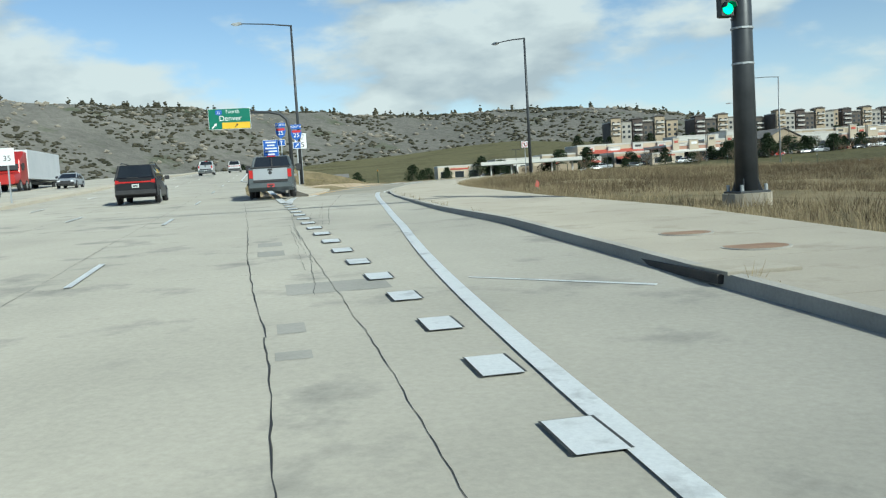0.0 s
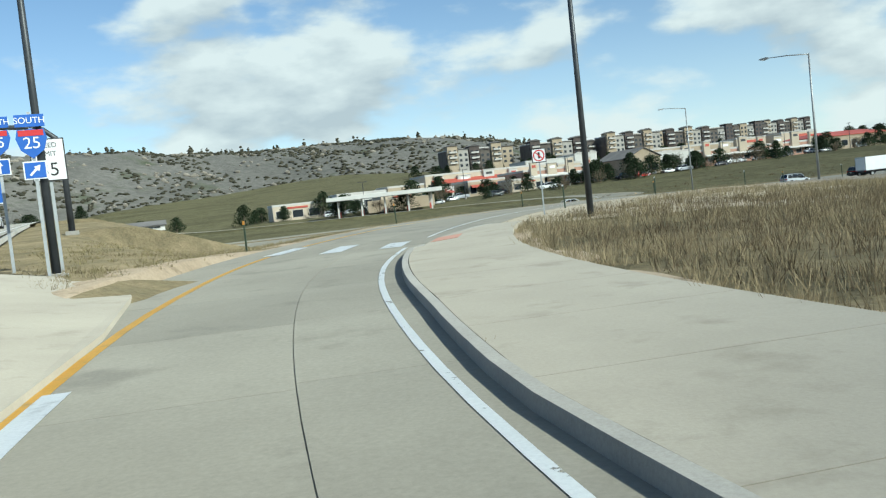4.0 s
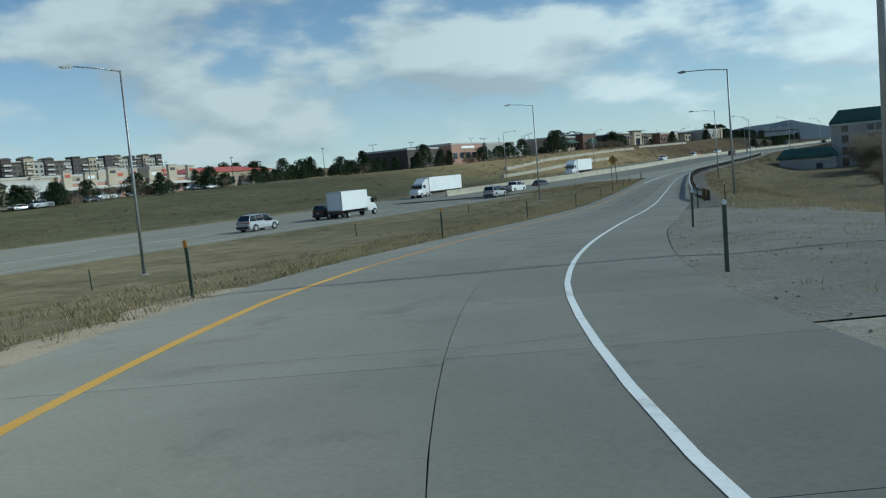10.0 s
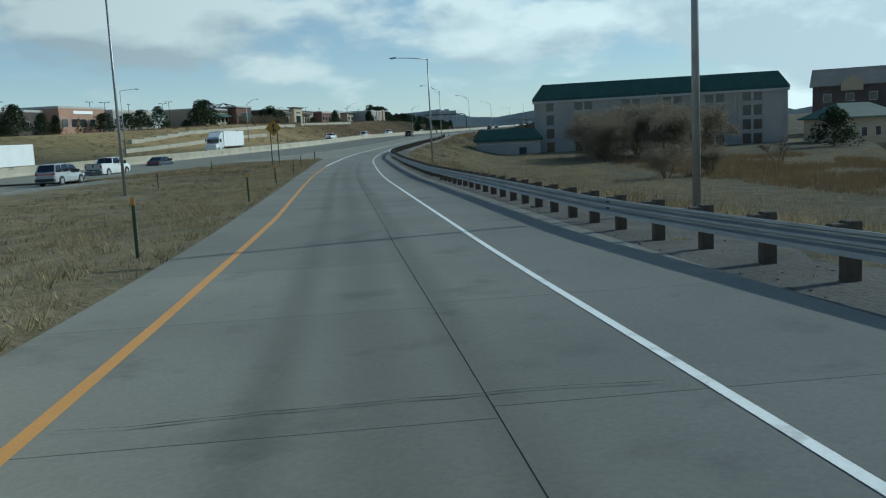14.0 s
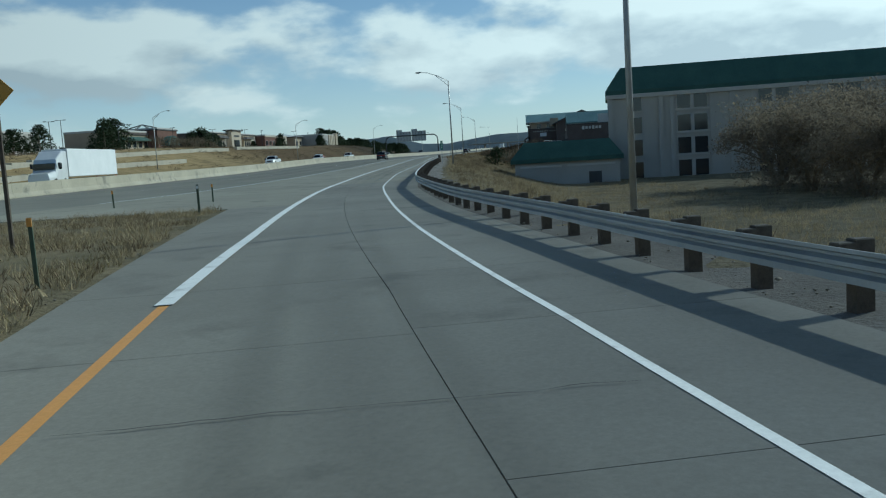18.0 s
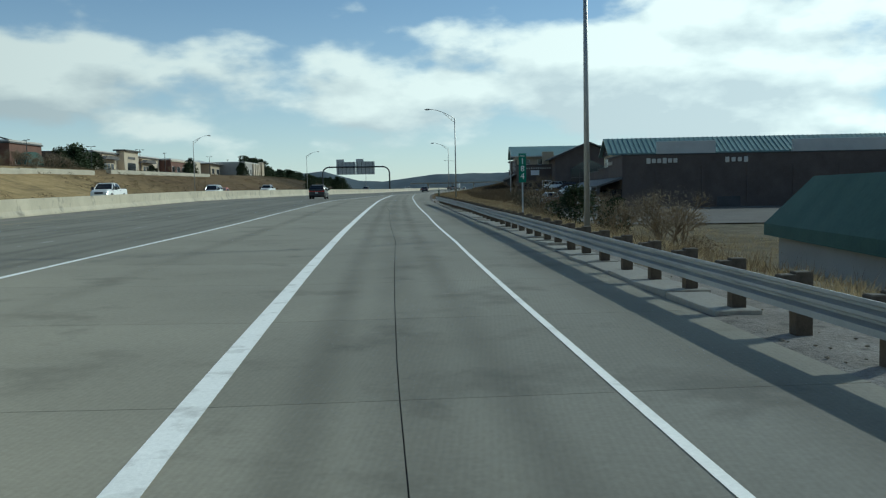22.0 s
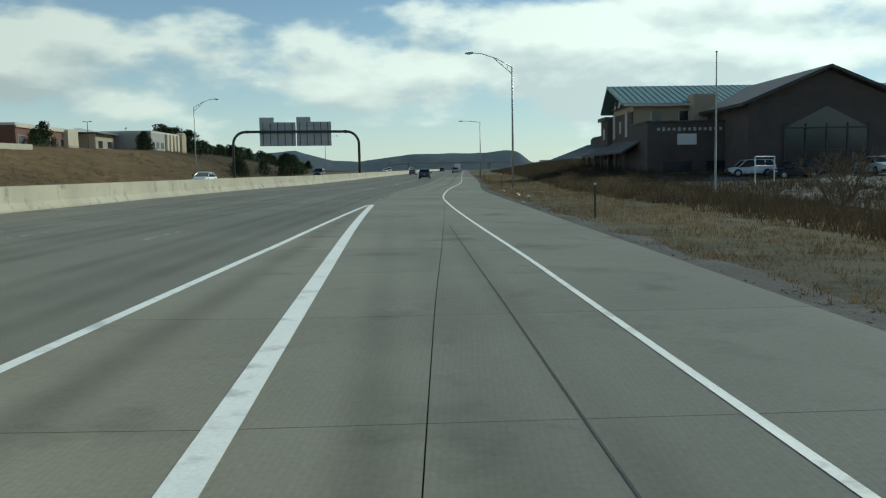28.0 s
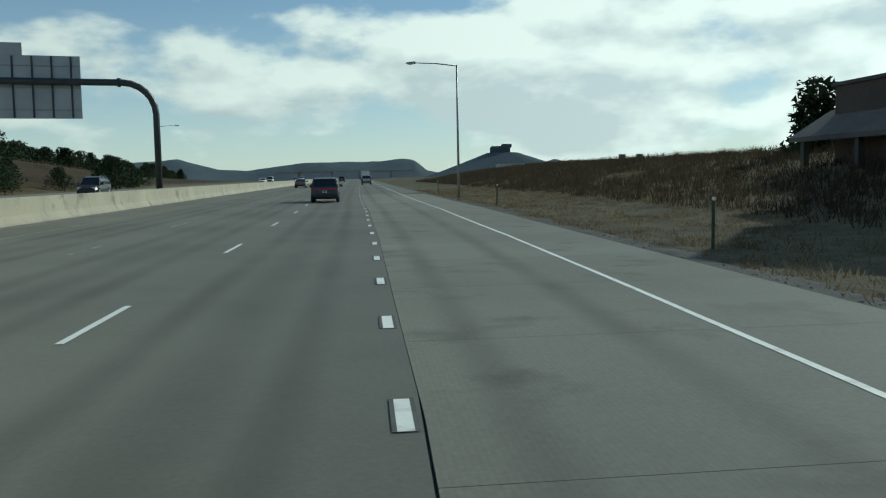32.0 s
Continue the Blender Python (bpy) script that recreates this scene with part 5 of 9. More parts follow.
# brick outlet building: x runs along the highway, y towards it
def outlet():
    ob = thing("outlet_store", (318.0, 258.8, -3.0), math.radians(20), label="long dark brick store with teal gabled roof and awning", category="building")
    H, R = 10.4, 12.8
    part("gable_wall", Geo().prism([(-5, -1), (5, -1), (5, H), (0, R), (-5, H)], "y", -46, 0), M["stucco_tan"], ob, "tan stucco upper wall under the gable")
    roof = part("roof", Geo().prism([(-5.7, H - 0.3), (0, R + 0.05), (5.7, H - 0.3), (5.7, H), (0, R + 0.35), (-5.7, H)], "y", -46.6, 0.9), M["teal_roof"], ob, "teal standing-seam metal roof")
    s = Geo()
    for k in range(59):
        y = -46.4 + 0.8 * k
        s.prism([(-5.7, H - 0.02), (0, R + 0.33), (0, R + 0.45), (-5.7, H + 0.10)], "y", y - 0.05, y + 0.05)
    part("seams", s, M["teal_roof"], roof)
    for y0, y1 in ((-16.5, -7), (-44, -29)):
        part("roof_screen", Geo().box((-6.0, (y0 + y1) / 2, H + 0.45), (0.6, y1 - y0, 2.7), bevel=0.05), M["trim"], ob, "pale grey screen in front of the roof")
    part("gable_panel", Geo().prism([(-4.6, H), (4.6, H), (0, R - 0.25)], "y", 0.0, 0.1), M["trim"], ob, "pale gable infill")
    for x0, z0, x1, z1 in ((-4.8, H, 4.8, H), (0, H, 0, R - 0.2), (-2.4, H, -1.2, R - 0.8), (2.4, H, 1.2, R - 0.8), (-1.2, H, -2.9, R - 1.4), (1.2, H, 2.9, R - 1.4), (-5.2, H - 0.1, 0, R - 0.1), (5.2, H - 0.1, 0, R - 0.1)):
        part("truss_member", Geo().tube([(x0, 0.2, z0), (x1, 0.2, z1)], 0.15, 4), M["dark_trim"], ob, "dark timber gable bracing")
    for x in (-1.9, -0.6, 0.9, 2.2):
        w = part("window", Geo().box((x, 0.12, 9.0), (0.95, 0.2, 1.5), bevel=0.01), M["trim"], ob, "small white-framed window")
        part("pane", Geo().box((x, 0.23, 9.0), (0.62, 0.04, 1.15)), M["glass"], w)
    # brick blocks and the front with its awning
    for x0, x1, y0, y1, top in ((-22, -8, -64, 1.2, 9.4), (-8, 5, -4, 1.0, 8.0), (5, 20.6, -40, 0.8, 7.7)):
        blk = part("brick_block", Geo().box(((x0 + x1) / 2, (y0 + y1) / 2, top / 2 - 0.5), (x1 - x0, y1 - y0, top + 1)), M["brick_dark"], ob, "dark brick wall")
        part("coping", Geo().box(((x0 + x1) / 2, (y0 + y1) / 2, top + 0.08), (x1 - x0 + 0.3, y1 - y0 + 0.3, 0.2), bevel=0.03), M["dark_trim"], blk)
    part("awning", Geo().prism([(1.2, 6.0), (5.0, 4.8), (5.0, 5.05), (1.2, 6.3)], "x", -22.4, 21.0), M["dark_trim"], ob, "dark sloping metal awning")
    for k in range(8):
        part("column", Geo().box((-21.6 + k * 6.0, 4.7, 2.0), (0.4, 0.4, 5.8), bevel=0.03), M["dark_trim"], ob)
    for k in range(8):
        part("shop_window", Geo().box((-19.5 + k * 5.2, 1.24, 3.0), (3.6, 0.12, 2.9)), M["glass"], ob, "dark shop window")
    for k in range(9):
        part("brick_band", Geo().box((-22.06, -4 - k * 6.6, 3.5), (0.16, 0.7, 8.4), bevel=0.02), M["brick_dark"], ob, "brick pier on the side wall")
    part("side_door", Geo().box((-22.08, -14.2, 1.6), (0.12, 3.4, 3.2), bevel=0.02), M["dark_trim"], ob, "dark loading door")
    part("wall_sign", Geo().box((-14.5, 5.0, 4.1), (2.8, 0.08, 1.7), bevel=0.02), M["sign_white"], ob, "white notice board under the awning")
    for k in range(10):
        y = -2.6 - k * 0.78 if k < 6 else -8.6 - k * 0.9
        part("sign_letter", Geo().box((-22.1, y, 8.55), (0.14, 0.55, 0.62 if k % 3 else 0.8), bevel=0.03), M["trim"], ob, "pale raised shop lettering as a plain bar")
    for k in range(6):
        part("sign_letter", Geo().box((-12.2 + k * 0.62, 1.26, 8.6), (0.44, 0.14, 0.55), bevel=0.03), M["trim"], ob, "pale raised shop lettering as a plain bar")


outlet()


def venue():
    """Brick and stucco building with teal roofs at the car park; x runs from the highway side, y along the highway."""
    ob = thing("venue_building", (403.8, 302.4, -1.0), math.radians(-68.3), label="brick and tan stucco building with teal standing-seam roofs", category="building")
    L, D, H = 44, 12, 12.2
    part("wall", Geo().prism([(0, -1.2), (D, -1.2), (D, H), (9.0, 14.9), (0, H)], "x", 0, L), M["stucco_tan"], ob, "tan stucco upper wall")
    roof = part("roof", Geo().prism([(-1.3, H - 0.2), (9.0, 15.1), (13.4, H - 0.5), (13.4, H - 0.2), (9.0, 15.4), (-1.3, H + 0.1)], "x", -1.6, L + 1.4), M["teal_roof"], ob, "teal standing-seam metal roof")
    s = Geo()
    for k in range(60):
        x = -1.6 + 47.0 * k / 59
        s.prism([(-1.3, H + 0.08), (9.0, 15.38), (9.0, 15.46), (-1.3, H + 0.17)], "x", x - 0.03, x + 0.03)
    part("seams", s, M["teal_roof"], roof)
    part("fascia", Geo().box((L / 2, -1.32, H - 0.1), (L + 3.0, 0.08, 0.34)), M["trim"], roof, "pale eaves board")
    part("gable_panel", Geo().prism([(0.8, H), (11.6, H), (9.0, 14.5)], "x", -0.10, -0.005), M["trim"], ob, "pale gable infill")
    for y0, z0, y1, z1 in ((1.2, 12.3, 9.0, 14.5), (9.0, 12.2, 9.0, 14.5), (5.0, 12.2, 6.5, 13.7), (6.5, 12.2, 5.0, 13.3), (9.0, 12.6, 7.2, 14.0), (9.0, 12.6, 10.4, 13.2), (0.6, 12.2, 11.8, 12.2)):
        part("truss_member", Geo().tube([(-0.22, y0, z0), (-0.22, y1, z1)], 0.13, 4), M["dark_trim"], ob, "dark timber gable bracing")
    part("brick_face", Geo().box((-0.10, D / 2, 5.0), (0.2, D, 12.6)), M["brick_dark"], ob, "dark brick side wall")
    # brick blocks stepping down along the highway side
    part("corner_block", Geo().box((6.4, 14.3, 5.05), (14.6, 4.6, 12.5)), M["brick_dark"], ob, "brick corner block")
    part("corner_cap", Geo().box((6.4, 14.5, 11.15), (15.4, 5.2, 0.5), bevel=0.05), M["roof_grey"], ob, "grey parapet cap")
    part("corner_step", Geo().box((6.6, 20.1, 3.8), (14.6, 7.0, 10.0)), M["brick_dark"], ob, "lower brick step")
    part("step_cap", Geo().box((6.6, 20.1, 8.85), (14.9, 7.3, 0.2), bevel=0.03), M["dark_trim"], ob)
    part("canopy", Geo().prism([(-2.6, 5.9), (-0.2, 7.3), (-0.2, 7.6), (-2.6, 6.15)], "y", -5.2, 24.8), M["roof_grey"], ob, "dark sloping canopy")
    for k in range(7):
        part("canopy_post", Geo().box((-2.2, -4.6 + k * 4.75, 2.4), (0.32, 0.32, 7.1), bevel=0.02), M["dark_trim"], ob)
    # pale boxes without glass; their colour paints the reflected sky
    for y, z, w, h in ((2.6, 9.9, 0.5, 3.4), (3.3, 9.9, 0.5, 3.4), (10.2, 9.9, 0.5, 3.4), (10.9, 9.9, 0.5, 3.4), (6.6, 9.6, 0.9, 1.6)):
        part("tall_window", Geo().box((-0.24, y, z), (0.1, w, h), bevel=0.01), M["trim"], ob, "tall white-framed window, sky reflection painted as plain pale trim")
    part("small_window", Geo().box((-0.94, 14.2, 9.0), (0.1, 0.9, 1.5), bevel=0.01), M["trim"], ob, "small white-framed window")
    # brick front with the sign
    fr = part("brick_front", Geo().box((8.4, -4.6, 4.1), (17.6, 8.9, 10.6)), M["brick_dark"], ob, "dark brick front")
    part("coping", Geo().box((8.4, -4.6, 9.5), (17.9, 9.2, 0.25), bevel=0.03), M["dark_trim"], fr)
    for x in (3.2, 8.4, 13.6):
        part("shop_window", Geo().box((x, -9.1, 3.4), (3.4, 0.12, 2.8)), M["glass"], fr, "dark shop window")
    part("banner", Geo().box((4.3, -9.15, 7.4), (2.3, 0.06, 1.3)), M["sign_white"], ob, "white hanging banner")
    for k in range(13):
        part("sign_letter", Geo().box((0.9 + k * 0.62, -9.13, 8.6), (0.34, 0.06, (0.34, 0.46, 0.34)[k % 3]), bevel=0.02), M["stucco_pale"], ob, "pale raised lettering as a plain bar")
    for x in (3.0, 6.6, 12.6):
        window(ob, x, 10.7, 1.3, 1.4, "front", L, D)
    part("chimney_block", Geo().box((8.6, -1.2, 11.2), (3.0, 2.6, 4.2), bevel=0.05), M["stucco_tan"], ob, "tan stucco roof block")
    # gabled entrance block
    bl = part("entrance_block", gabled_wall(17.4, 17, 11.0, 3.6, "y"), M["brick_dark"], ob, "brick entrance block with a broad gable")
    bl.location = (8.9, -16.6, 0)
    part("entrance_roof", Geo().prism([(-1.2, 10.6), (8.7, 14.7), (18.6, 10.6), (18.6, 10.95), (8.7, 15.05), (-1.2, 10.95)], "y", -1.2, 24), M["dark_trim"], bl, "dark gabled roof")
    gl = part("entrance_glazing", Geo().prism([(4.0, 0.2), (13.4, 0.2), (13.4, 8.2), (8.7, 10.6), (4.0, 8.2)], "y", -0.16, 0.02), M["glass"], bl, "tall dark entrance glazing")
    for x in (4.0, 6.35, 8.7, 11.05, 13.4):
        part("mullion", Geo().box((x, -0.2, 4.4), (0.18, 0.14, 8.6)), M["dark_trim"], gl)
    for z in (3.0, 5.8, 8.2):
        part("transom", Geo().box((8.7, -0.21, z), (9.6, 0.14, 0.18)), M["dark_trim"], gl)
    part("entrance_door", Geo().box((8.7, -0.24, 1.5), (2.0, 0.1, 2.5), bevel=0.02), M["trim"], bl, "white-framed entrance door")
    for x in (1.9, 15.5):
        part("entrance_window", Geo().box((x, -0.04, 3.4), (1.8, 0.12, 3.0)), M["glass"], bl)
    part("side_wing", Geo().box((35, -3.0, 3.4), (17, 6.2, 9.4)), M["brick_dark"], ob, "low brick wing")


venue()


def hb(a, w, z=0.0):
    """Place by distance along and left of the highway."""
    return (HP[0] + HU[0] * a + HN[0] * w, HP[1] + HU[1] * a + HN[1] * w, z)


HRZ = math.atan2(HU[1], HU[0])


def raised_fronts(ob, L, H, count, mat, accent=None):
    """Stepped parapets standing proud of a shop row, each with its sign."""
    for k in range(count):
        x, w = L * (k + 0.5) / count, L / count * (0.34, 0.5, 0.42)[k % 3]
        top = H + (1.7, 1.0, 2.3)[k % 3]
        f = part("raised_front", Geo().box((x, -0.55, top / 2 + 1.2), (w, 1.1, top - 2.4), bevel=0.05), mat, ob, "raised cream shop front")
        part("cap", Geo().box((x, -0.6, top + 0.08), (w + 0.4, 1.5, 0.3), bevel=0.04), M["trim"], f)
        part("sign_panel", Geo().box((x, -1.16, top - 1.3), (w * 0.6, 0.14, 0.9), bevel=0.03), accent or (M["red_paint"], M["sign_white"], M["dark_trim"])[k % 3], f, "plain coloured shop sign")


def town(name, label, a0, a1, w, top, wall, roof="flat", roof_mat=None, rise=2.0, depth=18, wins=0, sign=None, awning=None, cat="shop", storey=1, base=None):
    x, y, _ = hb((a0 + a1) / 2, w)
    if w < 240:
        top -= float(np.interp(a0, [60, 180], [2.2, 0.0]))
    b = gz(x, y) if base is None else base
    L, H = a1 - a0, top - b
    wl = []
    if wins:
        for f in range(storey):
            for k in range(wins):
                wl.append((L * (k + 0.5) / wins, (H / storey) * (f + 0.42), min(L / wins * 0.62, 4.0), min(2.3, H / storey * 0.55), "front"))
    x, y, _ = hb(a0, w)
    ob = building(name, label, (x, y, b), HRZ, L, depth, H, wall, roof, roof_mat, rise, 0.5, wl, category=cat)
    if awning:
        part("awning", Geo().prism([(-2.2, H * 0.58), (0, H * 0.72), (0, H * 0.78), (-2.2, H * 0.64)], "x", L * 0.05, L * 0.95), awning, ob, "coloured awning over the shop fronts")
    if sign:
        part("sign_panel", Geo().box((L / 2, -0.12, H * 0.84), (L * 0.42, 0.2, H * 0.13), bevel=0.03), sign, ob, "coloured sign panel")
    return ob


T = M
town("shop", "pale storefront with a red sign", -150, -132, 190, 10.5, T["stucco_white"], wins=4, sign=T["red_paint"])
town("shop", "plain beige flat-roofed shop block", -129, -115, 198, 11.5, T["stucco_tan"], wins=3)
town("car_service_shop", "white garage with a broad red fascia and bays", -121, -111, 176, 9.0, T["stucco_white"], wins=2, sign=T["red_paint"], awning=T["red_paint"])
town("shop", "tan and red shop with an awning", -107, -93, 172, 10.2, T["stucco_tan"], wins=4, awning=T["red_paint"])
raised_fronts(town("shop_row", "long salmon shop row with a covered walk", -90, -62, 162, 11.6, T["stucco_pink"], wins=9, awning=T["trim"], depth=24), 28, 7.0, 4, M["stucco_cream"])
town("shop", "white commercial building on the slope", -56, -36, 235, 17.4, T["stucco_white"], wins=5)
town("shop", "white gabled shop on the slope", -32, -21, 235, 18.6, T["stucco_white"], wins=3)
town("gabled_hall", "tan hall with a steep gable front", -56, -43, 150, 12.2, T["stucco_tan"], "gable_y", T["roof_grey"], 3.4, 22, 2, cat="hall")
town("shop", "white shop with tall windows", -40, -21, 162, 13.4, T["stucco_white"], wins=4)
raised_fronts(town("shop_row", "long pink and tan shop row under a low roof", -17, 40, 166, 12.6, T["stucco_pink"], wins=14, awning=T["trim"], depth=30), 57, 7.0, 7, M["stucco_cream"])
raised_fronts(town("shop_row", "cream shop row with stepped parapets on the slope", -112, -60, 205, 14.6, T["stucco_cream"], wins=10, awning=T["red_paint"], depth=20), 52, 6.2, 5, M["stucco_white"])
raised_fronts(town("shop_row", "cream and salmon shop row behind the car park", -14, 36, 214, 16.6, T["stucco_tan"], wins=10, depth=22), 50, 6.0, 5, M["stucco_cream"])
for a0_, a1_, w_, top_ in ((-176, -160, 168, 8.6), (-142, -128, 160, 8.4), (-100, -88, 150, 8.8), (-60, -50, 196, 14.0), (44, 60, 222, 18.0), (64, 84, 216, 18.4)):
    town("shop", "small cream shop with a flat parapet and red sign", a0_, a1_, w_, top_, T["stucco_cream"], wins=3, sign=T["red_paint"], depth=12)
town("shop_row", "red-roofed shop row behind trees", 44, 90, 176, 14.0, T["stucco_tan"], "hip", T["red_paint"], 2.0, 20, 9)
town("shop", "brick shop beside dark trees", 88, 112, 110, 15.0, T["brick_dark"], wins=4, depth=20)
town("fitness_shop", "salmon stucco shop with a white sign and a deep porch", 112, 138, 105, 15.6, T["stucco_pink"], wins=5, sign=T["sign_white"], depth=22)
town("shop", "low grey shop behind the bank", 175, 205, 122, 15.4, T["stucco_grey"], wins=6, depth=18)
dome = town("pavilion_shop", "long tan shop wing with a dark fascia and a green awning", 247, 277, 118, 17.1, T["stucco_tan"], wins=6, awning=T["green_roof"], depth=18)
part("fascia", Geo().box((15, -0.3, 7.3), (30.4, 0.5, 0.9), bevel=0.05), M["brick_dark"], dome, "brown fascia band")
rot = town("rotunda_shop", "square brick pavilion crowned by an open steel pyramid", 277, 297, 114, 18.3, T["brick_red"], wins=2, depth=20)
part("arched_canopy", Geo().prism([(4.0, 2.6), (4.6, 4.6), (7.0, 6.0), (10.0, 6.5), (13.0, 6.0), (15.4, 4.6), (16.0, 2.6)], "y", -2.6, -0.02), M["green_roof"], rot, "green arched canopy")
rot_h = 18.3 - gz(*hb(287, 114)[:2])
part("cornice", Geo().box((10, 10, rot_h - 0.2), (20.8, 20.8, 0.5), bevel=0.06), M["dark_trim"], rot, "dark cornice")
g = Geo()
corners = [(10 + 9.4 * math.cos(q * math.pi / 4), 10 + 9.4 * math.sin(q * math.pi / 4), rot_h + 0.1) for q in range(8)]
for q in range(8):
    g.tube([corners[q], (10, 10, rot_h + 2.6)], 0.16, 5)
    g.tube([corners[q], corners[(q + 1) % 8]], 0.14, 5)
part("crown", g, M["dark_trim"], rot, "open steel pyramid crown")


def portal_shop():
    """Tan shop with a tall capped portal, side bays with little roofs and a dark cornice."""
    ob = town("shop", "tan shop with a capped portal, bays and dark cornices", 332, 402, 112, 17.9, T["stucco_cream"], depth=24)
    H = 17.9 - gz(*hb(367, 112)[:2])
    part("cornice", Geo().box((35, -0.25, H - 0.1), (71, 1.0, 0.45), bevel=0.06), M["dark_trim"], ob, "dark cornice")
    p = part("portal", Geo().box((29.5, -1.2, (H + 1.4) / 2), (15, 2.8, H + 1.4), bevel=0.06), M["stucco_cream"], ob, "raised cream portal")
    part("portal_cap", Geo().box((29.5, -1.2, H + 1.55), (17.4, 4.6, 0.5), bevel=0.05), M["dark_trim"], p, "dark overhanging cap")
    part("portal_opening", Geo().box((29.5, -2.62, 2.6), (8.4, 0.16, 4.6)), M["glass"], p, "deep glazed entrance")
    part("sign_panel", Geo().box((29.5, -2.66, H - 1.2), (7.5, 0.16, 0.9), bevel=0.04), M["dark_trim"], p, "plain dark sign panel")
    for x in (10, 51):
        b = part("bay", Geo().box((x, -0.6, (H - 0.8) / 2), (12, 1.4, H - 0.8), bevel=0.05), M["stucco_tan"], ob, "tan side bay")
        part("bay_roof", Geo().prism([(x - 7.2, H - 2.4), (x + 7.2, H - 2.4), (x + 5.0, H - 1.2), (x - 5.0, H - 1.2)], "y", -3.0, -0.3), M["roof_grey"], b, "small grey hipped canopy")
        for q in (-3.4, 0, 3.4):
            part("shop_window", Geo().box((x + q, -1.34, 2.5), (2.4, 0.12, 3.4)), M["glass"], b)
    for x in (61, 66):
        part("shop_window", Geo().box((x, -0.04, 2.5), (2.6, 0.12, 3.2)), M["glass"], ob)
    part("side_block", Geo().box((-9, 9, H * 0.47), (17.5, 17, H * 0.94), bevel=0.06), M["brick_dark"], ob, "lower brown end block")


portal_shop()
br_shop = town("shop", "red brick shop with a pale band and tall windows", 402, 444, 107, 17.6, T["brick_red"], wins=6, depth=22)
part("band", Geo().box((21, -0.2, 6.4), (42.4, 0.5, 0.6), bevel=0.05), M["stucco_cream"], br_shop, "pale parapet band")
part("corner_bay", Geo().box((36, -0.7, 3.3), (8, 1.6, 7.4), bevel=0.06), M["stucco_cream"], br_shop, "cream corner bay")
for a0_, a1_, top_ in ((447, 464, 17.6), (470, 480, 17.4)):
    tw = town("shop_tower", "small tower shop with a white hipped roof on brackets", a0_, a1_, 102 - (a0_ > 465) * 10, top_, T["stucco_tan"], "hip", T["stucco_white"], 1.8, 16, 2)
    part("eave_board", Geo().box(((a1_ - a0_) / 2, 8, top_ - gz(*hb((a0_ + a1_) / 2, 102)[:2]) - 0.3), (a1_ - a0_ + 3, 19, 0.5), bevel=0.08), M["dark_trim"], tw, "broad dark eaves")
gr = town("shop_row", "grey and beige shop row with arched end bay", 466, 507, 90, 18.2, T["stucco_grey"], wins=8, depth=22)
for k in range(4):
    part("pilaster", Geo().box((18 + 4.6 * k, -0.4, 3.6), (2.4, 0.9, 7.4), bevel=0.06), M["stucco_cream"], gr, "beige raised bay")
part("arched_bay", Geo().prism([(34.5, -1), (40.5, -1), (40.5, 7.0), (39.6, 8.2), (37.5, 8.8), (35.4, 8.2), (34.5, 7.0)], "y", -1.4, 1.0), M["stucco_tan"], gr, "tan arched end bay")
# flats on the slope: stepped modules of stucco, brick and dark siding
def apartments(a0, a1, w, top, seed):
    r = random.Random(seed)
    x, y, _ = hb((a0 + a1) / 2, w)
    base = min(top - 11.5, gz(x, y))
    L, H = a1 - a0, top - base
    ob = town("apartment_block", "three-storey apartment block of tan, brick and grey modules under stepped roofs", a0, a1, w, top - 1.6, M["siding_brown"], "flat", M["roof_grey"], 1.5, 16, 0, cat="apartments", base=base)
    n = max(2, round(L / 7.5))
    wide = L / n
    for k in range(n):
        xm, hm, out = wide * (k + 0.5), H + (0.9, -1.5, 0.1, -2.4)[(k + seed) % 4] + r.uniform(-0.3, 0.3), (1.8, 0.5, 1.2, 0.35)[(k + seed) % 4]
        mat = (M["stucco_tan"], M["siding_brown"], M["brick_dark"], M["stucco_grey"])[(k * 3 + seed) % 4]
        md = part("module", Geo().box((xm, 4 - out, hm / 2), (wide * 0.9, 8, hm), bevel=0.05), mat, ob, ("tan stucco module", "brown siding module", "dark brick module", "grey stucco module")[(k * 3 + seed) % 4])
        if k % 2:
            part("roof_slab", Geo().box((xm, 4 - out, hm + 0.12), (wide * 1.04, 9.4, 0.3), bevel=0.04), M["roof_grey"], md, "dark overhanging flat roof")
        else:
            part("roof_cap", Geo().prism([(xm - wide * 0.54, hm), (xm + wide * 0.54, hm), (xm + wide * 0.1, hm + 1.1), (xm - wide * 0.1, hm + 1.1)], "y", -out - 0.7, 8.5 - out), M["roof_grey"], md, "low hipped grey roof")
        for f in range(3):
            zf = hm - 10.0 + 3.3 * f
            for sx in (-0.24, 0.24):
                part("pane", Geo().box((xm + sx * wide, -out - 0.03, zf), (wide * 0.22, 0.1, 1.7)), M["glass"], md)
            if k % 2 == 0:
                part("balcony", Geo().box((xm, -out - 0.75, zf - 1.05), (wide * 0.7, 1.5, 0.18)).box((xm, -out - 1.45, zf - 0.5), (wide * 0.7, 0.06, 0.9)), M["trim"], md, "pale balcony with a rail")


for k, (a0, a1, w, top) in enumerate(((-34, 3, 402, 34.2), (8, 26, 436, 34.0), (32, 72, 422, 34.8), (76, 98, 452, 35.0), (101, 146, 442, 36.6), (152, 166, 470, 37.0), (170, 218, 472, 37.4), (232, 282, 492, 38.6), (300, 350, 520, 40.0))):
    apartments(a0, a1, w, top, k)


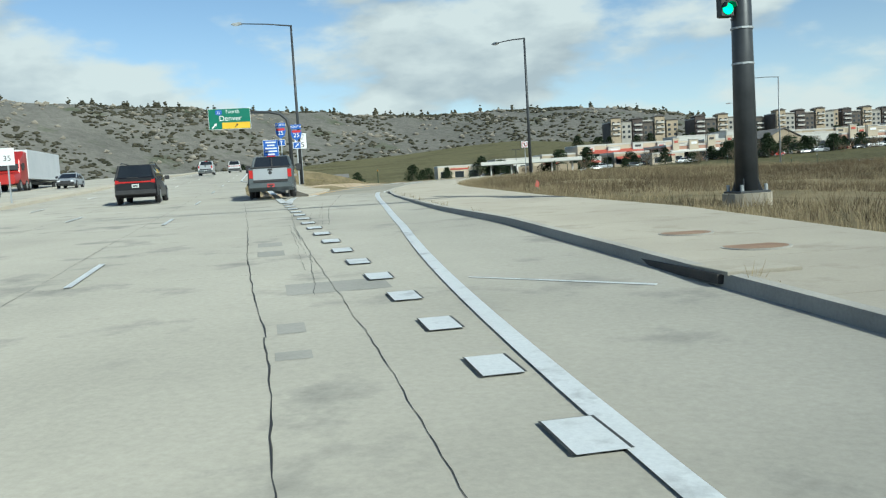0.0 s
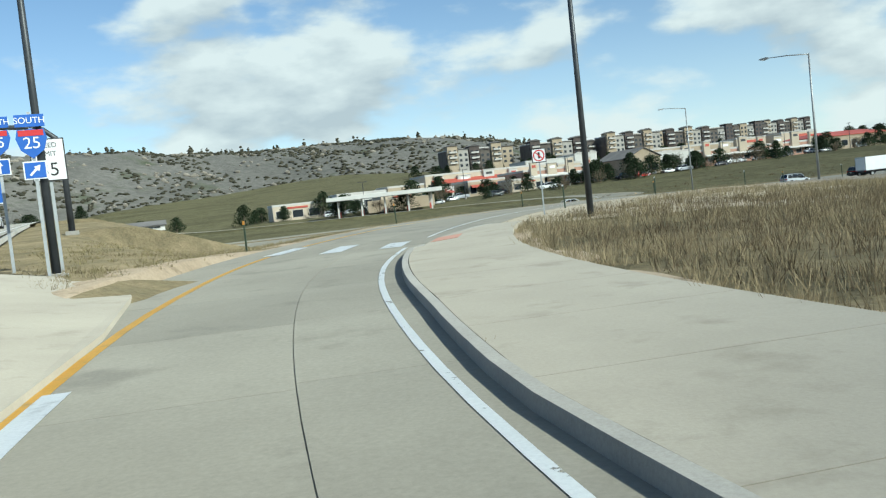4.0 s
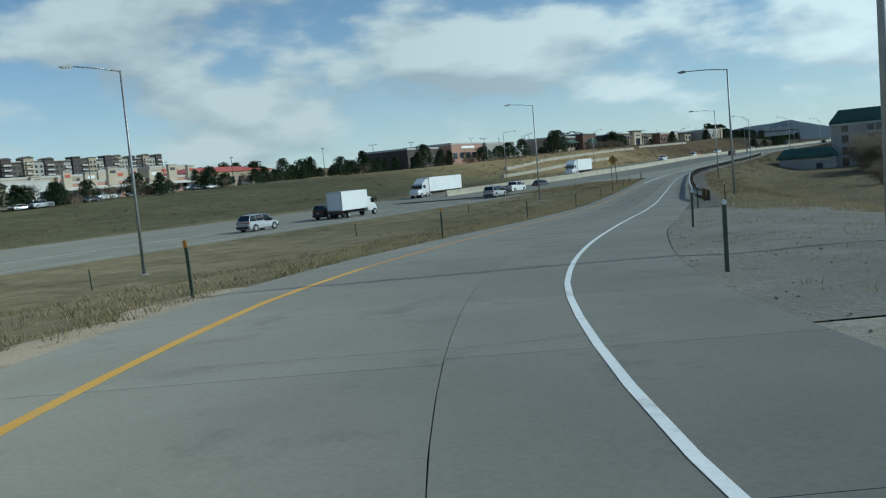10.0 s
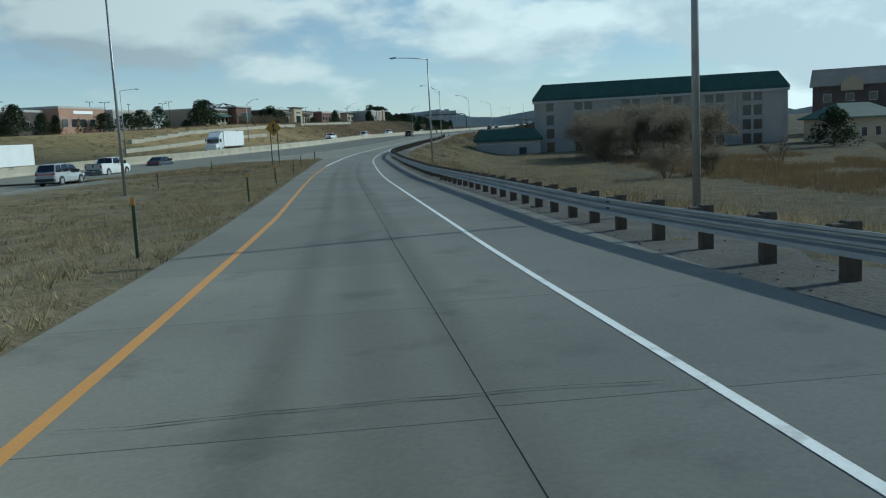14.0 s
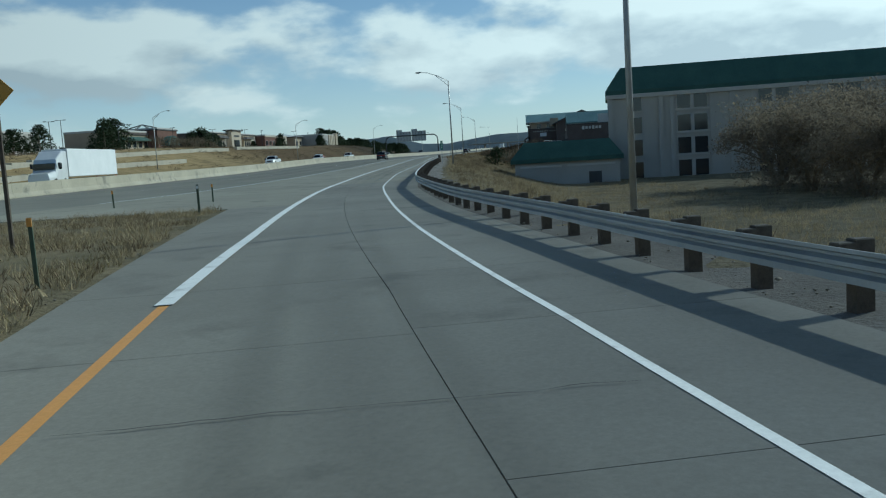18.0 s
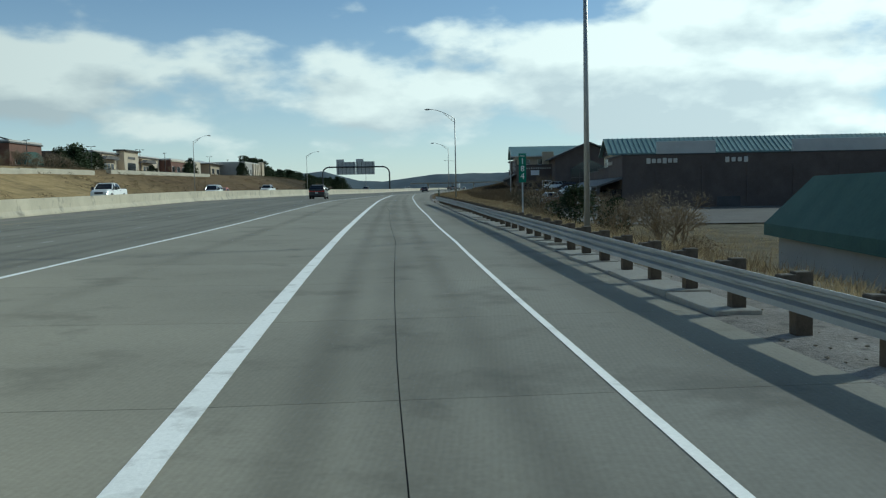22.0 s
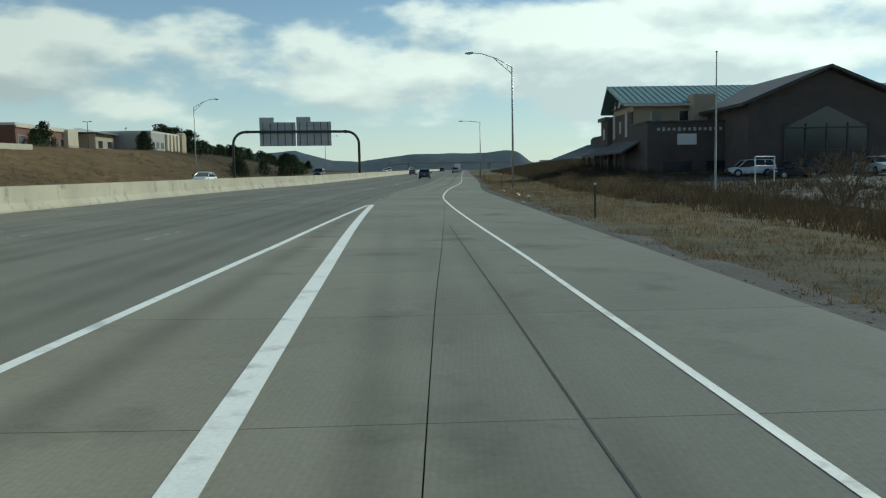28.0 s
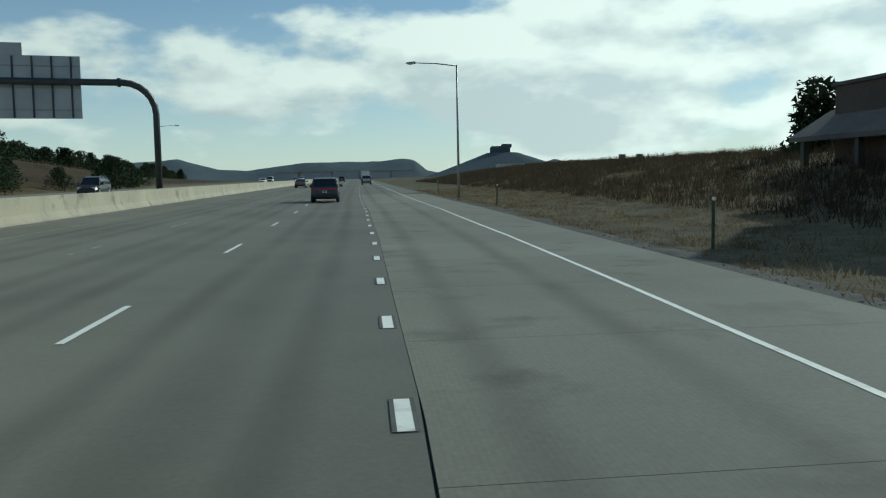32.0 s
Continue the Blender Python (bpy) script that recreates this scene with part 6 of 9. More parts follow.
# fuel station
def fuel_station():
    x0, y0 = -62.0, 282.0
    z = gz(x0, y0)
    ob = thing("fuel_station", (x0, y0, z), math.radians(8), label="white fuel station canopy on slim columns", category="fuel station")
    part("canopy", Geo().box((15, 0, 5.4), (32, 14, 1.1), bevel=0.06), M["stucco_white"], ob, "white canopy")
    for k in range(5):
        for y in (-4.5, 4.5):
            part("column", Geo().box((2 + k * 6.5, y, 2.4), (0.45, 0.45, 4.9), bevel=0.03), M["trim"], ob)
    for k in range(5):
        part("pump", Geo().box((2 + k * 6.5, 0, 0.9), (0.9, 0.6, 1.8), bevel=0.05), M["red_paint"], ob, "red fuel pump")
    part("kiosk", Geo().box((20, 18, 2.0), (20, 9, 4.2), bevel=0.05), M["stucco_tan"], ob, "tan station shop")


fuel_station()
town("warehouse", "long white low building beyond the fuel station", -235, -210, 130, 6.5, M["stucco_white"], "gable", M["roof_grey"], 1.2, 14, 4, cat="building")

# ---- junction things ----
def text_geo(body, size, depth=0.01, align="CENTER"):
    cu = bpy.data.curves.new("letters", "FONT")
    cu.body, cu.size, cu.extrude, cu.align_x, cu.align_y = body, size, depth / 2, align, "CENTER"
    ob = new("letters", cu)
    dg = bpy.context.evaluated_depsgraph_get()
    me = bpy.data.meshes.new_from_object(ob.evaluated_get(dg))
    bpy.data.objects.remove(ob)
    # stand the letters up in the x-z plane, facing -y
    me.transform(Matrix(((1, 0, 0, 0), (0, 0, -1, 0), (0, 1, 0, 0), (0, 0, 0, 1))))
    return me


def letters(body, size, x, z, y, mat, parent, depth=0.01):
    me = text_geo(body, size, depth)
    me.materials.clear()
    me.materials.append(mat)
    ob = part("lettering", me, None, parent)
    ob.location = (x, y, z)
    return ob


def plate(parent, x, z, w, h, mat, y=0.0, name="panel", border=None, t=0.02, label=""):
    if border:
        part(name + "_border", Geo().box((x, y + 0.004, z), (w, t, h), bevel=0.004), border, parent)
        return part(name, Geo().box((x, y - 0.006, z), (w - 0.07, t, h - 0.07), bevel=0.004), mat, parent, label)
    return part(name, Geo().box((x, y, z), (w, t, h), bevel=0.004), mat, parent, label)


def arrow(parent, x, z, size, ang, mat, y):
    c, s = math.cos(ang), math.sin(ang)
    pts = [(-0.08, -0.5), (0.08, -0.5), (0.08, 0.1), (0.24, 0.1), (0.0, 0.5), (-0.24, 0.1), (-0.08, 0.1)]
    pts = [(x + (px * c - pz * s) * size, z + (px * s + pz * c) * size) for px, pz in pts]
    return part("arrow", Geo().prism(pts, "y", y - 0.006, y + 0.004), mat, parent)


def green_sign():
    px, py = -44.8, 96.5
    z0 = gz(px, py)
    ob = thing("overhead_sign", (px, py, z0), MAIN_H, label="green overhead road sign on a dark curved cantilever pole", category="road sign")
    top = 11.0 - z0
    part("pole", Geo().tube([(0, 0, 0), (0, 0, top - 2.0), (-0.25, 0, top - 0.9), (-1.0, 0, top - 0.25), (-2.2, 0, top), (-9.4, 0, top + 0.25)], [0.24, 0.20, 0.19, 0.18, 0.17, 0.11], 10), M["bronze"], ob, smooth=True)
    part("base", Geo().box((0, 0, 0.05), (0.9, 0.9, 0.3), bevel=0.03), M["kerb"], ob)
    cx, cz, w, h = -6.8, 10.4 - z0, 4.8, 2.4
    plate(ob, cx, cz, w, h, M["sign_green"], -0.28, "panel", M["sign_white"], 0.04)
    part("exit_panel", Geo().box((cx + 0.72, -0.325, cz - 0.78), (3.2, 0.02, 0.72), bevel=0.004), M["sign_yellow"], ob, "yellow exit-only strip")
    letters("North", 0.62, cx + 0.4, cz + 0.82, -0.315, M["sign_white"], ob)
    letters("Denver", 0.85, cx + 0.1, cz + 0.05, -0.315, M["sign_white"], ob)
    part("shield", Geo().prism([(cx - 1.2, cz + 0.42), (cx - 0.85, cz + 0.55), (cx - 0.82, cz + 1.0), (cx - 1.2, cz + 1.1), (cx - 1.58, cz + 1.0), (cx - 1.55, cz + 0.55)], "y", -0.325, -0.31), M["sign_blue"], ob, "blue route shield")
    letters("25", 0.42, cx - 1.2, cz + 0.72, -0.33, M["sign_white"], ob)
    arrow(ob, cx - 1.75, cz - 0.75, 0.8, -math.pi / 4, M["sign_white"], -0.315)
    arrow(ob, cx + 0.75, cz - 0.78, 0.6, -math.pi / 4, M["sign_black"], -0.345)


green_sign()


def route_sign(loc, head, arrow_ang, h, label, post=True):
    ob = thing("route_sign", loc, MAIN_H, label=label, category="road sign")
    if post:
        part("post", Geo().box((0, 0.05, h / 2), (0.09, 0.06, h), bevel=0.006), M["galv"], ob)
    plate(ob, 0, h - 0.25, 0.76, 0.34, M["sign_blue"], -0.02, "heading_panel")
    letters(head, 0.24, 0, h - 0.25, -0.036, M["sign_white"], ob)
    z = h - 0.86
    part("shield", Geo().prism([(0, z - 0.44), (0.30, z - 0.2), (0.40, z + 0.12), (0.34, z + 0.38), (0.16, z + 0.35), (0, z + 0.4), (-0.16, z + 0.35), (-0.34, z + 0.38), (-0.40, z + 0.12), (-0.30, z - 0.2)], "y", -0.03, -0.01), M["sign_blue"], ob, "blue route shield")
    part("shield_band", Geo().box((0, -0.036, z + 0.27), (0.64, 0.01, 0.16)), M["sign_red"], ob, "red band")
    letters("25", 0.45, 0, z - 0.02, -0.04, M["sign_white"], ob)
    plate(ob, 0, z - 0.76, 0.6, 0.5, M["sign_blue"], -0.02, "arrow_panel", M["sign_white"])
    arrow(ob, 0, z - 0.76, 0.4, arrow_ang, M["sign_white"], -0.04)
    return ob


lp = (-27.6, 61.0)
street_lamp("street_lamp", (lp[0], lp[1], gz(*lp)), 13.9 - gz(*lp), 3.6, MAIN_H + math.pi, M["bronze"], r=0.13, label="dark bronze street lamp in the gore island")
route_sign((-27.65, 60.7, gz(-27.65, 60.7)), "SOUTH", -math.pi / 4, 4.6, "blue and red route 25 sign on a post in the island")
route_sign((-30.1, 63.2, gz(-30.1, 63.2)), "NORTH", 0.0, 4.9, "blue and red route 25 sign pointing straight on")
ob = thing("info_sign", (-32.1, 65.4, gz(-32.1, 65.4)), MAIN_H, label="blue information sign with white lines on a post", category="road sign")
part("post", Geo().box((0, 0.05, 1.3), (0.08, 0.06, 2.6)), M["galv"], ob)
plate(ob, 0, 2.9, 1.25, 1.4, M["sign_blue"], -0.02, "panel", M["sign_white"])
for k, w_ in enumerate((0.8, 0.6, 0.9, 0.95, 0.55)):
    part("text_bar", Geo().box((0, -0.04, 3.4 - k * 0.24), (w_, 0.012, 0.11)), M["sign_white"], ob, "unreadable text as a white bar")
ob = thing("speed_sign", (-27.95, 62.05, gz(-27.95, 62.05)), MAIN_H, label="white speed limit sign behind the route sign", category="road sign")
zc = 5.4 - gz(-27.95, 62.05)
part("post", Geo().box((0, 0.05, zc / 2), (0.09, 0.06, zc)), M["galv"], ob)
plate(ob, 0, zc, 0.95, 1.25, M["sign_white"], -0.02, "panel", M["sign_black"])
letters("SPEED", 0.2, 0, zc + 0.42, -0.04, M["sign_black"], ob)
letters("LIMIT", 0.2, 0, zc + 0.17, -0.04, M["sign_black"], ob)
letters("35", 0.55, 0, zc - 0.3, -0.04, M["sign_black"], ob)
ob = thing("speed_sign", main_at(52, 13.6), MAIN_H, label="white speed limit sign on a post at the median", category="road sign")
part("post", Geo().box((0, 0.05, 1.2), (0.08, 0.06, 2.4)), M["galv"], ob)
plate(ob, 0, 2.7, 0.76, 0.95, M["sign_white"], -0.02)
letters("35", 0.42, 0, 2.6, -0.035, M["sign_black"], ob)
# gore island with its kerb
def ramp_height(x, y):
    return float(AXZ[np.argmin((AXX - x) ** 2 + (AXY - y) ** 2)])


isl = tagged(new("gore_island"), "pale concrete island with a kerb between road and ramp", "traffic island", kind="structure")
pts = [main_at(50.0, -1.45), main_at(48.6, -2.4), main_at(54, -3.6), main_at(60, -4.4), main_at(66, -4.6), main_at(67, -0.6), main_at(58, -0.6)]
RAMP_SIDE = (1, 2, 3, 4)
tops = [ramp_height(p[0], p[1]) + 0.10 if k in RAMP_SIDE else float(p[2]) + 0.12 for k, p in enumerate(pts)]
vs = [(p[0], p[1], q) for p, q in zip(pts, tops)] + [(p[0], p[1], q - 0.5) for p, q in zip(pts, tops)]
n = len(pts)
part("apron", Geo().add(vs, [tuple(range(n))] + [(k, (k + 1) % n, n + (k + 1) % n, n + k) for k in range(n)]), M["walk"], isl)
solid("kerb", 50.2, 150, [(lambda a: np.interp(a, [50, 58, 72, 150], [-1.25, -0.4, 0.2, 0.9]), -0.1), (lambda a: np.interp(a, [50, 58, 72, 150], [-1.27, -0.43, 0.17, 0.87]), 0.17), (lambda a: np.interp(a, [50, 58, 72, 150], [-1.45, -0.6, 0.0, 0.7]), 0.175), (lambda a: np.interp(a, [50, 58, 72, 150], [-1.46, -0.62, -0.02, 0.68]), -0.1)], M["kerb"], isl, 3, main_at)


def signal_pole():
    x, y = 1.6, 24.2
    z = gz(x, y)
    ob = thing("traffic_signal", (x, y, z), MAIN_H, label="massive dark traffic signal pole with a green light lit", category="traffic light")
    part("foundation", Geo().tube([(0, 0, -0.5), (0, 0, 0.30)], 0.62, 18), M["walk"], ob, "round concrete foundation")
    part("pole", Geo().tube([(0, 0, 0.34), (0, 0, 4.0), (0, 0, 8.5)], [0.30, 0.265, 0.22], 12), M["bronze"], ob, smooth=True)
    part("base_plate", Geo().box((0, 0, 0.33), (0.85, 0.85, 0.06), bevel=0.01), M["bronze"], ob)
    for sx in (-1, 1):
        for sy in (-1, 1):
            part("anchor_bolt", Geo().tube([(sx * 0.34, sy * 0.34, 0.34), (sx * 0.34, sy * 0.34, 0.52)], 0.045, 8), M["galv"], ob)
            part("gusset", Geo().prism([(0.20, 0.36), (0.40, 0.36), (0.26, 0.75), (0.20, 0.75)], "y", -0.015, 0.015), M["bronze"], ob).rotation_euler = (0, 0, math.atan2(sy, sx))
    for h in (3.6, 4.5):
        part("band", Geo().tube([(0, 0, h), (0, 0, h + 0.05)], 0.285, 12), M["galv"], ob)
    part("mast_arm", Geo().tube([(0, 0, 7.4), (-5, 0, 7.8), (-13, 0, 8.1)], [0.16, 0.13, 0.08], 10), M["bronze"], ob, smooth=True)
    hd = part("signal_head", Geo().box((-0.48, -0.05, 5.35), (0.34, 0.26, 1.1), bevel=0.03), M["sign_black"], ob, "black signal housing")
    for k, (mt, lb) in enumerate((("off", "dark red lens"), ("off", "dark amber lens"), ("on", "lit green lens"))):
        zc = 5.70 - 0.35 * k
        mat = M["green_light"] if mt == "on" else M["dark_lens"]
        part("lens", Geo().tube([(-0.48, -0.18, zc), (-0.48, -0.20, zc)], 0.14, 14), mat, hd, lb)
        part("visor", Geo().prism([(-0.64, zc + 0.02), (-0.60, zc + 0.15), (-0.48, zc + 0.18), (-0.36, zc + 0.15), (-0.32, zc + 0.02), (-0.345, zc + 0.02), (-0.38, zc + 0.13), (-0.48, zc + 0.155), (-0.58, zc + 0.13), (-0.615, zc + 0.02)], "y", -0.40, -0.18), M["sign_black"], hd)
    part("bracket", Geo().tube([(-0.3, 0, 4.75), (-0.1, 0, 4.75)], 0.03, 6).tube([(-0.3, 0, 5.95), (-0.1, 0, 5.95)], 0.03, 6), M["bronze"], ob)


M["green_light"] = glow("lit_green_lens", (0.02, 0.75, 0.28), 2.5)
M["dark_lens"] = surf("unlit_lens", (0.05, 0.025, 0.02), (0.07, 0.035, 0.025), 4, 0.25)
signal_pole()
M["rust"] = surf("rusty_iron", (0.22, 0.14, 0.09), (0.32, 0.21, 0.14), 1.5, 0.85, 0.2, fine=25, grain=0.3)
M["brick_plate"] = surf("red_tactile_plate", (0.40, 0.21, 0.16), (0.47, 0.26, 0.20), 1.0, 0.85, fine=20, grain=0.15)
for s, d, r in ((14.3, -6.6, 0.42), (12.0, -6.7, 0.46)):
    x, y, z = map(float, at(s, d, 0.15))
    ob = thing("manhole_cover", (x, y, z), 0.3, label="round rusty manhole cover in the sidewalk", category="manhole cover")
    part("cover", Geo().tube([(0, 0, -0.03), (0, 0, 0.006)], r, 24), M["rust"], ob)
    part("ring", Geo().tube([(0, 0, -0.03), (0, 0, 0.003)], r + 0.05, 24), M["kerb"], ob)
x, y, z = map(float, at(10.6, KERB_LINE(10.6)))
ob = thing("storm_inlet", (x, y, z), heading(10.6), label="storm drain inlet slot in the kerb", category="storm drain")
part("lid", Geo().box((0.5, 0.7, 0.13), (0.95, 3.3, 0.05), bevel=0.01), M["walk"], ob)
# the slot is not cut; a dark block paints the shade inside it
part("throat", Geo().box((0.04, 0.7, 0.055), (0.14, 3.0, 0.12)), M["seal"], ob, "inlet throat as a solid block, its shade painted dark")
stop = [main_at(a_, w_, 0.0) for a_, w_ in ((11.98, -2.72), (11.84, -2.76), (10.02, -4.66), (10.12, -4.72))]
sheet("stop_line", [(p_[0], p_[1], float(p_[2]) - 0.012) for p_ in stop], [(0, 1, 2, 3)], M["white"], main_road)


def crack(a0, w0, a1, w1, width, seed, jag=0.016, mat="seal", step=0.25):
    """An irregular sealed crack in the main road."""
    r_ = random.Random(seed)
    n_ = max(3, int(math.hypot(a1 - a0, w1 - w0) / step))
    vs_, off_ = [], 0.0
    for i_ in range(n_ + 1):
        f_ = i_ / n_
        off_ = off_ * 0.8 + r_.uniform(-jag, jag)
        wd_ = width * r_.uniform(0.1, 0.45) / 2
        for sg_ in (-1, 1):
            p_ = main_at(a0 + (a1 - a0) * f_ + (wd_ * sg_ if abs(a1 - a0) < abs(w1 - w0) else 0), w0 + (w1 - w0) * f_ + off_ + (wd_ * sg_ if abs(a1 - a0) >= abs(w1 - w0) else 0), -0.0145)
            vs_.append((float(p_[0]), float(p_[1]), float(p_[2])))
    sheet("crack", vs_, [(2 * i_, 2 * i_ + 1, 2 * i_ + 3, 2 * i_ + 2) for i_ in range(n_)], M[mat], main_road)


M["patch"] = surf("grey_road_patch", (0.22, 0.215, 0.195), (0.28, 0.27, 0.245), 0.8, 0.85, fine=20, grain=0.2, bump=0.2, bdist=0.005)
for c_ in ((-4, 0.0, 9, 0.1, 0.045), (9, 0.1, 16, 0.38, 0.05), (16, 0.38, 24, 0.48, 0.05), (24, 0.48, 39, 0.85, 0.035), (-4, -0.92, 9, -0.92, 0.03), (9, -0.92, 14, -0.82, 0.025), (14, -0.82, 23, -0.67, 0.03), (14, -0.55, 24, -0.62, 0.016), (15, -0.72, 22, -0.58, 0.014), (11.5, -0.55, 17, -0.8, 0.025), (19, -0.72, 40, -0.88, 0.03), (23, -1.62, 31, -2.2, 0.045), (31, -2.2, 42, -3.6, 0.04), (23, -1.45, 34, -2.15, 0.018), (23, -1.3, 36, -2.3, 0.014), (24, -1.15, 33, -1.8, 0.014), (-4, 3.55, 60, 3.62, 0.025), (60, 3.6, 160, 3.6, 0.03), (14.0, 0.1, 13.8, 9.0, 0.02), (26.0, -5.0, 26.4, 9.0, 0.016), (-2, 7.2, 120, 7.3, 0.03), (20.5, 0.2, 20.2, -5.2, 0.014), (33.5, -3.0, 33.0, 9, 0.015)):
    crack(*c_[:4], c_[4], int(c_[0] * 7 + c_[1] * 31), step=0.25 if abs(c_[2] - c_[0]) < 50 else 1.0)
for a_, w_, l_, q_ in ((9.1, -0.18, 0.55, 0.30), (7.9, -0.16, 0.35, 0.34), (16.4, -0.05, 0.9, 0.5), (18.2, -0.05, 0.8, 0.5), (11.6, -0.9, 1.0, 1.4)):
    ribbon("patch", a_, a_ + l_, w_ + q_ / 2, w_ - q_ / 2, -0.0165, M["patch"], main_road, 0.5, main_at)
# crossing
for d0, d1, s0_, s1_ in ((2.45, 3.08, 69.8, 73.0), (0.0, 0.72, 68.2, 71.2), (-2.0, -1.3, 67.7, 70.1)):
    ribbon("crossing_bar", s0_, s1_, d1, d0, 0.009, M["worn_white"] if d0 < -1 else M["white"], ramp_road, 0.6)
tact = tagged(new("tactile_plate"), "faded red ribbed tactile plate set into the kerb ramp", "tactile paving")


def ramp_slab(s0, s1, d0, d1, lift, thick):
    """A flat piece lying on the slope of the kerb ramp."""
    vs_ = []
    for up_ in (lift - thick, lift):
        for s_, d_ in ((s0, d0), (s1, d0), (s1, d1), (s0, d1)):
            x_, y_, z_ = at(s_, d_, 0.02 + 0.09 * (-2.82 - d_) / 1.2 + up_)
            vs_.append((float(x_), float(y_), float(z_)))
    return Geo().add(vs_, [(3, 2, 1, 0), (4, 5, 6, 7), (0, 1, 5, 4), (1, 2, 6, 5), (2, 3, 7, 6), (3, 0, 4, 7)])


part("plate", ramp_slab(68.0, 69.9, -2.9, -3.75, 0.012, 0.03), M["brick_plate"], tact)
for k in range(9):
    part("rib", ramp_slab(68.04, 69.86, -2.95 - k * 0.09, -2.98 - k * 0.09, 0.018, 0.008), M["brick_plate"], tact)
x, y = -13.1, 75.6
ob = thing("no_pedestrian_sign", (x, y, gz(x, y)), math.radians(2), label="white no-pedestrians sign with a red ring on a steel post", category="road sign")
part("post", Geo().box((0, 0.04, 1.3), (0.06, 0.05, 2.7)), M["galv"], ob)
plate(ob, 0, 2.65, 0.62, 0.62, M["sign_white"], -0.01, "panel", M["sign_black"])
g = Geo()
for k in range(24):
    a1, a2 = k * math.pi / 12, (k + 1) * math.pi / 12
    g.add([(r_ * math.cos(a_), -0.03, 2.65 + r_ * math.sin(a_)) for a_ in (a1, a2) for r_ in (0.20, 0.25)], [(0, 1, 3, 2)])
g.add([(-0.16, -0.031, 2.84), (-0.19, -0.031, 2.81), (0.16, -0.031, 2.46), (0.19, -0.031, 2.49)], [(0, 1, 2, 3)])
part("ring", g, M["sign_red"], ob, "red ring and bar")
part("symbol", Geo().box((0, -0.026, 2.66), (0.09, 0.008, 0.26), bevel=0.003), M["sign_black"], ob, "plain black symbol")


# ---- delineator posts ----
def delineator(kind):
    ob = thing("delineator_post", (0, 0, -50), label="slim steel delineator post with a reflector", category="delineator post", group="delineator posts along the road")
    part("post", Geo().prism([(-0.035, 0.0), (0.035, 0.0), (0.035, 0.04), (0.02, 0.04), (0.02, 0.015), (-0.02, 0.015), (-0.02, 0.04), (-0.035, 0.04)], "z", -0.3, 1.25), M["post_green"], ob)
    if kind == "amber":
        part("reflector", Geo().box((0, -0.012, 1.17), (0.085, 0.02, 0.15), bevel=0.006), M["orange_tip"], ob, "amber reflector")
    else:
        part("reflector", Geo().tube([(0, -0.03, 1.22), (0, 0.0, 1.22)], 0.045, 12), M["white_plastic"], ob, "round white reflector")
    return ob


proto = {k: delineator(k) for k in ("amber", "white")}
placed = []
for kind, s, d in [("white", 89, -4.9), ("white", 107, -4.8), ("white", 123.7, -4.3), ("white", 138.5, -5.0), ("white", 161, -5.46), ("white", 170.4, -7.25), ("white", 410, -5.0), ("white", 436, -5.9), ("white", 460, -6.4), ("white", 489, -6.9), ("white", 540, -8.0), ("white", 572, -8.6), ("white", 604, -9.2), ("white", 640, -9.2),
                   ("amber", 74, 5.4), ("amber", 90, 5.5), ("amber", 108, 6.6), ("amber", 126, 6.3), ("amber", 144, 4.9), ("amber", 163.5, 4.88), ("amber", 185.3, 4.52), ("amber", 203.5, 4.03), ("amber", 223, 4.3), ("amber", 240.9, 4.31), ("amber", 256.4, 4.75), ("amber", 285.3, 6.4), ("amber", 284.5, 11.0), ("amber", 232, 13.5), ("amber", 258, 14.0), ("amber", 120, 33.0), ("amber", 150, 27.0), ("amber", 180, 23.0), ("amber", 205, 19.0)]:
    x, y, _ = at(s, d)
    x, y = float(x), float(y)
    m = pose(x, y, gz(x, y), 1.5, -1.5 + 3 * ((s * 7) % 10) / 10, math.degrees(heading(s)))
    if kind in placed:
        copy_thing(proto[kind], m)
    else:
        proto[kind].matrix_basis = m
        placed.append(kind)


# ---- signs on the highway ----
def merge_sign():
    x, y = 110.1, 204.9
    ob = thing("merge_sign", (x, y, gz(x, y)), math.radians(-58), label="weathered amber merge sign on two timber posts", category="road sign")
    h = 3.3 - gz(x, y)
    part("panel", Geo().prism([(0, h - 0.87), (0.87, h), (0, h + 0.87), (-0.87, h)], "y", -0.03, 0.0), M["sign_amber"], ob)
    for sx in (-0.38, 0.38):
        part("post", Geo().box((sx, 0.06, h / 2), (0.09, 0.09, h + 0.9), bevel=0.008), M["timber"], ob)
    part("symbol", Geo().prism([(-0.06, h - 0.5), (0.06, h - 0.5), (0.06, h - 0.25), (0.28, h - 0.45), (0.34, h - 0.37), (0.06, h - 0.05), (0.06, h + 0.2), (0.18, h + 0.2), (0, h + 0.55), (-0.18, h + 0.2), (-0.06, h + 0.2)], "y", -0.04, -0.03), M["sign_black"], ob, "black merging arrow")


merge_sign()
x, y = 202.4, 238.5
ob = thing("mile_marker", (x, y, gz(x, y)), math.radians(-66), label="tall green mile marker with white numbers on a post", category="road sign")
h = 3.05 - gz(x, y)
part("post", Geo().box((0, 0.03, h / 2 - 0.1), (0.06, 0.04, h), bevel=0.004), M["galv"], ob)
plate(ob, 0, h - 0.6, 0.31, 1.2, M["sign_green"], -0.01)
letters("MILE", 0.11, 0, h - 0.10, -0.024, M["sign_white"], ob)
for k, ch in enumerate("184"):
    letters(ch, 0.34, 0, h - 0.33 - 0.31 * k, -0.024, M["sign_white"], ob)


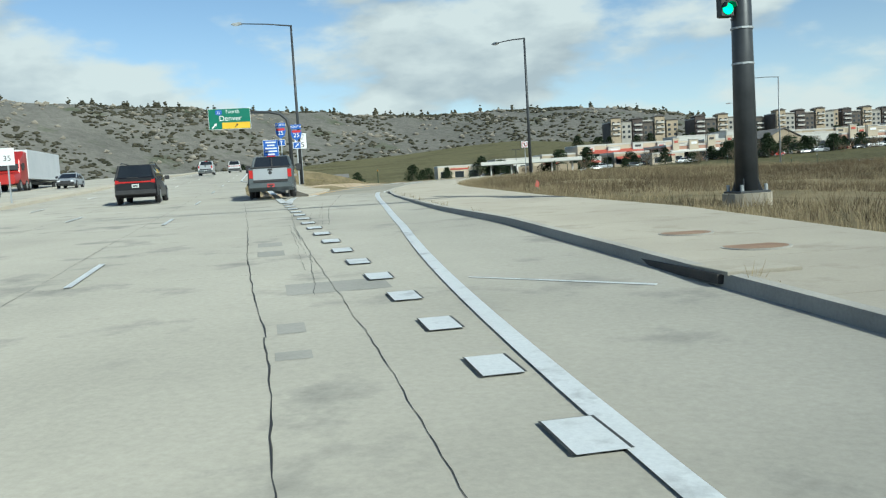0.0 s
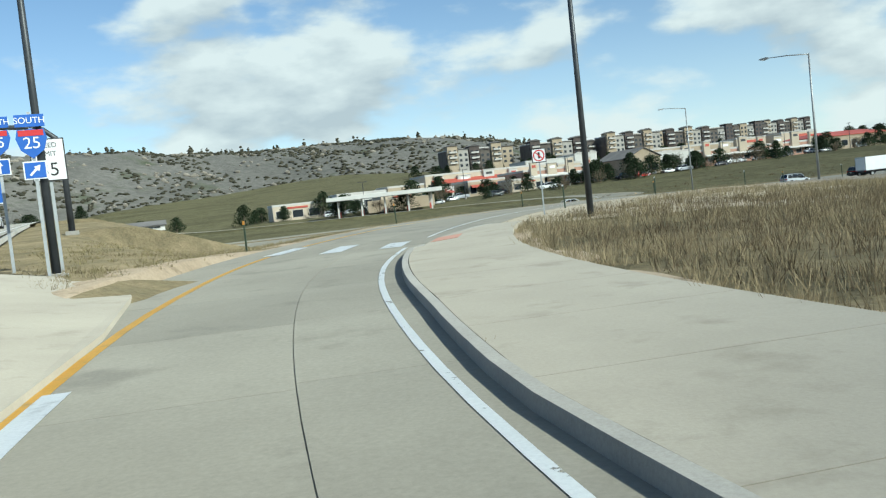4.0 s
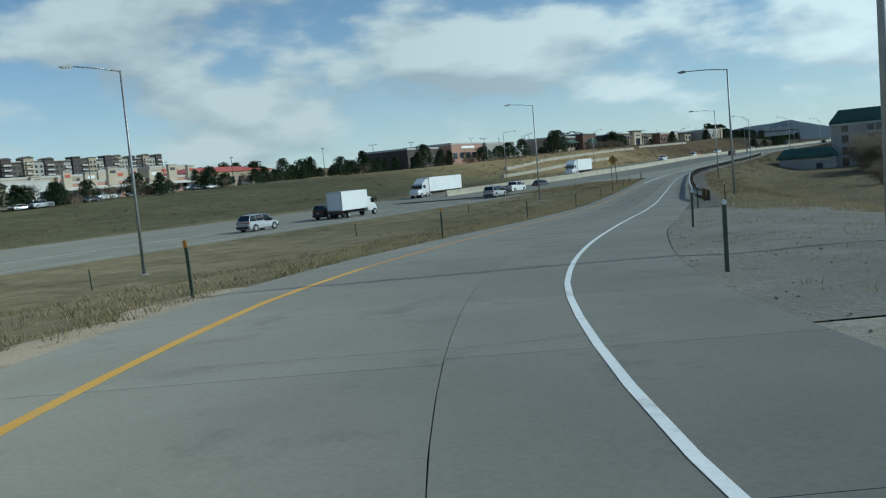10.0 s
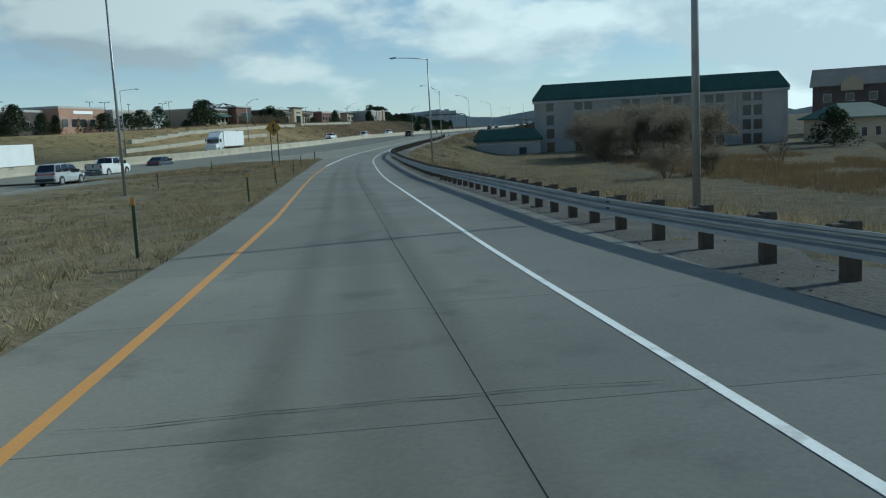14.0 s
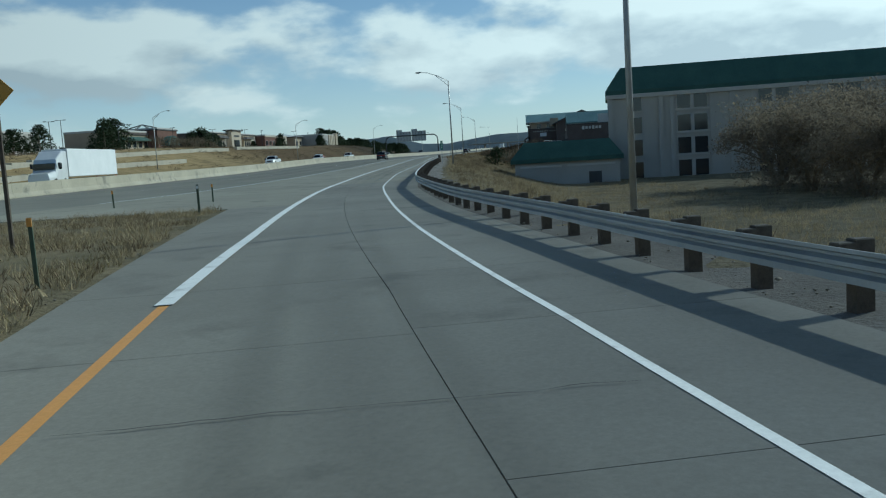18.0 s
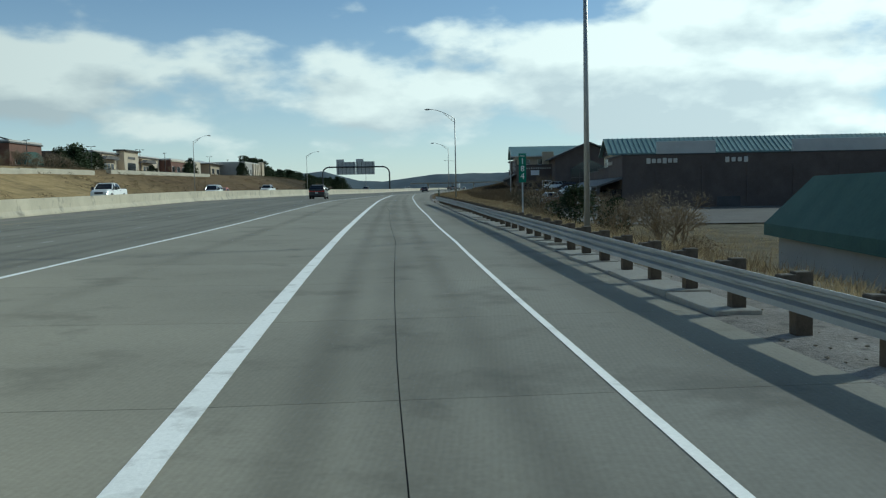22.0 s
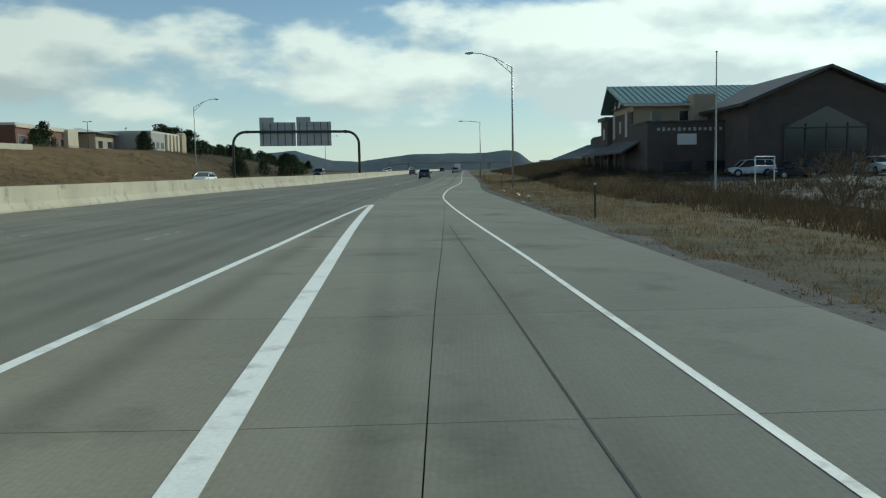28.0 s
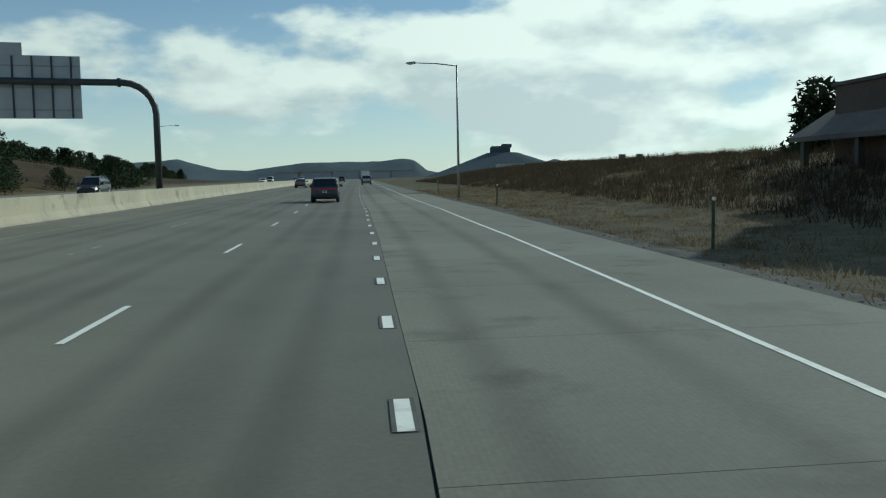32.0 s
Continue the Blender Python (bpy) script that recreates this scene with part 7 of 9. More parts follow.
def gantry():
    xr, yr = 431.7, 355.5
    rz = math.radians(-58)
    z = 1.7
    ob = thing("sign_gantry", (float(xr), float(yr), z), rz, label="dark arched sign gantry seen from behind", category="sign gantry")
    span, h, r = 22.1, 8.8, 2.2
    left = [(-span, 0, -0.5), (-span, 0, h - r)]
    arc = lambda cx, sgn: [(cx + sgn * r * math.cos(q), 0, h - r + r * math.sin(q)) for q in (math.pi * k / 12 for k in range(1, 7))]
    part("frame", Geo().tube([(0, 0, -0.5), (0, 0, h - r)] + arc(-r, 1) + list(reversed(arc(-span + r, -1))) + [(-span, 0, h - r), (-span, 0, -0.5)], 0.24, 10), M["bronze"], ob, smooth=True)
    for c in (-2.4, -span + 2.4):
        part("collar", Geo().tube([(c - 0.12, 0, h), (c + 0.12, 0, h)], 0.32, 10), M["bronze"], ob)
    for c in (0, -span):
        part("footing", Geo().tube([(c, 0, -1.0), (c, 0, 0.25)], 0.5, 14), M["kerb"], ob)
    for x0, x1, z0, z1, tab in ((-17.5, -11.2, h - 2.5, h + 1.7, 0), (-11.05, -4.9, h - 2.5, h + 1.8, 0)):
        pn = part("sign_panel", Geo().box(((x0 + x1) / 2, 0.42, (z0 + z1) / 2), (x1 - x0, 0.06, z1 - z0), bevel=0.01), M["sign_back"], ob, "bare aluminium sign back")
        part("exit_tab", Geo().box((x0 + 1.25, 0.42, z1 + 0.42), (2.5, 0.06, 0.84), bevel=0.01), M["sign_back"], pn)
        for k in range(5):
            part("stiffener", Geo().box((x0 + 0.6 + k * (x1 - x0 - 1.2) / 4, 0.34, (z0 + z1) / 2), (0.12, 0.12, z1 - z0 - 0.1)), M["bronze"], pn)
        for k in range(3):
            part("rail", Geo().box(((x0 + x1) / 2, 0.36, z0 + 0.6 + k * 1.5), (x1 - x0 - 0.1, 0.06, 0.07)), M["pole_grey"], pn)


gantry()
# end marker on the guardrail
x, y, z = map(float, at(171.9, RAIL(171.9) + 0.1))
ob = thing("hazard_marker", (x, y, z), heading(169), label="black and amber striped hazard plate on the guardrail end", category="hazard marker")
part("plate", Geo().box((0, 0, 0.62), (0.32, 0.02, 0.5), bevel=0.004), M["sign_amber"], ob)
for k in range(4):
    zz = 0.44 + k * 0.13
    part("stripe", Geo().prism([(-0.15, zz), (0.15, zz + 0.14), (0.15, zz + 0.20), (-0.15, zz + 0.06)] if zz < 0.66 else [(-0.15, zz), (0.02, zz + 0.05), (-0.02, zz + 0.06), (-0.15, zz + 0.05)], "y", -0.014, -0.009), M["sign_black"], ob)
part("stand", Geo().box((0, 0.05, 0.3), (0.16, 0.2, 1.1), bevel=0.01), M["timber"], ob)
x, y, z = map(float, at(35, -8.3))
ob = thing("red_marker", (x, y, gz(x, y)), 0.4, label="small red utility marker flag in the weeds", category="marker flag")
part("flag", Geo().prism([(-0.09, 0.32), (0.05, 0.24), (0.10, 0.42), (0.0, 0.56)], "y", -0.004, 0.004), M["red_paint"], ob)
part("wire", Geo().tube([(0, 0, -0.1), (0, 0, 0.5)], 0.006, 5), M["galv"], ob)
# median strip and far kerb of the main road
med = tagged(new("median_main"), "pale concrete median of the main road", "median", kind="structure")
solid("median_kerb", -60, 300, [(14.6, -0.1), (14.6, 0.15), (12.9, 0.15), (12.9, -0.1)], M["walk"], med, 10, main_at)
# terrace walks on the bank
for a0, a1, w in ((85, 225, 70), (62, 160, 60), (240, 330, 72)):
    g = tagged(new("terrace_wall"), "long pale stone terrace wall on the grassy bank", "retaining wall", kind="structure")
    n = 20
    for k in range(n):
        q0, q1 = a0 + (a1 - a0) * k / n, a0 + (a1 - a0) * (k + 1) / n
        x, y, _ = hb((q0 + q1) / 2, w)
        part("terrace_block", Geo().box((x, y, gz(x, y) + 0.35), ((a1 - a0) / n - 0.03, 1.2, 1.1), HRZ, bevel=0.04), M["terrace_stone"], g)
# far bridge over the highway
x, y, z = map(float, at(1330, 10))
br = tagged(thing("road_bridge", (x, y, z), heading(1330)), "distant concrete road bridge over the highway", "bridge", kind="structure")
part("deck", Geo().box((0, 0, 7.0), (120, 14, 1.4), bevel=0.1), M["kerb"], br)
for k in (-40, -12, 12, 40):
    part("pier", Geo().box((k, 0, 3), (1.5, 10, 7)), M["kerb"], br)
# aerial haze is painted into the blue base colour of far hills and butte
M["far_hill"] = surf("haze_tinted_hillside", (0.105, 0.135, 0.155), (0.14, 0.17, 0.185), 0.004, 1.0, fine=0.03, c3=(0.12, 0.15, 0.17), grain=0.2, bump=0, spec=0.1)
ridge("far_hill", M["far_hill"], [(-50, 3300, 20), (-55, 3300, 70), (-58, 3300, 80), (-60, 3300, 48), (-61.5, 3300, 44), (-63, 3300, 54), (-64.6, 3300, 65), (-67.2, 3300, 66), (-69, 3300, 68), (-70.0, 3300, 74), (-70.6, 3300, 70), (-71.4, 3300, 36), (-73, 3300, 16), (-76, 3300, 8)], 500, "flat-topped hill far ahead, blue-green haze painted into its colour", base=-20, rough=0.1, seed=3)
ridge("far_hill", M["far_hill"], [(-72.5, 3600, -5), (-76, 3600, 4), (-79, 3600, 14), (-82, 3600, 40), (-86, 3600, 46), (-95, 3600, 60), (-110, 3600, 60)], 500, "ridge in the far distance, blue haze painted into its colour", base=-20, rough=0.1, seed=7)
# butte: a cone of talus with a square rock cap
bx, by = 2405.0, 676.0
g = Geo()
rings = [(230, 0.0), (150, 22), (95, 42), (52, 58), (36, 64)]
nn = 28
vs = []
for r_, h_ in rings:
    for k in range(nn):
        q = 2 * math.pi * k / nn
        j = 1 + 0.14 * noise.noise(Vector((math.cos(q) * 2, math.sin(q) * 2, h_ * 0.05)))
        vs.append((bx + r_ * j * math.cos(q), by + r_ * j * math.sin(q), h_))
fs = [(i * nn + k, i * nn + (k + 1) % nn, (i + 1) * nn + (k + 1) % nn, (i + 1) * nn + k) for i in range(len(rings) - 1) for k in range(nn)] + [tuple((len(rings) - 1) * nn + k for k in range(nn))]
g.add(vs, fs)
g.box((bx, by + 6, 68), (52, 46, 22), 0.2, bevel=4).box((bx - 5, by - 10, 79), (40, 24, 9), 0.2, bevel=3)
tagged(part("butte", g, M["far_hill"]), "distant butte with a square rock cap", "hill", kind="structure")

# ---- vehicles ----
def paint(name, c):
    return surf(name, c, tuple(min(1, k * 1.15 + 0.003) for k in c), 0.8, 0.28, 0.25, bump=0, grain=0.04, spec=0.6)


M.update(black_car=paint("black_car_paint", (0.012, 0.012, 0.015)), silver_car=paint("silver_car_paint", (0.36, 0.38, 0.40)), white_car=paint("white_car_paint", (0.62, 0.63, 0.63)), blue_car=paint("dark_blue_car_paint", (0.02, 0.035, 0.06)), red_car=paint("red_car_paint", (0.45, 0.03, 0.025)), grey_car=paint("grey_car_paint", (0.10, 0.115, 0.12)), orange_car=paint("orange_red_car_paint", (0.55, 0.11, 0.06)),
         car_glass=surf("tinted_car_glass", (0.012, 0.014, 0.016), (0.02, 0.023, 0.026), 1, 0.08, bump=0, grain=0.03, spec=0.8), tyre=surf("tyre_rubber", (0.02, 0.02, 0.02), (0.03, 0.03, 0.03), 5, 0.85, fine=40), rim=surf("alloy_wheel", (0.42, 0.43, 0.44), (0.52, 0.53, 0.54), 4, 0.35, 0.8, bump=0), tail=surf("red_tail_light", (0.42, 0.015, 0.015), (0.5, 0.03, 0.03), 3, 0.2, bump=0), head_light=surf("clear_headlight", (0.65, 0.66, 0.67), (0.72, 0.73, 0.74), 3, 0.15, bump=0), plastic=surf("dark_plastic", (0.03, 0.03, 0.032), (0.045, 0.045, 0.047), 3, 0.6, bump=0), chrome=surf("bright_trim", (0.6, 0.61, 0.62), (0.68, 0.69, 0.7), 3, 0.2, 0.9, bump=0), number=surf("plate_white", (0.6, 0.62, 0.6), (0.68, 0.7, 0.68), 3, 0.5, bump=0), plate_red=surf("plate_red", (0.45, 0.05, 0.05), (0.52, 0.08, 0.08), 3, 0.5, bump=0), cargo=surf("white_cargo_box", (0.60, 0.62, 0.63), (0.70, 0.71, 0.72), 0.4, 0.5, fine=8, grain=0.06))


def loft(sections):
    """Body shell: sections (x, half width at sill, half width at top, z low, z high, edge rounding)."""
    g = Geo()
    vs, n = [], 10
    for x, wl, wt, zl, zh, e in sections:
        vs += [(x, -wl + e, zl), (x, -wl, zl + e), (x, -wl, (zl + zh) / 2), (x, -wt, zh - e), (x, -wt + e, zh), (x, wt - e, zh), (x, wt, zh - e), (x, wl, (zl + zh) / 2), (x, wl, zl + e), (x, wl - e, zl)]
    fs = [(i * n + k, i * n + (k + 1) % n, (i + 1) * n + (k + 1) % n, (i + 1) * n + k) for i in range(len(sections) - 1) for k in range(n)]
    fs += [tuple(range(n)), tuple((len(sections) - 1) * n + k for k in range(n))]
    return g.add(vs, fs)


def wheel(ob, x, y, r, w=0.24):
    sg = 1 if y > 0 else -1
    t = part("tyre", Geo().tube([(x, y - w / 2, r), (x, y - w / 2 + 0.03, r), (x, y + w / 2 - 0.03, r), (x, y + w / 2, r)], [r * 0.9, r, r, r * 0.9], 20), M["tyre"], ob, "black rubber tyre")
    part("rim", Geo().tube([(x, y + sg * (w / 2 - 0.03), r), (x, y + sg * (w / 2 + 0.012), r)], r * 0.62, 14), M["rim"], t, "alloy rim")


# shape: length, width, roof height, bonnet height, sections of the cabin
CARS = {
    "suv": dict(L=5.0, W=1.96, H=1.86, hood=1.10, cab=[(-2.42, 1.08, 1.15), (-2.05, 1.80, 0.95), (-0.2, 1.86, 0.95), (0.75, 1.76, 0.95), (1.45, 1.12, 1.1)], r=0.38),
    "minivan": dict(L=5.1, W=1.98, H=1.75, hood=1.05, cab=[(-2.5, 1.0, 1.15), (-2.2, 1.68, 0.95), (-0.2, 1.75, 0.95), (0.7, 1.65, 0.95), (1.85, 1.05, 1.1)], r=0.34),
    "sedan": dict(L=4.7, W=1.82, H=1.45, hood=0.95, cab=[(-1.9, 0.98, 1.1), (-1.1, 1.40, 0.9), (-0.1, 1.45, 0.9), (0.45, 1.38, 0.9), (1.35, 0.96, 1.05)], r=0.32),
    "pickup": dict(L=6.2, W=2.03, H=1.98, hood=1.30, cab=[(-0.75, 1.34, 1.05), (-0.55, 1.92, 0.95), (0.6, 1.98, 0.95), (1.1, 1.92, 0.95), (1.75, 1.32, 1.08)], r=0.42),
}


def car(kind, colour, loc, rz, label, tail=True, plate="number", extra=True):
    c = CARS[kind]
    L, W, hood, r = c["L"], c["W"] / 2, c["hood"], c["r"]
    names = {"suv": "suv", "minivan": "minivan", "sedan": "car", "pickup": "pickup_truck"}
    ob = thing(names[kind], loc, rz + math.pi / 2, label=label, category={"pickup": "pickup truck", "suv": "suv"}.get(kind, "car"))
    lo = r * 0.72
    mat = M[colour]
    hb_, ht = -L / 2, L / 2
    deck = hood + (0.14 if kind in ("suv", "minivan") else 0.0)
    if kind == "pickup":
        body = loft([(hb_, W - 0.06, W - 0.08, lo + 0.12, 1.36, 0.05), (hb_ + 0.1, W, W - 0.05, lo, 1.38, 0.06), (-0.75, W, W - 0.05, lo, 1.38, 0.06), (0.0, W, W - 0.05, lo, 1.36, 0.06), (1.6, W, W - 0.06, lo, 1.34, 0.08), (ht - 0.35, W - 0.04, W - 0.12, lo, 1.24, 0.12), (ht, W - 0.16, W - 0.24, lo + 0.15, 1.05, 0.12)])
    else:
        body = loft([(hb_, W - 0.12, W - 0.14, lo + 0.18, deck - 0.06, 0.08), (hb_ + 0.14, W - 0.02, W - 0.06, lo, deck, 0.08), (-0.4, W, W - 0.05, lo, deck - 0.02, 0.08), (1.2, W, W - 0.08, lo, hood, 0.1), (ht - 0.5, W - 0.03, W - 0.14, lo, hood - 0.1, 0.14), (ht, W - 0.2, W - 0.3, lo + 0.12, hood - 0.32, 0.12)])
    part("body", body, mat, ob, smooth=False)
    cab = [(x, W - 0.06, (W - 0.06) * (0.80 if z > hood + 0.3 else 0.97), hood - 0.12, z, 0.05) for x, z, _ in c["cab"]]
    cabin = part("cabin_glass", loft(cab), M["car_glass"], ob, "dark tinted glass")
    roof = [(x + 0.02, (W - 0.06) * 0.83, (W - 0.06) * 0.79, z - 0.06, z + 0.02, 0.03) for x, z, _ in c["cab"][1:-1]]
    part("roof", loft(roof), mat, ob)
    for sg in (-1, 1):
        pmat = mat if colour != "black_car" else M["plastic"]
        cb = c["cab"]
        mids = [cb[0], cb[1], ((cb[1][0] + cb[2][0]) / 2, cb[1][1] * 0.5 + cb[2][1] * 0.5, 0), cb[2] if kind != "pickup" else cb[1], cb[3], cb[4]]
        wt = (W - 0.06) * 0.81
        part("pillar", Geo().tube([(cb[0][0], sg * (W - 0.08), hood), (cb[1][0], sg * wt, cb[1][1] - 0.02)], 0.06, 6), pmat, ob)
        part("pillar", Geo().tube([(cb[-1][0], sg * (W - 0.08), hood), (cb[-2][0], sg * wt, cb[-2][1] - 0.02)], 0.045, 6), pmat, ob)
        xm = cb[2][0] + 0.05
        part("pillar", Geo().tube([(xm, sg * (W - 0.045), hood), (xm, sg * (wt + 0.005), cb[2][1] - 0.03)], 0.05, 6), pmat, ob)
        if kind in ("suv", "minivan"):
            xq = (cb[1][0] + cb[2][0]) / 2 - 0.15
            part("pillar", Geo().tube([(xq, sg * (W - 0.045), hood), (xq, sg * (wt + 0.005), cb[2][1] - 0.04)], 0.05, 6), pmat, ob)
        mir = part("mirror", Geo().box((cb[-1][0] - 0.45, sg * (W + 0.12 + (0.1 if kind == "pickup" else 0)), hood + 0.12), (0.14, 0.24, 0.2 + (0.16 if kind == "pickup" else 0)), bevel=0.04), M["plastic"], ob, "dark door mirror")
        part("tail_light", Geo().box((hb_ + 0.06, sg * (W - 0.16), (deck if kind != "pickup" else 1.38) - (0.30 if kind == "pickup" else 0.22)), (0.14, 0.17, 0.40 if kind == "pickup" else 0.20), bevel=0.03), M["tail"], ob, "red tail light")
        part("headlight", Geo().box((ht - 0.16, sg * (W - 0.34), hood - 0.34), (0.26, 0.36, 0.18), bevel=0.04), M["head_light"], ob, "clear headlight")
        part("arch", Geo().tube([(ht - L * 0.18, sg * (W - 0.10), r + 0.02), (ht - L * 0.18, sg * (W + 0.008), r + 0.02)], r * 1.16, 18), M["plastic"], ob, "dark wheel arch")
        part("arch", Geo().tube([(hb_ + L * 0.2, sg * (W - 0.10), r + 0.02), (hb_ + L * 0.2, sg * (W + 0.008), r + 0.02)], r * 1.16, 18), M["plastic"], ob, "dark wheel arch")
        for x in (ht - L * 0.18, hb_ + L * 0.2):
            wheel(ob, x, sg * (W - 0.10), r)
        for x in (0.35, -0.65):
            part("door_handle", Geo().box((x, sg * (W + 0.005), hood - 0.10), (0.2, 0.03, 0.04), bevel=0.01), M["chrome"], ob)
    part("rear_bumper", Geo().box((hb_ - 0.02, 0, lo + 0.24), (0.2, 2 * W - 0.12, 0.24), bevel=0.05), M["plastic"] if kind != "pickup" else M["grey_car"], ob)
    part("front_bumper", Geo().box((ht - 0.06, 0, lo + 0.2), (0.22, 2 * W - 0.3, 0.26), bevel=0.06), M["plastic"], ob)
    part("grille", Geo().box((ht - 0.02, 0, hood - 0.38), (0.08, 0.9, 0.22), bevel=0.03), M["plastic"], ob)
    pz = lo + 0.45 if kind == "pickup" else deck - 0.42
    np_ = part("number_plate", Geo().box((hb_ - (0.13 if kind == "pickup" else 0.01), 0, pz - (0.2 if kind == "pickup" else 0)), (0.03, 0.32, 0.16)), M["plate_red" if plate == "red" else "number"], ob, "number plate with plain bars")
    part("plate_bar", Geo().box((hb_ - (0.15 if kind == "pickup" else 0.03), 0, pz - (0.2 if kind == "pickup" else 0)), (0.008, 0.22, 0.06)), M["plastic"], np_)
    if kind == "pickup":
        part("tailgate", Geo().box((hb_ + 0.0, 0, 1.06), (0.08, 2 * W - 0.52, 0.52), bevel=0.02), M["silver_car"], ob, "silver tailgate")
        part("tailgate_band", Geo().box((hb_ - 0.01, 0, 0.76), (0.08, 2 * W - 0.5, 0.12), bevel=0.02), M["plastic"], ob)
        part("tailgate_top", Geo().box((hb_ + 0.02, 0, 1.37), (0.12, 2 * W - 0.3, 0.07), bevel=0.02), M["plastic"], ob)
        part("badge", Geo().tube([(hb_ - 0.06, 0, 1.12), (hb_ - 0.045, 0, 1.12)], 0.08, 12), M["plastic"], ob, "plain oval badge")
        part("tailgate_handle", Geo().box((hb_ - 0.04, 0, 1.26), (0.03, 0.22, 0.09), bevel=0.01), M["plastic"], ob)
        part("hitch", Geo().box((hb_ - 0.05, 0, 0.45), (0.25, 0.12, 0.12), bevel=0.02), M["plastic"], ob)
        part("axle", Geo().tube([(hb_ + 1.24, -0.9, r), (hb_ + 1.24, 0.9, r)], 0.07, 8), M["plastic"], ob)
        part("rear_window_frame", Geo().box((c["cab"][0][0] + 0.02, 0, 1.62), (0.04, 0.06, 0.5)), M["plastic"], ob)
        part("cab_lamp", Geo().box((c["cab"][1][0] - 0.0, 0, 1.95), (0.06, 0.4, 0.05), bevel=0.01), M["tail"], ob)
    elif extra:
        part("tail_strip", Geo().box((hb_ - 0.0, 0, deck - 0.24), (0.06, 2 * W - 0.5, 0.07), bevel=0.01), M["tail"], ob, "red light strip")
        part("rear_wiper", Geo().box((c["cab"][0][0] - 0.02, 0.1, hood + 0.12), (0.02, 0.5, 0.03)), M["plastic"], ob)
        if kind == "suv":
            for sg in (-1, 1):
                part("roof_rail", Geo().tube([(-1.9, sg * 0.66, 1.88), (-1.7, sg * 0.66, 1.93), (0.4, sg * 0.66, 1.93), (0.6, sg * 0.66, 1.85)], 0.022, 6), M["plastic"], ob)
    return ob


def truck(loc, rz, label, semi=False, colour="white_car"):
    ob = thing("semi_truck" if semi else "box_truck", loc, rz + math.pi / 2, label=label, category="truck")
    bl = 13.5 if semi else 5.6
    w, h0, h1 = (1.28, 1.1, 3.95) if semi else (1.2, 1.0, 3.4)
    part("cargo_box", Geo().box((-bl / 2, 0, (h0 + h1) / 2), (bl, 2 * w, h1 - h0), bevel=0.04), M["cargo"], ob, "plain white cargo box")
    part("rear_frame", Geo().box((-bl - 0.02, 0, (h0 + h1) / 2), (0.06, 2 * w, h1 - h0), bevel=0.02), M["galv"], ob)
    part("roller_door", Geo().box((-bl - 0.06, 0, (h0 + h1) / 2), (0.03, 2 * w - 0.3, h1 - h0 - 0.3)), M["cargo"], ob)
    part("chassis", Geo().box((-bl / 2 + 0.8, 0, 0.8), (bl + 2.0, 0.9, 0.3)), M["plastic"], ob)
    cx = 1.1 if not semi else 1.6
    cw = 1.05 if not semi else 1.22
    cab = loft([(0.15, cw, cw, 0.55, 2.45 if not semi else 3.7, 0.08), (0.9 if semi else 0.5, cw, cw * 0.96, 0.55, 2.5 if not semi else 3.75, 0.1), (cx + (0.8 if semi else 0.3), cw, cw * 0.92, 0.55, 2.3 if not semi else 2.9, 0.1), (cx + (1.2 if semi else 0.9), cw, cw * 0.94, 0.55, 1.45 if not semi else 1.75, 0.1), (cx + (2.6 if semi else 1.3), cw * 0.86, cw * 0.8, 0.6, 1.25 if not semi else 1.5, 0.12)])
    part("cab", cab, M[colour], ob)
    zx = 2.0 if not semi else 2.3
    part("windscreen", Geo().box((cx + (1.05 if semi else 0.62), 0, zx - 0.1), (0.5 if semi else 0.42, 2 * cw - 0.3, 0.62), bevel=0.05), M["car_glass"], ob, "dark windscreen")
    for sg in (-1, 1):
        part("side_window", Geo().box((cx + 0.25, sg * (cw - 0.02), zx - 0.1), (0.8, 0.06, 0.6), bevel=0.02), M["car_glass"], ob)
        part("tail_light", Geo().box((-bl - 0.05, sg * (w - 0.2), 0.95), (0.06, 0.24, 0.12)), M["tail"], ob)
        part("mirror", Geo().box((cx + 0.8, sg * (cw + 0.2), zx), (0.08, 0.2, 0.5), bevel=0.02), M["plastic"], ob)
        xs = [cx + (1.4 if semi else 0.5)] + ([-0.3, 0.9 - 0.0, -bl + 1.2, -bl + 2.4] if semi else [-bl + 1.4])
        for x in xs:
            wheel(ob, x, sg * (w - 0.2), 0.5 if semi else 0.42, 0.32)
    return ob


def on_main(a, w):
    return tuple(map(float, main_at(a, w)))


def on_road(s, d):
    return tuple(map(float, at(s, d)))


def on_hwy(a, w):
    return tuple(map(float, hwy_at(a, w)))


car("pickup", "grey_car", on_main(43.4, -0.5), MAIN_H - 0.05, "grey pickup truck with a silver tailgate in the lane", plate="red")
car("suv", "black_car", on_main(46.0, 5.9), MAIN_H, "black suv with a red light strip across the back")
car("pickup", "white_car", on_main(128, 7.6), MAIN_H, "white pickup truck far up the main road")
car("suv", "white_car", on_main(150, 4.4), MAIN_H, "white suv far up the main road")
truck(on_main(92, 23.5), MAIN_H + math.pi, "red and white semi truck waiting on the opposite side", True, "red_car")
car("suv", "white_car", on_main(70, 20.5), MAIN_H + math.pi, "white suv on the opposite carriageway")
car("sedan", "silver_car", on_main(92, 18.5), MAIN_H + math.pi, "silver car on the opposite carriageway")
HD = math.radians(-67.7)
truck(on_hwy(-88, 8.0), HD, "white box truck on the highway")
car("suv", "silver_car", on_hwy(-108, 8.0), HD, "silver suv on the highway")
car("suv", "black_car", on_hwy(-90, 11.6), HD, "black suv on the highway")
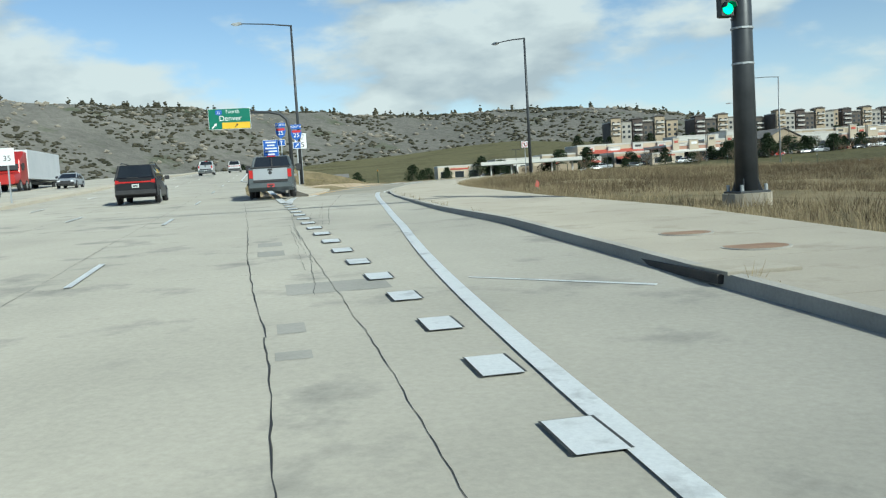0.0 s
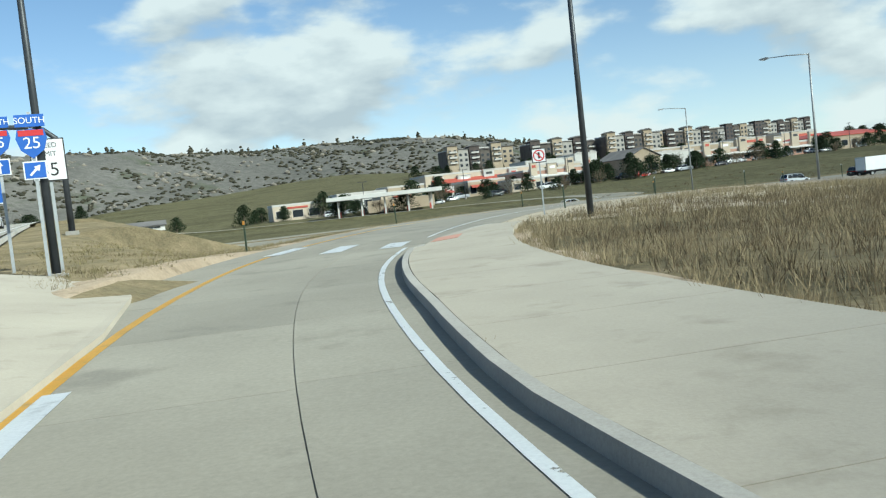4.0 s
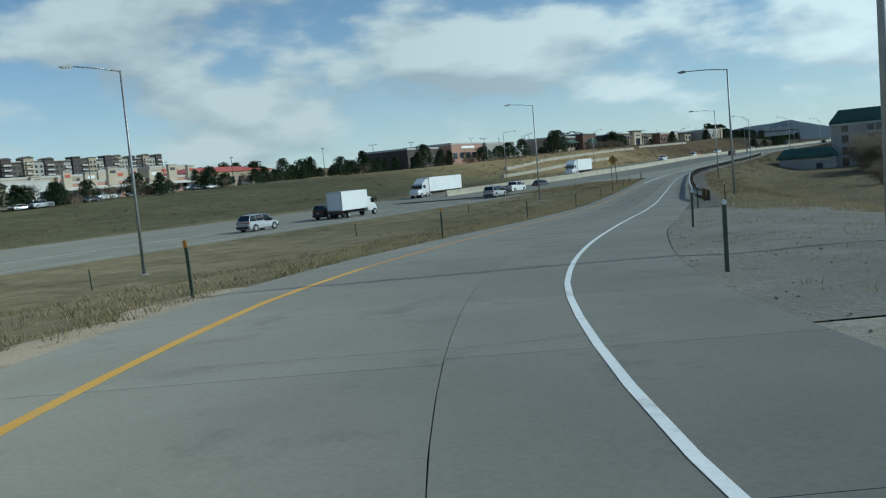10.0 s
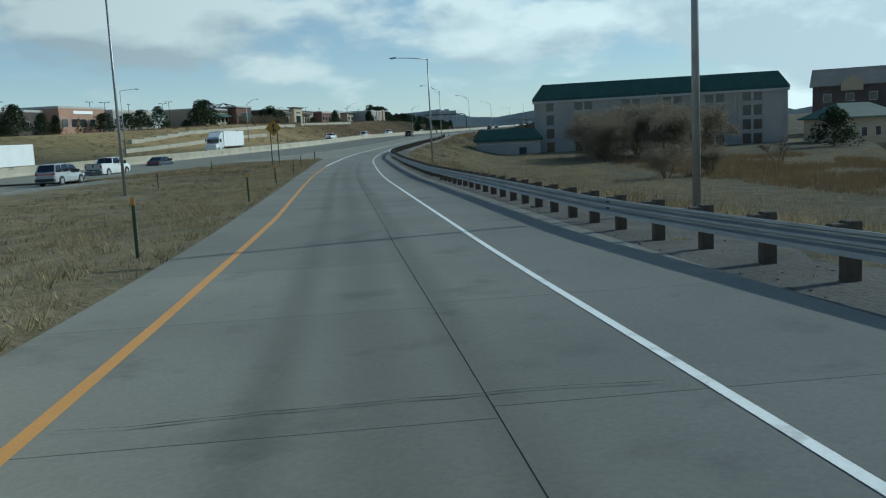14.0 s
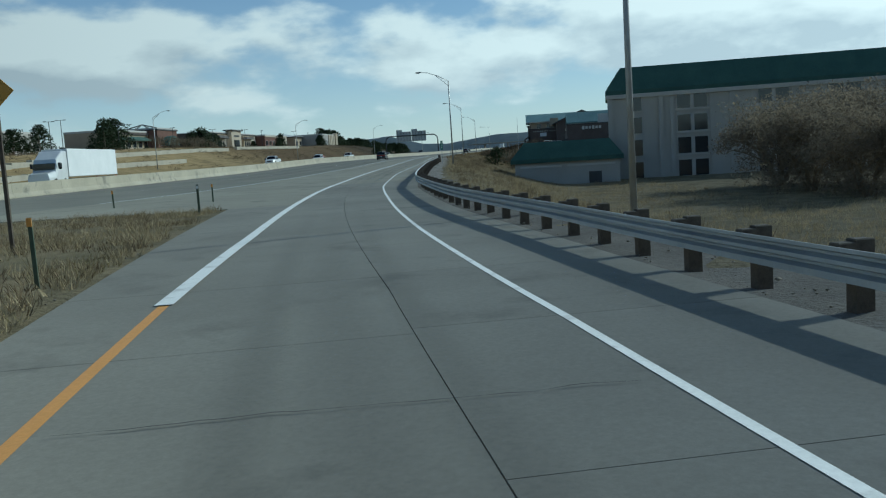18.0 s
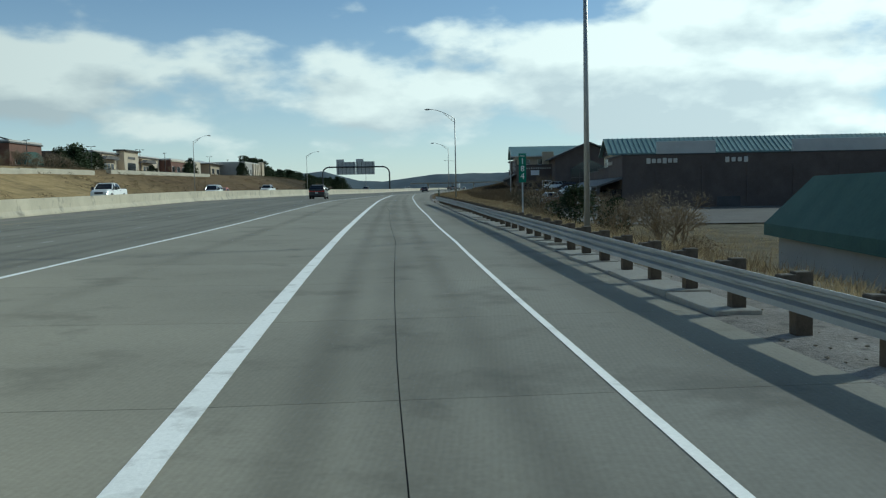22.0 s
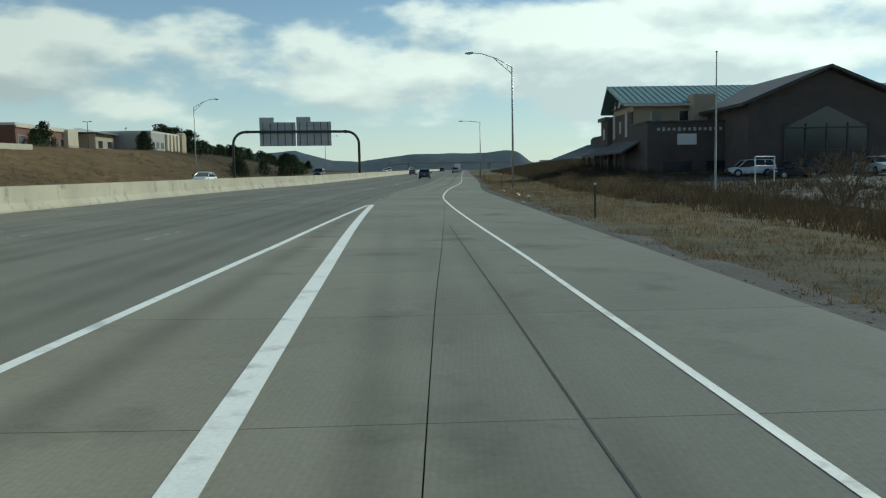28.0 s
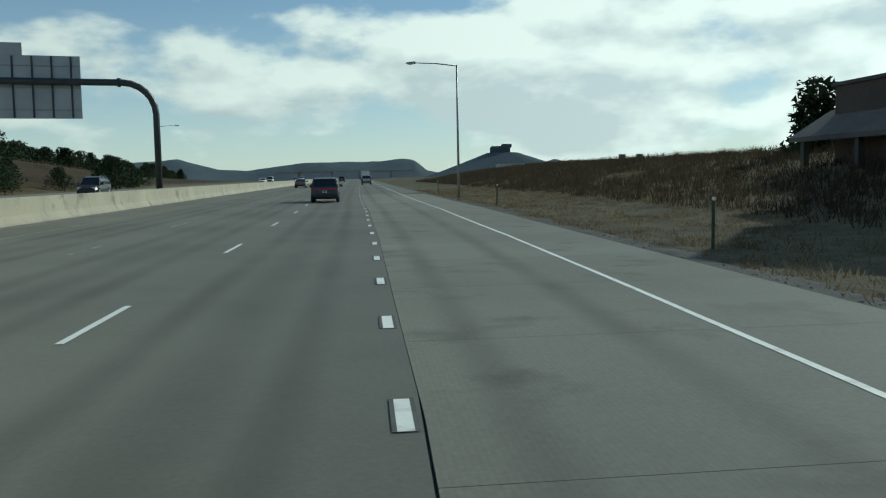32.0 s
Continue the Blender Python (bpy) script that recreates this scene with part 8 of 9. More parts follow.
car("pickup", "white_car", on_hwy(-40, 8.2), HD, "white pickup truck on the highway")
car("sedan", "blue_car", on_hwy(-20, 11.8), HD, "dark blue car on the highway")
car("suv", "silver_car", on_hwy(-55, 4.6), HD, "silver suv in the near highway lane")
truck(on_hwy(-30, 33.0), HD + math.pi, "white semi truck on the far carriageway", True)
car("sedan", "white_car", on_hwy(-140, 31.0), HD + math.pi, "white car on the far carriageway")
truck(on_road(331, 33.0), heading(331) + math.pi, "white semi truck beyond the median barrier", True)
car("pickup", "white_car", on_road(420, 30.0), heading(420) + math.pi, "white pickup truck beside the median barrier")
car("suv", "white_car", on_road(462, 28.5), heading(462) + math.pi, "white suv beyond the median barrier")
car("pickup", "white_car", on_road(500, 27.0), heading(500) + math.pi, "white pickup truck beyond the median barrier")
car("sedan", "orange_car", on_road(482, 31.5), heading(482) + math.pi, "orange-red car beyond the median barrier")
car("sedan", "white_car", on_road(560, 25.0), heading(560) + math.pi, "white car beyond the median barrier")
car("suv", "black_car", on_road(640, 24.0), heading(640) + math.pi, "dark suv beside the gantry leg")
car("minivan", "blue_car", on_road(618, 1.2), heading(618), "dark blue minivan driving on the highway")
car("pickup", "grey_car", on_road(742, -3.0), heading(742), "grey pickup truck far ahead in the lane")
truck(on_road(800, -3.2), heading(800), "white box truck far ahead")
for s, d, k, c_ in ((860, 4.4, "suv", "black_car"), (700, 8.2, "sedan", "grey_car"), (930, -3, "sedan", "white_car"), (780, 23, "sedan", "white_car"), (830, 26, "suv", "silver_car"), (900, 23, "sedan", "grey_car"), (980, 26, "suv", "white_car")):
    car(k, c_, on_road(s, d), heading(s) + (math.pi if d > 15 else 0), {"suv": "distant %s suv on the highway", "sedan": "distant %s car on the highway"}[k] % c_.split("_")[0])
# parked cars before the gabled entrance
for x, y, c_, k, rz in ((388, 287.6, "white_car", "suv", 20), (385.2, 283.2, "black_car", "suv", 25), (397, 281.5, "silver_car", "sedan", 30), (400, 279, "white_car", "suv", 24), (393, 275, "white_car", "pickup", 110)):
    car(k, c_, (x, y, gz(x, y) + 0.05), math.radians(rz), "%s %s parked before the gabled building" % (c_.split("_")[0], {"suv": "suv", "sedan": "car", "pickup": "pickup truck"}[k]))
# pipe frame at the edge of that car park
x, y = 376.4, 286.0
ob = thing("pipe_frame", (x, y, gz(x, y) - 0.1), math.radians(-35), label="white pipe frame standing at the car park edge", category="frame")
for sx in (-1.45, 1.45):
    part("upright", Geo().tube([(sx, 0, 0), (sx, 0, 2.75)], 0.06, 8), M["sign_white"], ob)
for h in (1.9, 2.75):
    part("crossbar", Geo().tube([(-1.45, 0, h), (1.45, 0, h)], 0.05, 8), M["sign_white"], ob)
# parked cars in the lot by the brick building
for x, y, c_, k in ((372, 262, "white_car", "suv"), (376, 268, "grey_car", "sedan"), (381, 256, "white_car", "sedan"), (386, 262, "black_car", "suv"), (352, 262, "silver_car", "suv"), (344, 272, "white_car", "suv"), (330, 268, "grey_car", "sedan"), (391, 254, "white_car", "pickup"), (362, 256, "silver_car", "sedan")):
    car(k, c_, (x, y, gz(x, y) + 0.13), math.radians(30 + (x % 7) * 6), "%s %s parked on the lot" % (c_.split("_")[0], {"suv": "suv", "sedan": "car", "pickup": "pickup truck"}[k]))
for a0, w, k, c_ in ((-78, 150, "suv", "white_car"), (-70, 151, "sedan", "silver_car"), (-34, 150, "suv", "white_car"), (-28, 149, "sedan", "red_car"), (-10, 152, "suv", "white_car"), (0, 153, "sedan", "grey_car"), (12, 152, "suv", "silver_car"), (24, 152, "sedan", "white_car")):
    x, y, _ = hb(a0, w)
    car(k, c_, (x, y, gz(x, y) + 0.02), HRZ - math.pi / 2 + (0.0 if a0 % 4 else math.pi), "%s %s parked before the shops" % (c_.split("_")[0], "suv" if k == "suv" else "car"))
for x, y, c_ in ((304.5, 265.6, "silver_car"), (294.5, 257.6, "white_car"), (288.5, 255.4, "white_car")):
    car("suv", c_, (x, y, gz(x, y) + 0.13), heading(470) + 0.1, "%s suv parked before the brick store" % c_.split("_")[0])
car("minivan", "black_car", on_road(434.6, 9.15), heading(434.6), "black minivan on the highway")

r = random.Random(21)
for k in range(34):
    a_ = -160 + k * 6.1 + r.uniform(-1.5, 1.5)
    w_ = (147, 156, 139)[k % 3] + r.uniform(-2, 2)
    if -80 < a_ < -30 and w_ > 145:
        w_ = 132 + r.uniform(-2, 2)
    x, y, _ = hb(a_, w_)
    c_ = ("white_car", "silver_car", "grey_car", "black_car", "red_car", "white_car")[k % 6]
    k_ = ("suv", "sedan", "sedan", "pickup")[k % 4]
    car(k_, c_, (x, y, gz(x, y) + 0.02), HRZ - math.pi / 2 + (math.pi if k % 2 else 0.0) + r.uniform(-0.1, 0.1), "%s %s parked on the shopping centre lot" % (c_.split("_")[0], {"suv": "suv", "sedan": "car", "pickup": "pickup truck"}[k_]))


def car_park_lamp(x, y, h):
    """Straight pole with two lamp heads on a crossarm."""
    ob = thing("car_park_lamp", (x, y, gz(x, y)), r.uniform(0, 3.1), label="tall thin car park lamp with two heads", category="lamp post", group="lamps over the car parks")
    part("base", Geo().tube([(0, 0, -0.4), (0, 0, 0.7)], 0.3, 10), M["kerb"], ob)
    part("pole", Geo().tube([(0, 0, 0.5), (0, 0, h)], [0.13, 0.08], 8), M["bronze"], ob)
    part("crossarm", Geo().tube([(-0.9, 0, h - 0.1), (0.9, 0, h - 0.1)], 0.05, 6), M["bronze"], ob)
    for sx in (-1, 1):
        part("lamp_head", Geo().box((sx * 1.1, 0, h - 0.05), (0.75, 0.5, 0.2), bevel=0.04), M["bronze"], ob)
    return ob


for a_, w_, h_ in ((-150, 150, 9.5), (-118, 146, 9.5), (-84, 140, 9.5), (-52, 142, 9.5), (-20, 146, 9.5), (10, 150, 9.5), (38, 148, 9.5), (62, 128, 10), (84, 122, 10), (104, 118, 10), (122, 96, 9), (142, 112, 10), (160, 108, 9), (178, 104, 9), (196, 110, 10), (212, 100, 8.5), (228, 104, 9), (262, 102, 8.5), (300, 100, 8.5), (338, 98, 9), (372, 100, 9), (430, 98, 9), (468, 99, 9), (520, 100, 9), (560, 98, 9)):
    car_park_lamp(*hb(a_, w_)[:2], h_)

# ---- vegetation ----
RNG = np.random.default_rng(7)


def fast_mesh(name, verts, tris, mat, parent=None, smooth=False):
    """One mesh object from arrays of points and triangles."""
    me = bpy.data.meshes.new(name)
    v, f = np.asarray(verts, np.float32), np.asarray(tris, np.int32)
    me.vertices.add(len(v))
    me.vertices.foreach_set("co", v.ravel())
    me.loops.add(f.size)
    me.loops.foreach_set("vertex_index", f.ravel())
    me.polygons.add(len(f))
    me.polygons.foreach_set("loop_start", np.arange(0, f.size, 3, dtype=np.int32))
    me.materials.append(mat)
    me.update(calc_edges=True)
    if smooth:
        me.polygons.foreach_set("use_smooth", [True] * len(me.polygons))
    ob = new(name, me)
    if parent:
        ob.parent = parent
    return ob


def veg(name, base, tip, blend=0.5, translucent=0.25):
    """Plant material whose colour differs from blade to blade."""
    m = bpy.data.materials.new(name)
    m.use_nodes = True
    nt = m.node_tree
    N, L = nt.nodes.new, nt.links.new
    b = nt.nodes["Principled BSDF"]
    b.inputs["Roughness"].default_value = 0.85
    b.inputs["Specular IOR Level"].default_value = 0.15
    geo = N("ShaderNodeNewGeometry")
    tc, nz, ad = N("ShaderNodeTexCoord"), N("ShaderNodeTexNoise"), N("ShaderNodeMath")
    nz.inputs["Scale"].default_value, nz.inputs["Detail"].default_value = 0.35, 4
    L(tc.outputs["Object"], nz.inputs["Vector"])
    ad.operation = "MULTIPLY_ADD"
    L(geo.outputs["Random Per Island"], ad.inputs[0])
    ad.inputs[1].default_value = blend
    L(nz.outputs[0], ad.inputs[2])
    mr = N("ShaderNodeMapRange")
    mr.inputs[1].default_value, mr.inputs[2].default_value = 0.3, 0.7 + blend
    L(ad.outputs[0], mr.inputs[0])
    mx = N("ShaderNodeMix")
    mx.data_type = "RGBA"
    mx.inputs[6].default_value, mx.inputs[7].default_value = (*base, 1), (*tip, 1)
    L(mr.outputs[0], mx.inputs[0])
    L(mx.outputs[2], b.inputs["Base Color"])
    tr, ms = N("ShaderNodeBsdfTranslucent"), N("ShaderNodeMixShader")
    L(mx.outputs[2], tr.inputs["Color"])
    ms.inputs[0].default_value = translucent
    L(b.outputs[0], ms.inputs[1])
    L(tr.outputs[0], ms.inputs[2])
    L(ms.outputs[0], nt.nodes["Material Output"].inputs["Surface"])
    return m


M["straw"] = veg("straw_grass", (0.185, 0.148, 0.088), (0.45, 0.37, 0.225))
M["russet"] = veg("russet_grass", (0.13, 0.092, 0.05), (0.25, 0.175, 0.095))
M["weed"] = veg("dead_weeds", (0.085, 0.066, 0.043), (0.23, 0.175, 0.105))
# darker copy of the dead weeds, painting the shadow on the slope
M["slope_weed"] = veg("shade_darkened_slope_weeds", (0.035, 0.03, 0.022), (0.12, 0.09, 0.055))
M["olive"] = veg("grey_green_grass", (0.15, 0.13, 0.065), (0.40, 0.33, 0.175))
M["needles"] = veg("pine_needles", (0.014, 0.026, 0.014), (0.055, 0.075, 0.035), translucent=0.1)
M["scrub"] = veg("scrub_leaves", (0.035, 0.038, 0.026), (0.11, 0.10, 0.07), translucent=0.1)
M["dead_leaf"] = veg("willow_twigs", (0.15, 0.127, 0.097), (0.27, 0.23, 0.17), translucent=0.45)


def blades(x, y, z, h, n=6, spread=0.10, lean=0.45, width=0.014):
    """Triangles of n leaning blades on every tuft."""
    k = len(x)
    a = RNG.uniform(0, 2 * np.pi, (k, n))
    r = spread * np.sqrt(RNG.uniform(0, 1, (k, n)))
    bx, by = x[:, None] + r * np.cos(a), y[:, None] + r * np.sin(a)
    hh = h[:, None] * RNG.uniform(0.45, 1.0, (k, n))
    q = a + RNG.normal(0, 0.7, (k, n))
    ln = hh * np.abs(RNG.normal(lean, 0.22, (k, n)))
    p = RNG.uniform(0, np.pi, (k, n))
    wx, wy = width * np.cos(p), width * np.sin(p)
    bz = np.broadcast_to((z - 0.04)[:, None], bx.shape)
    v = np.stack([np.stack([bx - wx, by - wy, bz], -1), np.stack([bx + wx, by + wy, bz], -1), np.stack([bx + ln * np.cos(q), by + ln * np.sin(q), bz + hh], -1)], 2)
    v = v.reshape(-1, 3)
    return v, np.arange(len(v)).reshape(-1, 3)


def patchy(x, y, scale, cut):
    v = np.array([noise.noise(Vector((px * scale, py * scale, 3.1))) for px, py in zip(x, y)])
    return v > cut


def verge(label, s0, s1, d0, d1, count, h, mat, n=6, width=0.014, lean=0.45, spread=0.1, cut=-1.0, scale=0.5, power=1.0, z_of=None):
    """Tufts between two offsets beside the road; power above 1 crowds them towards d0."""
    s = RNG.uniform(s0, s1, count)
    f = RNG.uniform(0, 1, count) ** power
    a, b = (d0(s) if callable(d0) else d0), (d1(s) if callable(d1) else d1)
    x, y, z = at(s, a + (b - a) * f)
    if cut > -1:
        keep = patchy(x, y, scale, cut)
        x, y = x[keep], y[keep]
    z = ground_z(x, y) + 0.02 if z_of is None else z_of(x, y)
    hh = RNG.uniform(h[0], h[1], len(x))
    v, t = blades(x, y, z, hh, n, spread, lean, width)
    return tagged(fast_mesh("grass", v, t, mat), label, "grass", kind="stuff")


# field beside the sidewalk
verge("tall straw-coloured weeds along the sidewalk", -5, 78, offset(WALK_EDGE, -0.05), offset(WALK_EDGE, -3.2), 2600, (0.15, 0.45), M["straw"], 8, 0.010, 0.4, 0.16, cut=-0.25, power=1.5)
verge("brown dead weeds covering the low field", -5, 84, offset(WALK_EDGE, -1.2), offset(WALK_EDGE, -32), 9000, (0.25, 0.55), M["weed"], 11, 0.009, 0.4, 0.3, cut=-0.2, scale=0.12)
verge("straw grass scattered through the low field", -5, 100, offset(WALK_EDGE, -0.8), offset(WALK_EDGE, -40), 3600, (0.25, 0.55), M["straw"], 11, 0.008, 0.4, 0.25, cut=-0.05, scale=0.2)
verge("pale dry weeds beside the ramp", 56, 104, lambda s: np.interp(s, [56, 74, 80, 104], [-5.9, -6.4, -8.5, -9.5]), -24, 3200, (0.2, 0.55), M["straw"], 8, 0.011, 0.4, 0.25, cut=-0.2, scale=0.25)
# edge of the sidewalk: weeds in the joint behind the kerb
s = np.array([9.0, 9.4, 17.2, 20.5, 23.0, 25.1, 26.6, 27.4, 28.1, 28.3, 29.5, 30.8, 31.6, 33.0, 36.0, 41.0, 49.0])
x, y, z = at(s, KERB_LINE(s) - 0.2, 0.14)
v, t = blades(x, y, z, RNG.uniform(0.06, 0.34, len(s)), 14, 0.10, 0.4, 0.006)
tagged(fast_mesh("weeds", v, t, M["straw"]), "thin dry weeds growing from the kerb joint", "weeds", kind="stuff")
# left of the ramp: island of dry bunch grass
verge("low dry bunch grass on the island", 62, 275, offset(LEFT_EDGE, 0.35), offset(LEFT_EDGE, 15), 11000, (0.08, 0.28), M["olive"], 8, 0.014, 0.7, 0.16, cut=-0.12, scale=0.45, power=1.3)
verge("straw tufts along the edge of the ramp", 60, 276, offset(LEFT_EDGE, 0.2), offset(LEFT_EDGE, 6), 7000, (0.1, 0.33), M["straw"], 8, 0.010, 0.6, 0.14, cut=-0.05, scale=0.4)
verge("brown weeds on the island", 100, 277, offset(LEFT_EDGE, 3), offset(LEFT_EDGE, 17), 2600, (0.15, 0.4), M["weed"], 8, 0.012, 0.5, 0.2, cut=0.05, scale=0.3)
# right of the ramp
verge("thin dry grass on the gravel verge", 80, 205, offset(RIGHT_EDGE, -0.8), offset(RIGHT_EDGE, -20), 7000, (0.05, 0.2), M["straw"], 7, 0.012, 0.6, 0.18, cut=-0.02, scale=0.3)
verge("straw grass on the slope below the ramp", 150, 420, offset(RIGHT_EDGE, -2.2), offset(RIGHT_EDGE, -26), 15000, (0.15, 0.5), M["straw"], 7, 0.014, 0.5, 0.25, cut=-0.3, scale=0.2)
verge("dark weeds behind the guardrail", 185, 420, offset(RIGHT_EDGE, -2.6), offset(RIGHT_EDGE, -9), 2600, (0.2, 0.7), M["weed"], 9, 0.012, 0.45, 0.2, cut=0.0, scale=0.3)
verge("russet reeds in the hollow before the hotel", 220, 300, -36, -62, 7500, (0.5, 1.0), M["russet"], 7, 0.02, 0.3, 0.3, cut=-0.15, scale=0.08)
verge("pale grass in the hollow", 190, 300, -12, -75, 7000, (0.2, 0.55), M["straw"], 7, 0.02, 0.5, 0.35, cut=-0.2, scale=0.1)
verge("orange-brown mown grass beside the highway", 405, 660, offset(RIGHT_EDGE, -0.45), offset(RIGHT_EDGE, -16), 25000, (0.06, 0.26), M["russet"], 7, 0.013, 0.6, 0.2, cut=-0.3, scale=0.4)
verge("straw tufts in the highway verge", 405, 660, offset(RIGHT_EDGE, -1.4), offset(RIGHT_EDGE, -22), 6500, (0.12, 0.4), M["straw"], 8, 0.012, 0.5, 0.2, cut=-0.02, scale=0.25)
verge("weeds on the slope behind the verge, shade painted into their colour", 455, 760, offset(RIGHT_EDGE, -7), offset(RIGHT_EDGE, -32), 19000, (0.35, 1.0), M["slope_weed"], 9, 0.024, 0.4, 0.35, cut=-0.35, scale=0.15)


def clump_leaves(centres, radii, per, size):
    """Small random triangles filling balls of foliage."""
    c, r = np.repeat(np.asarray(centres, float), per, 0), np.repeat(np.asarray(radii, float), per)
    n = len(c)
    u = RNG.normal(0, 1, (n, 3))
    u /= np.linalg.norm(u, axis=1)[:, None]
    p = c + u * (r * RNG.uniform(0.35, 1.0, n) ** 0.5)[:, None] * np.array([1, 1, 0.8])
    e = RNG.normal(0, 1, (n, 3, 3))
    e /= np.linalg.norm(e, axis=2)[:, :, None]
    v = (p[:, None, :] + e * (size * RNG.uniform(0.6, 1.3, n))[:, None, None]).reshape(-1, 3)
    return v, np.arange(len(v)).reshape(-1, 3)


def pine(x, y, h, seed, label, group="", z=None, lean=0.0, slim=0.30):
    """Pine with a tapered trunk, limbs and a ragged crown."""
    r = random.Random(seed)
    zz = gz(x, y) if z is None else z
    ob = thing("pine_tree", (x, y, zz - 0.1), r.uniform(0, 6.28), label=label, category="tree", group=group)
    g = Geo().tube([(0, 0, -0.3), (0.03 * h * lean, 0, h * 0.5), (0.05 * h * lean, 0, h * 0.95)], [h * 0.022, h * 0.015, h * 0.004], 7)
    cs, rs = [], []
    n = 26
    for k in range(n):
        f = (k + 0.5) / n
        zc = h * (0.10 + 0.80 * f)
        reach = h * slim * 1.25 * (1 - f) ** 0.6 * r.uniform(0.55, 1.15)
        a = k * 2.4 + r.uniform(-0.5, 0.5)
        cx, cy = reach * math.cos(a) * 0.75, reach * math.sin(a) * 0.75
        cs.append((cx, cy, zc + r.uniform(-0.2, 0.2)))
        rs.append(h * (0.12 + 0.11 * (1 - f)) * r.uniform(0.75, 1.2))
        g.tube([(0, 0, zc - h * 0.03), (cx * 0.9, cy * 0.9, zc)], [h * 0.006, h * 0.002], 4, False)
    part("trunk", g, M["bark"], ob)
    v, t = clump_leaves(cs, rs, 100, 0.036 * h)
    fast_mesh("crown", v, t, M["needles"], ob)
    return ob


proto = {}


def plant_pine(x, y, h, kind, label, group="", z=None):
    """A pine, or a turned and scaled copy of the same form."""
    h *= 1.25
    zz = (gz(x, y) if z is None else z) - 0.1
    if kind not in proto:
        proto[kind] = (pine(x, y, h, kind, label, group, zz + 0.1, slim=(0.30, 0.38, 0.24, 0.45)[kind % 4]), h)
        return proto[kind][0]
    src, h0 = proto[kind]
    k = h / h0
    ob = copy_thing(src, pose(x, y, zz, 0, 0, RNG.uniform(0, 360)) @ Matrix.Diagonal((k * RNG.uniform(0.95, 1.6), k * RNG.uniform(0.95, 1.6), k * RNG.uniform(0.8, 1.05), 1)))
    tagged(ob, label, "tree", group)
    return ob


bare_brush = []
TOWN = "dark green pine on the bank beside the shops"
ROW = "dark pine in the row beyond the highway"
for a, w, h in ((76, 98, 6.5), (84, 101, 7.5), (92, 104, 6), (101, 99, 7), (110, 100, 6.5), (116, 104, 8), (122, 101, 6.5), (129, 101, 6), (137, 103, 7.5), (141, 99, 5.5), (156, 102, 6.5), (165, 100, 7), (206, 92, 4.2), (214, 96, 4.8), (219, 108, 9.0), (228, 109, 9.8), (244, 111, 6.5), (256, 96, 3.6)):
    plant_pine(*hb(a, w + (0, 14, 5)[int(a) % 3])[:2], h * (1.0, 0.55, 0.75)[int(a) % 3], int(a) % 4, TOWN, "pines on the bank")
for a, w, h in ((287, 104, 6.5), (294, 103, 8.5), (303, 106, 9.2), (312, 104, 7.5), (350, 98, 4.0), (388, 96, 5.0), (396, 97, 6.2), (452, 88, 5.5), (458, 90, 6.5), (520, 92, 4.5)):
    plant_pine(*hb(a, w)[:2], h, int(a) % 4, "broad dark pine beside the bank's terraces", "pines on the terraces")
for k in range(9):
    bare_brush.append(hb(190 + k * 5.5, 74 + 5 * (k % 3))[:2])
for k in range(80):
    a = 516 + k * 5.8 + RNG.uniform(-3, 3)
    plant_pine(*hb(a, 104 + RNG.uniform(-9, 14))[:2], RNG.uniform(8.5, 11.5) if k < 24 else RNG.uniform(5.5, 10.5), k % 4, ROW, "pine row beyond the highway")
for k in range(10):
    x, y = (float(q) for q in at(690 + k * 12 + RNG.uniform(-2, 2), 54 + RNG.uniform(-4, 6))[:2])
    plant_pine(x, y, RNG.uniform(4.0, 6.5), k % 4, ROW, "pine row beyond the highway")
for a in (-77, -70, -62, -55, -47, -38):
    plant_pine(*hb(a, 138 + RNG.uniform(-2, 3))[:2], RNG.uniform(4.5, 7.5), int(-a) % 4, "dark pine in front of the strip mall", "pines at the mall")
for k in range(30):
    plant_pine(*hb(40 + k * 3.7, 176 + RNG.uniform(-8, 26))[:2], RNG.choice((2.8, 3.6, 4.4, 5.5, 8.0)), k % 4, "dark pine behind the shops", "pines behind the shops")
for k in range(7):
    plant_pine(*hb(52 + k * 5.5, 112 + RNG.uniform(-3, 6))[:2], RNG.uniform(3.0, 7.0), k % 4, TOWN, "pines on the bank")
for k in range(16):
    plant_pine(*hb(-260 + k * 14 + RNG.uniform(-4, 4), 150 + RNG.uniform(0, 30))[:2], RNG.uniform(4, 7.5), k % 4, "dark pine in the town below the hills", "pines in the town")
for k in range(26):
    plant_pine(*hb(-165 + k * 8.2 + RNG.uniform(-3, 3), (142 if k % 3 else 128) + RNG.uniform(-5, 5))[:2], RNG.uniform(3.2, 6.2), k % 4, "dark pine beside the shops and parking", "pines at the mall")
for k in range(34):
    plant_pine(*hb(-60 + k * 12 + RNG.uniform(-4, 4), 375 + k * 3.6 + RNG.uniform(-10, 20))[:2], RNG.uniform(5, 9), k % 4, "dark pine among the apartment blocks", "pines at the apartments")
for k in range(30):
    plant_pine(*hb(-185 + k * 9.4 + RNG.uniform(-4, 4), (166, 186, 228)[k % 3] + RNG.uniform(-8, 8))[:2], RNG.uniform(3.0, 6.5), k % 4, "dark bushy evergreen among the shops", "evergreens among the shops")
for k in range(26):
    plant_pine(*hb(48 + k * 8.5 + RNG.uniform(-4, 4), (122, 134, 150)[k % 3] + RNG.uniform(-6, 6))[:2], RNG.uniform(2.6, 5.0), k % 4, "low dark evergreen behind the bank", "evergreens behind the bank")
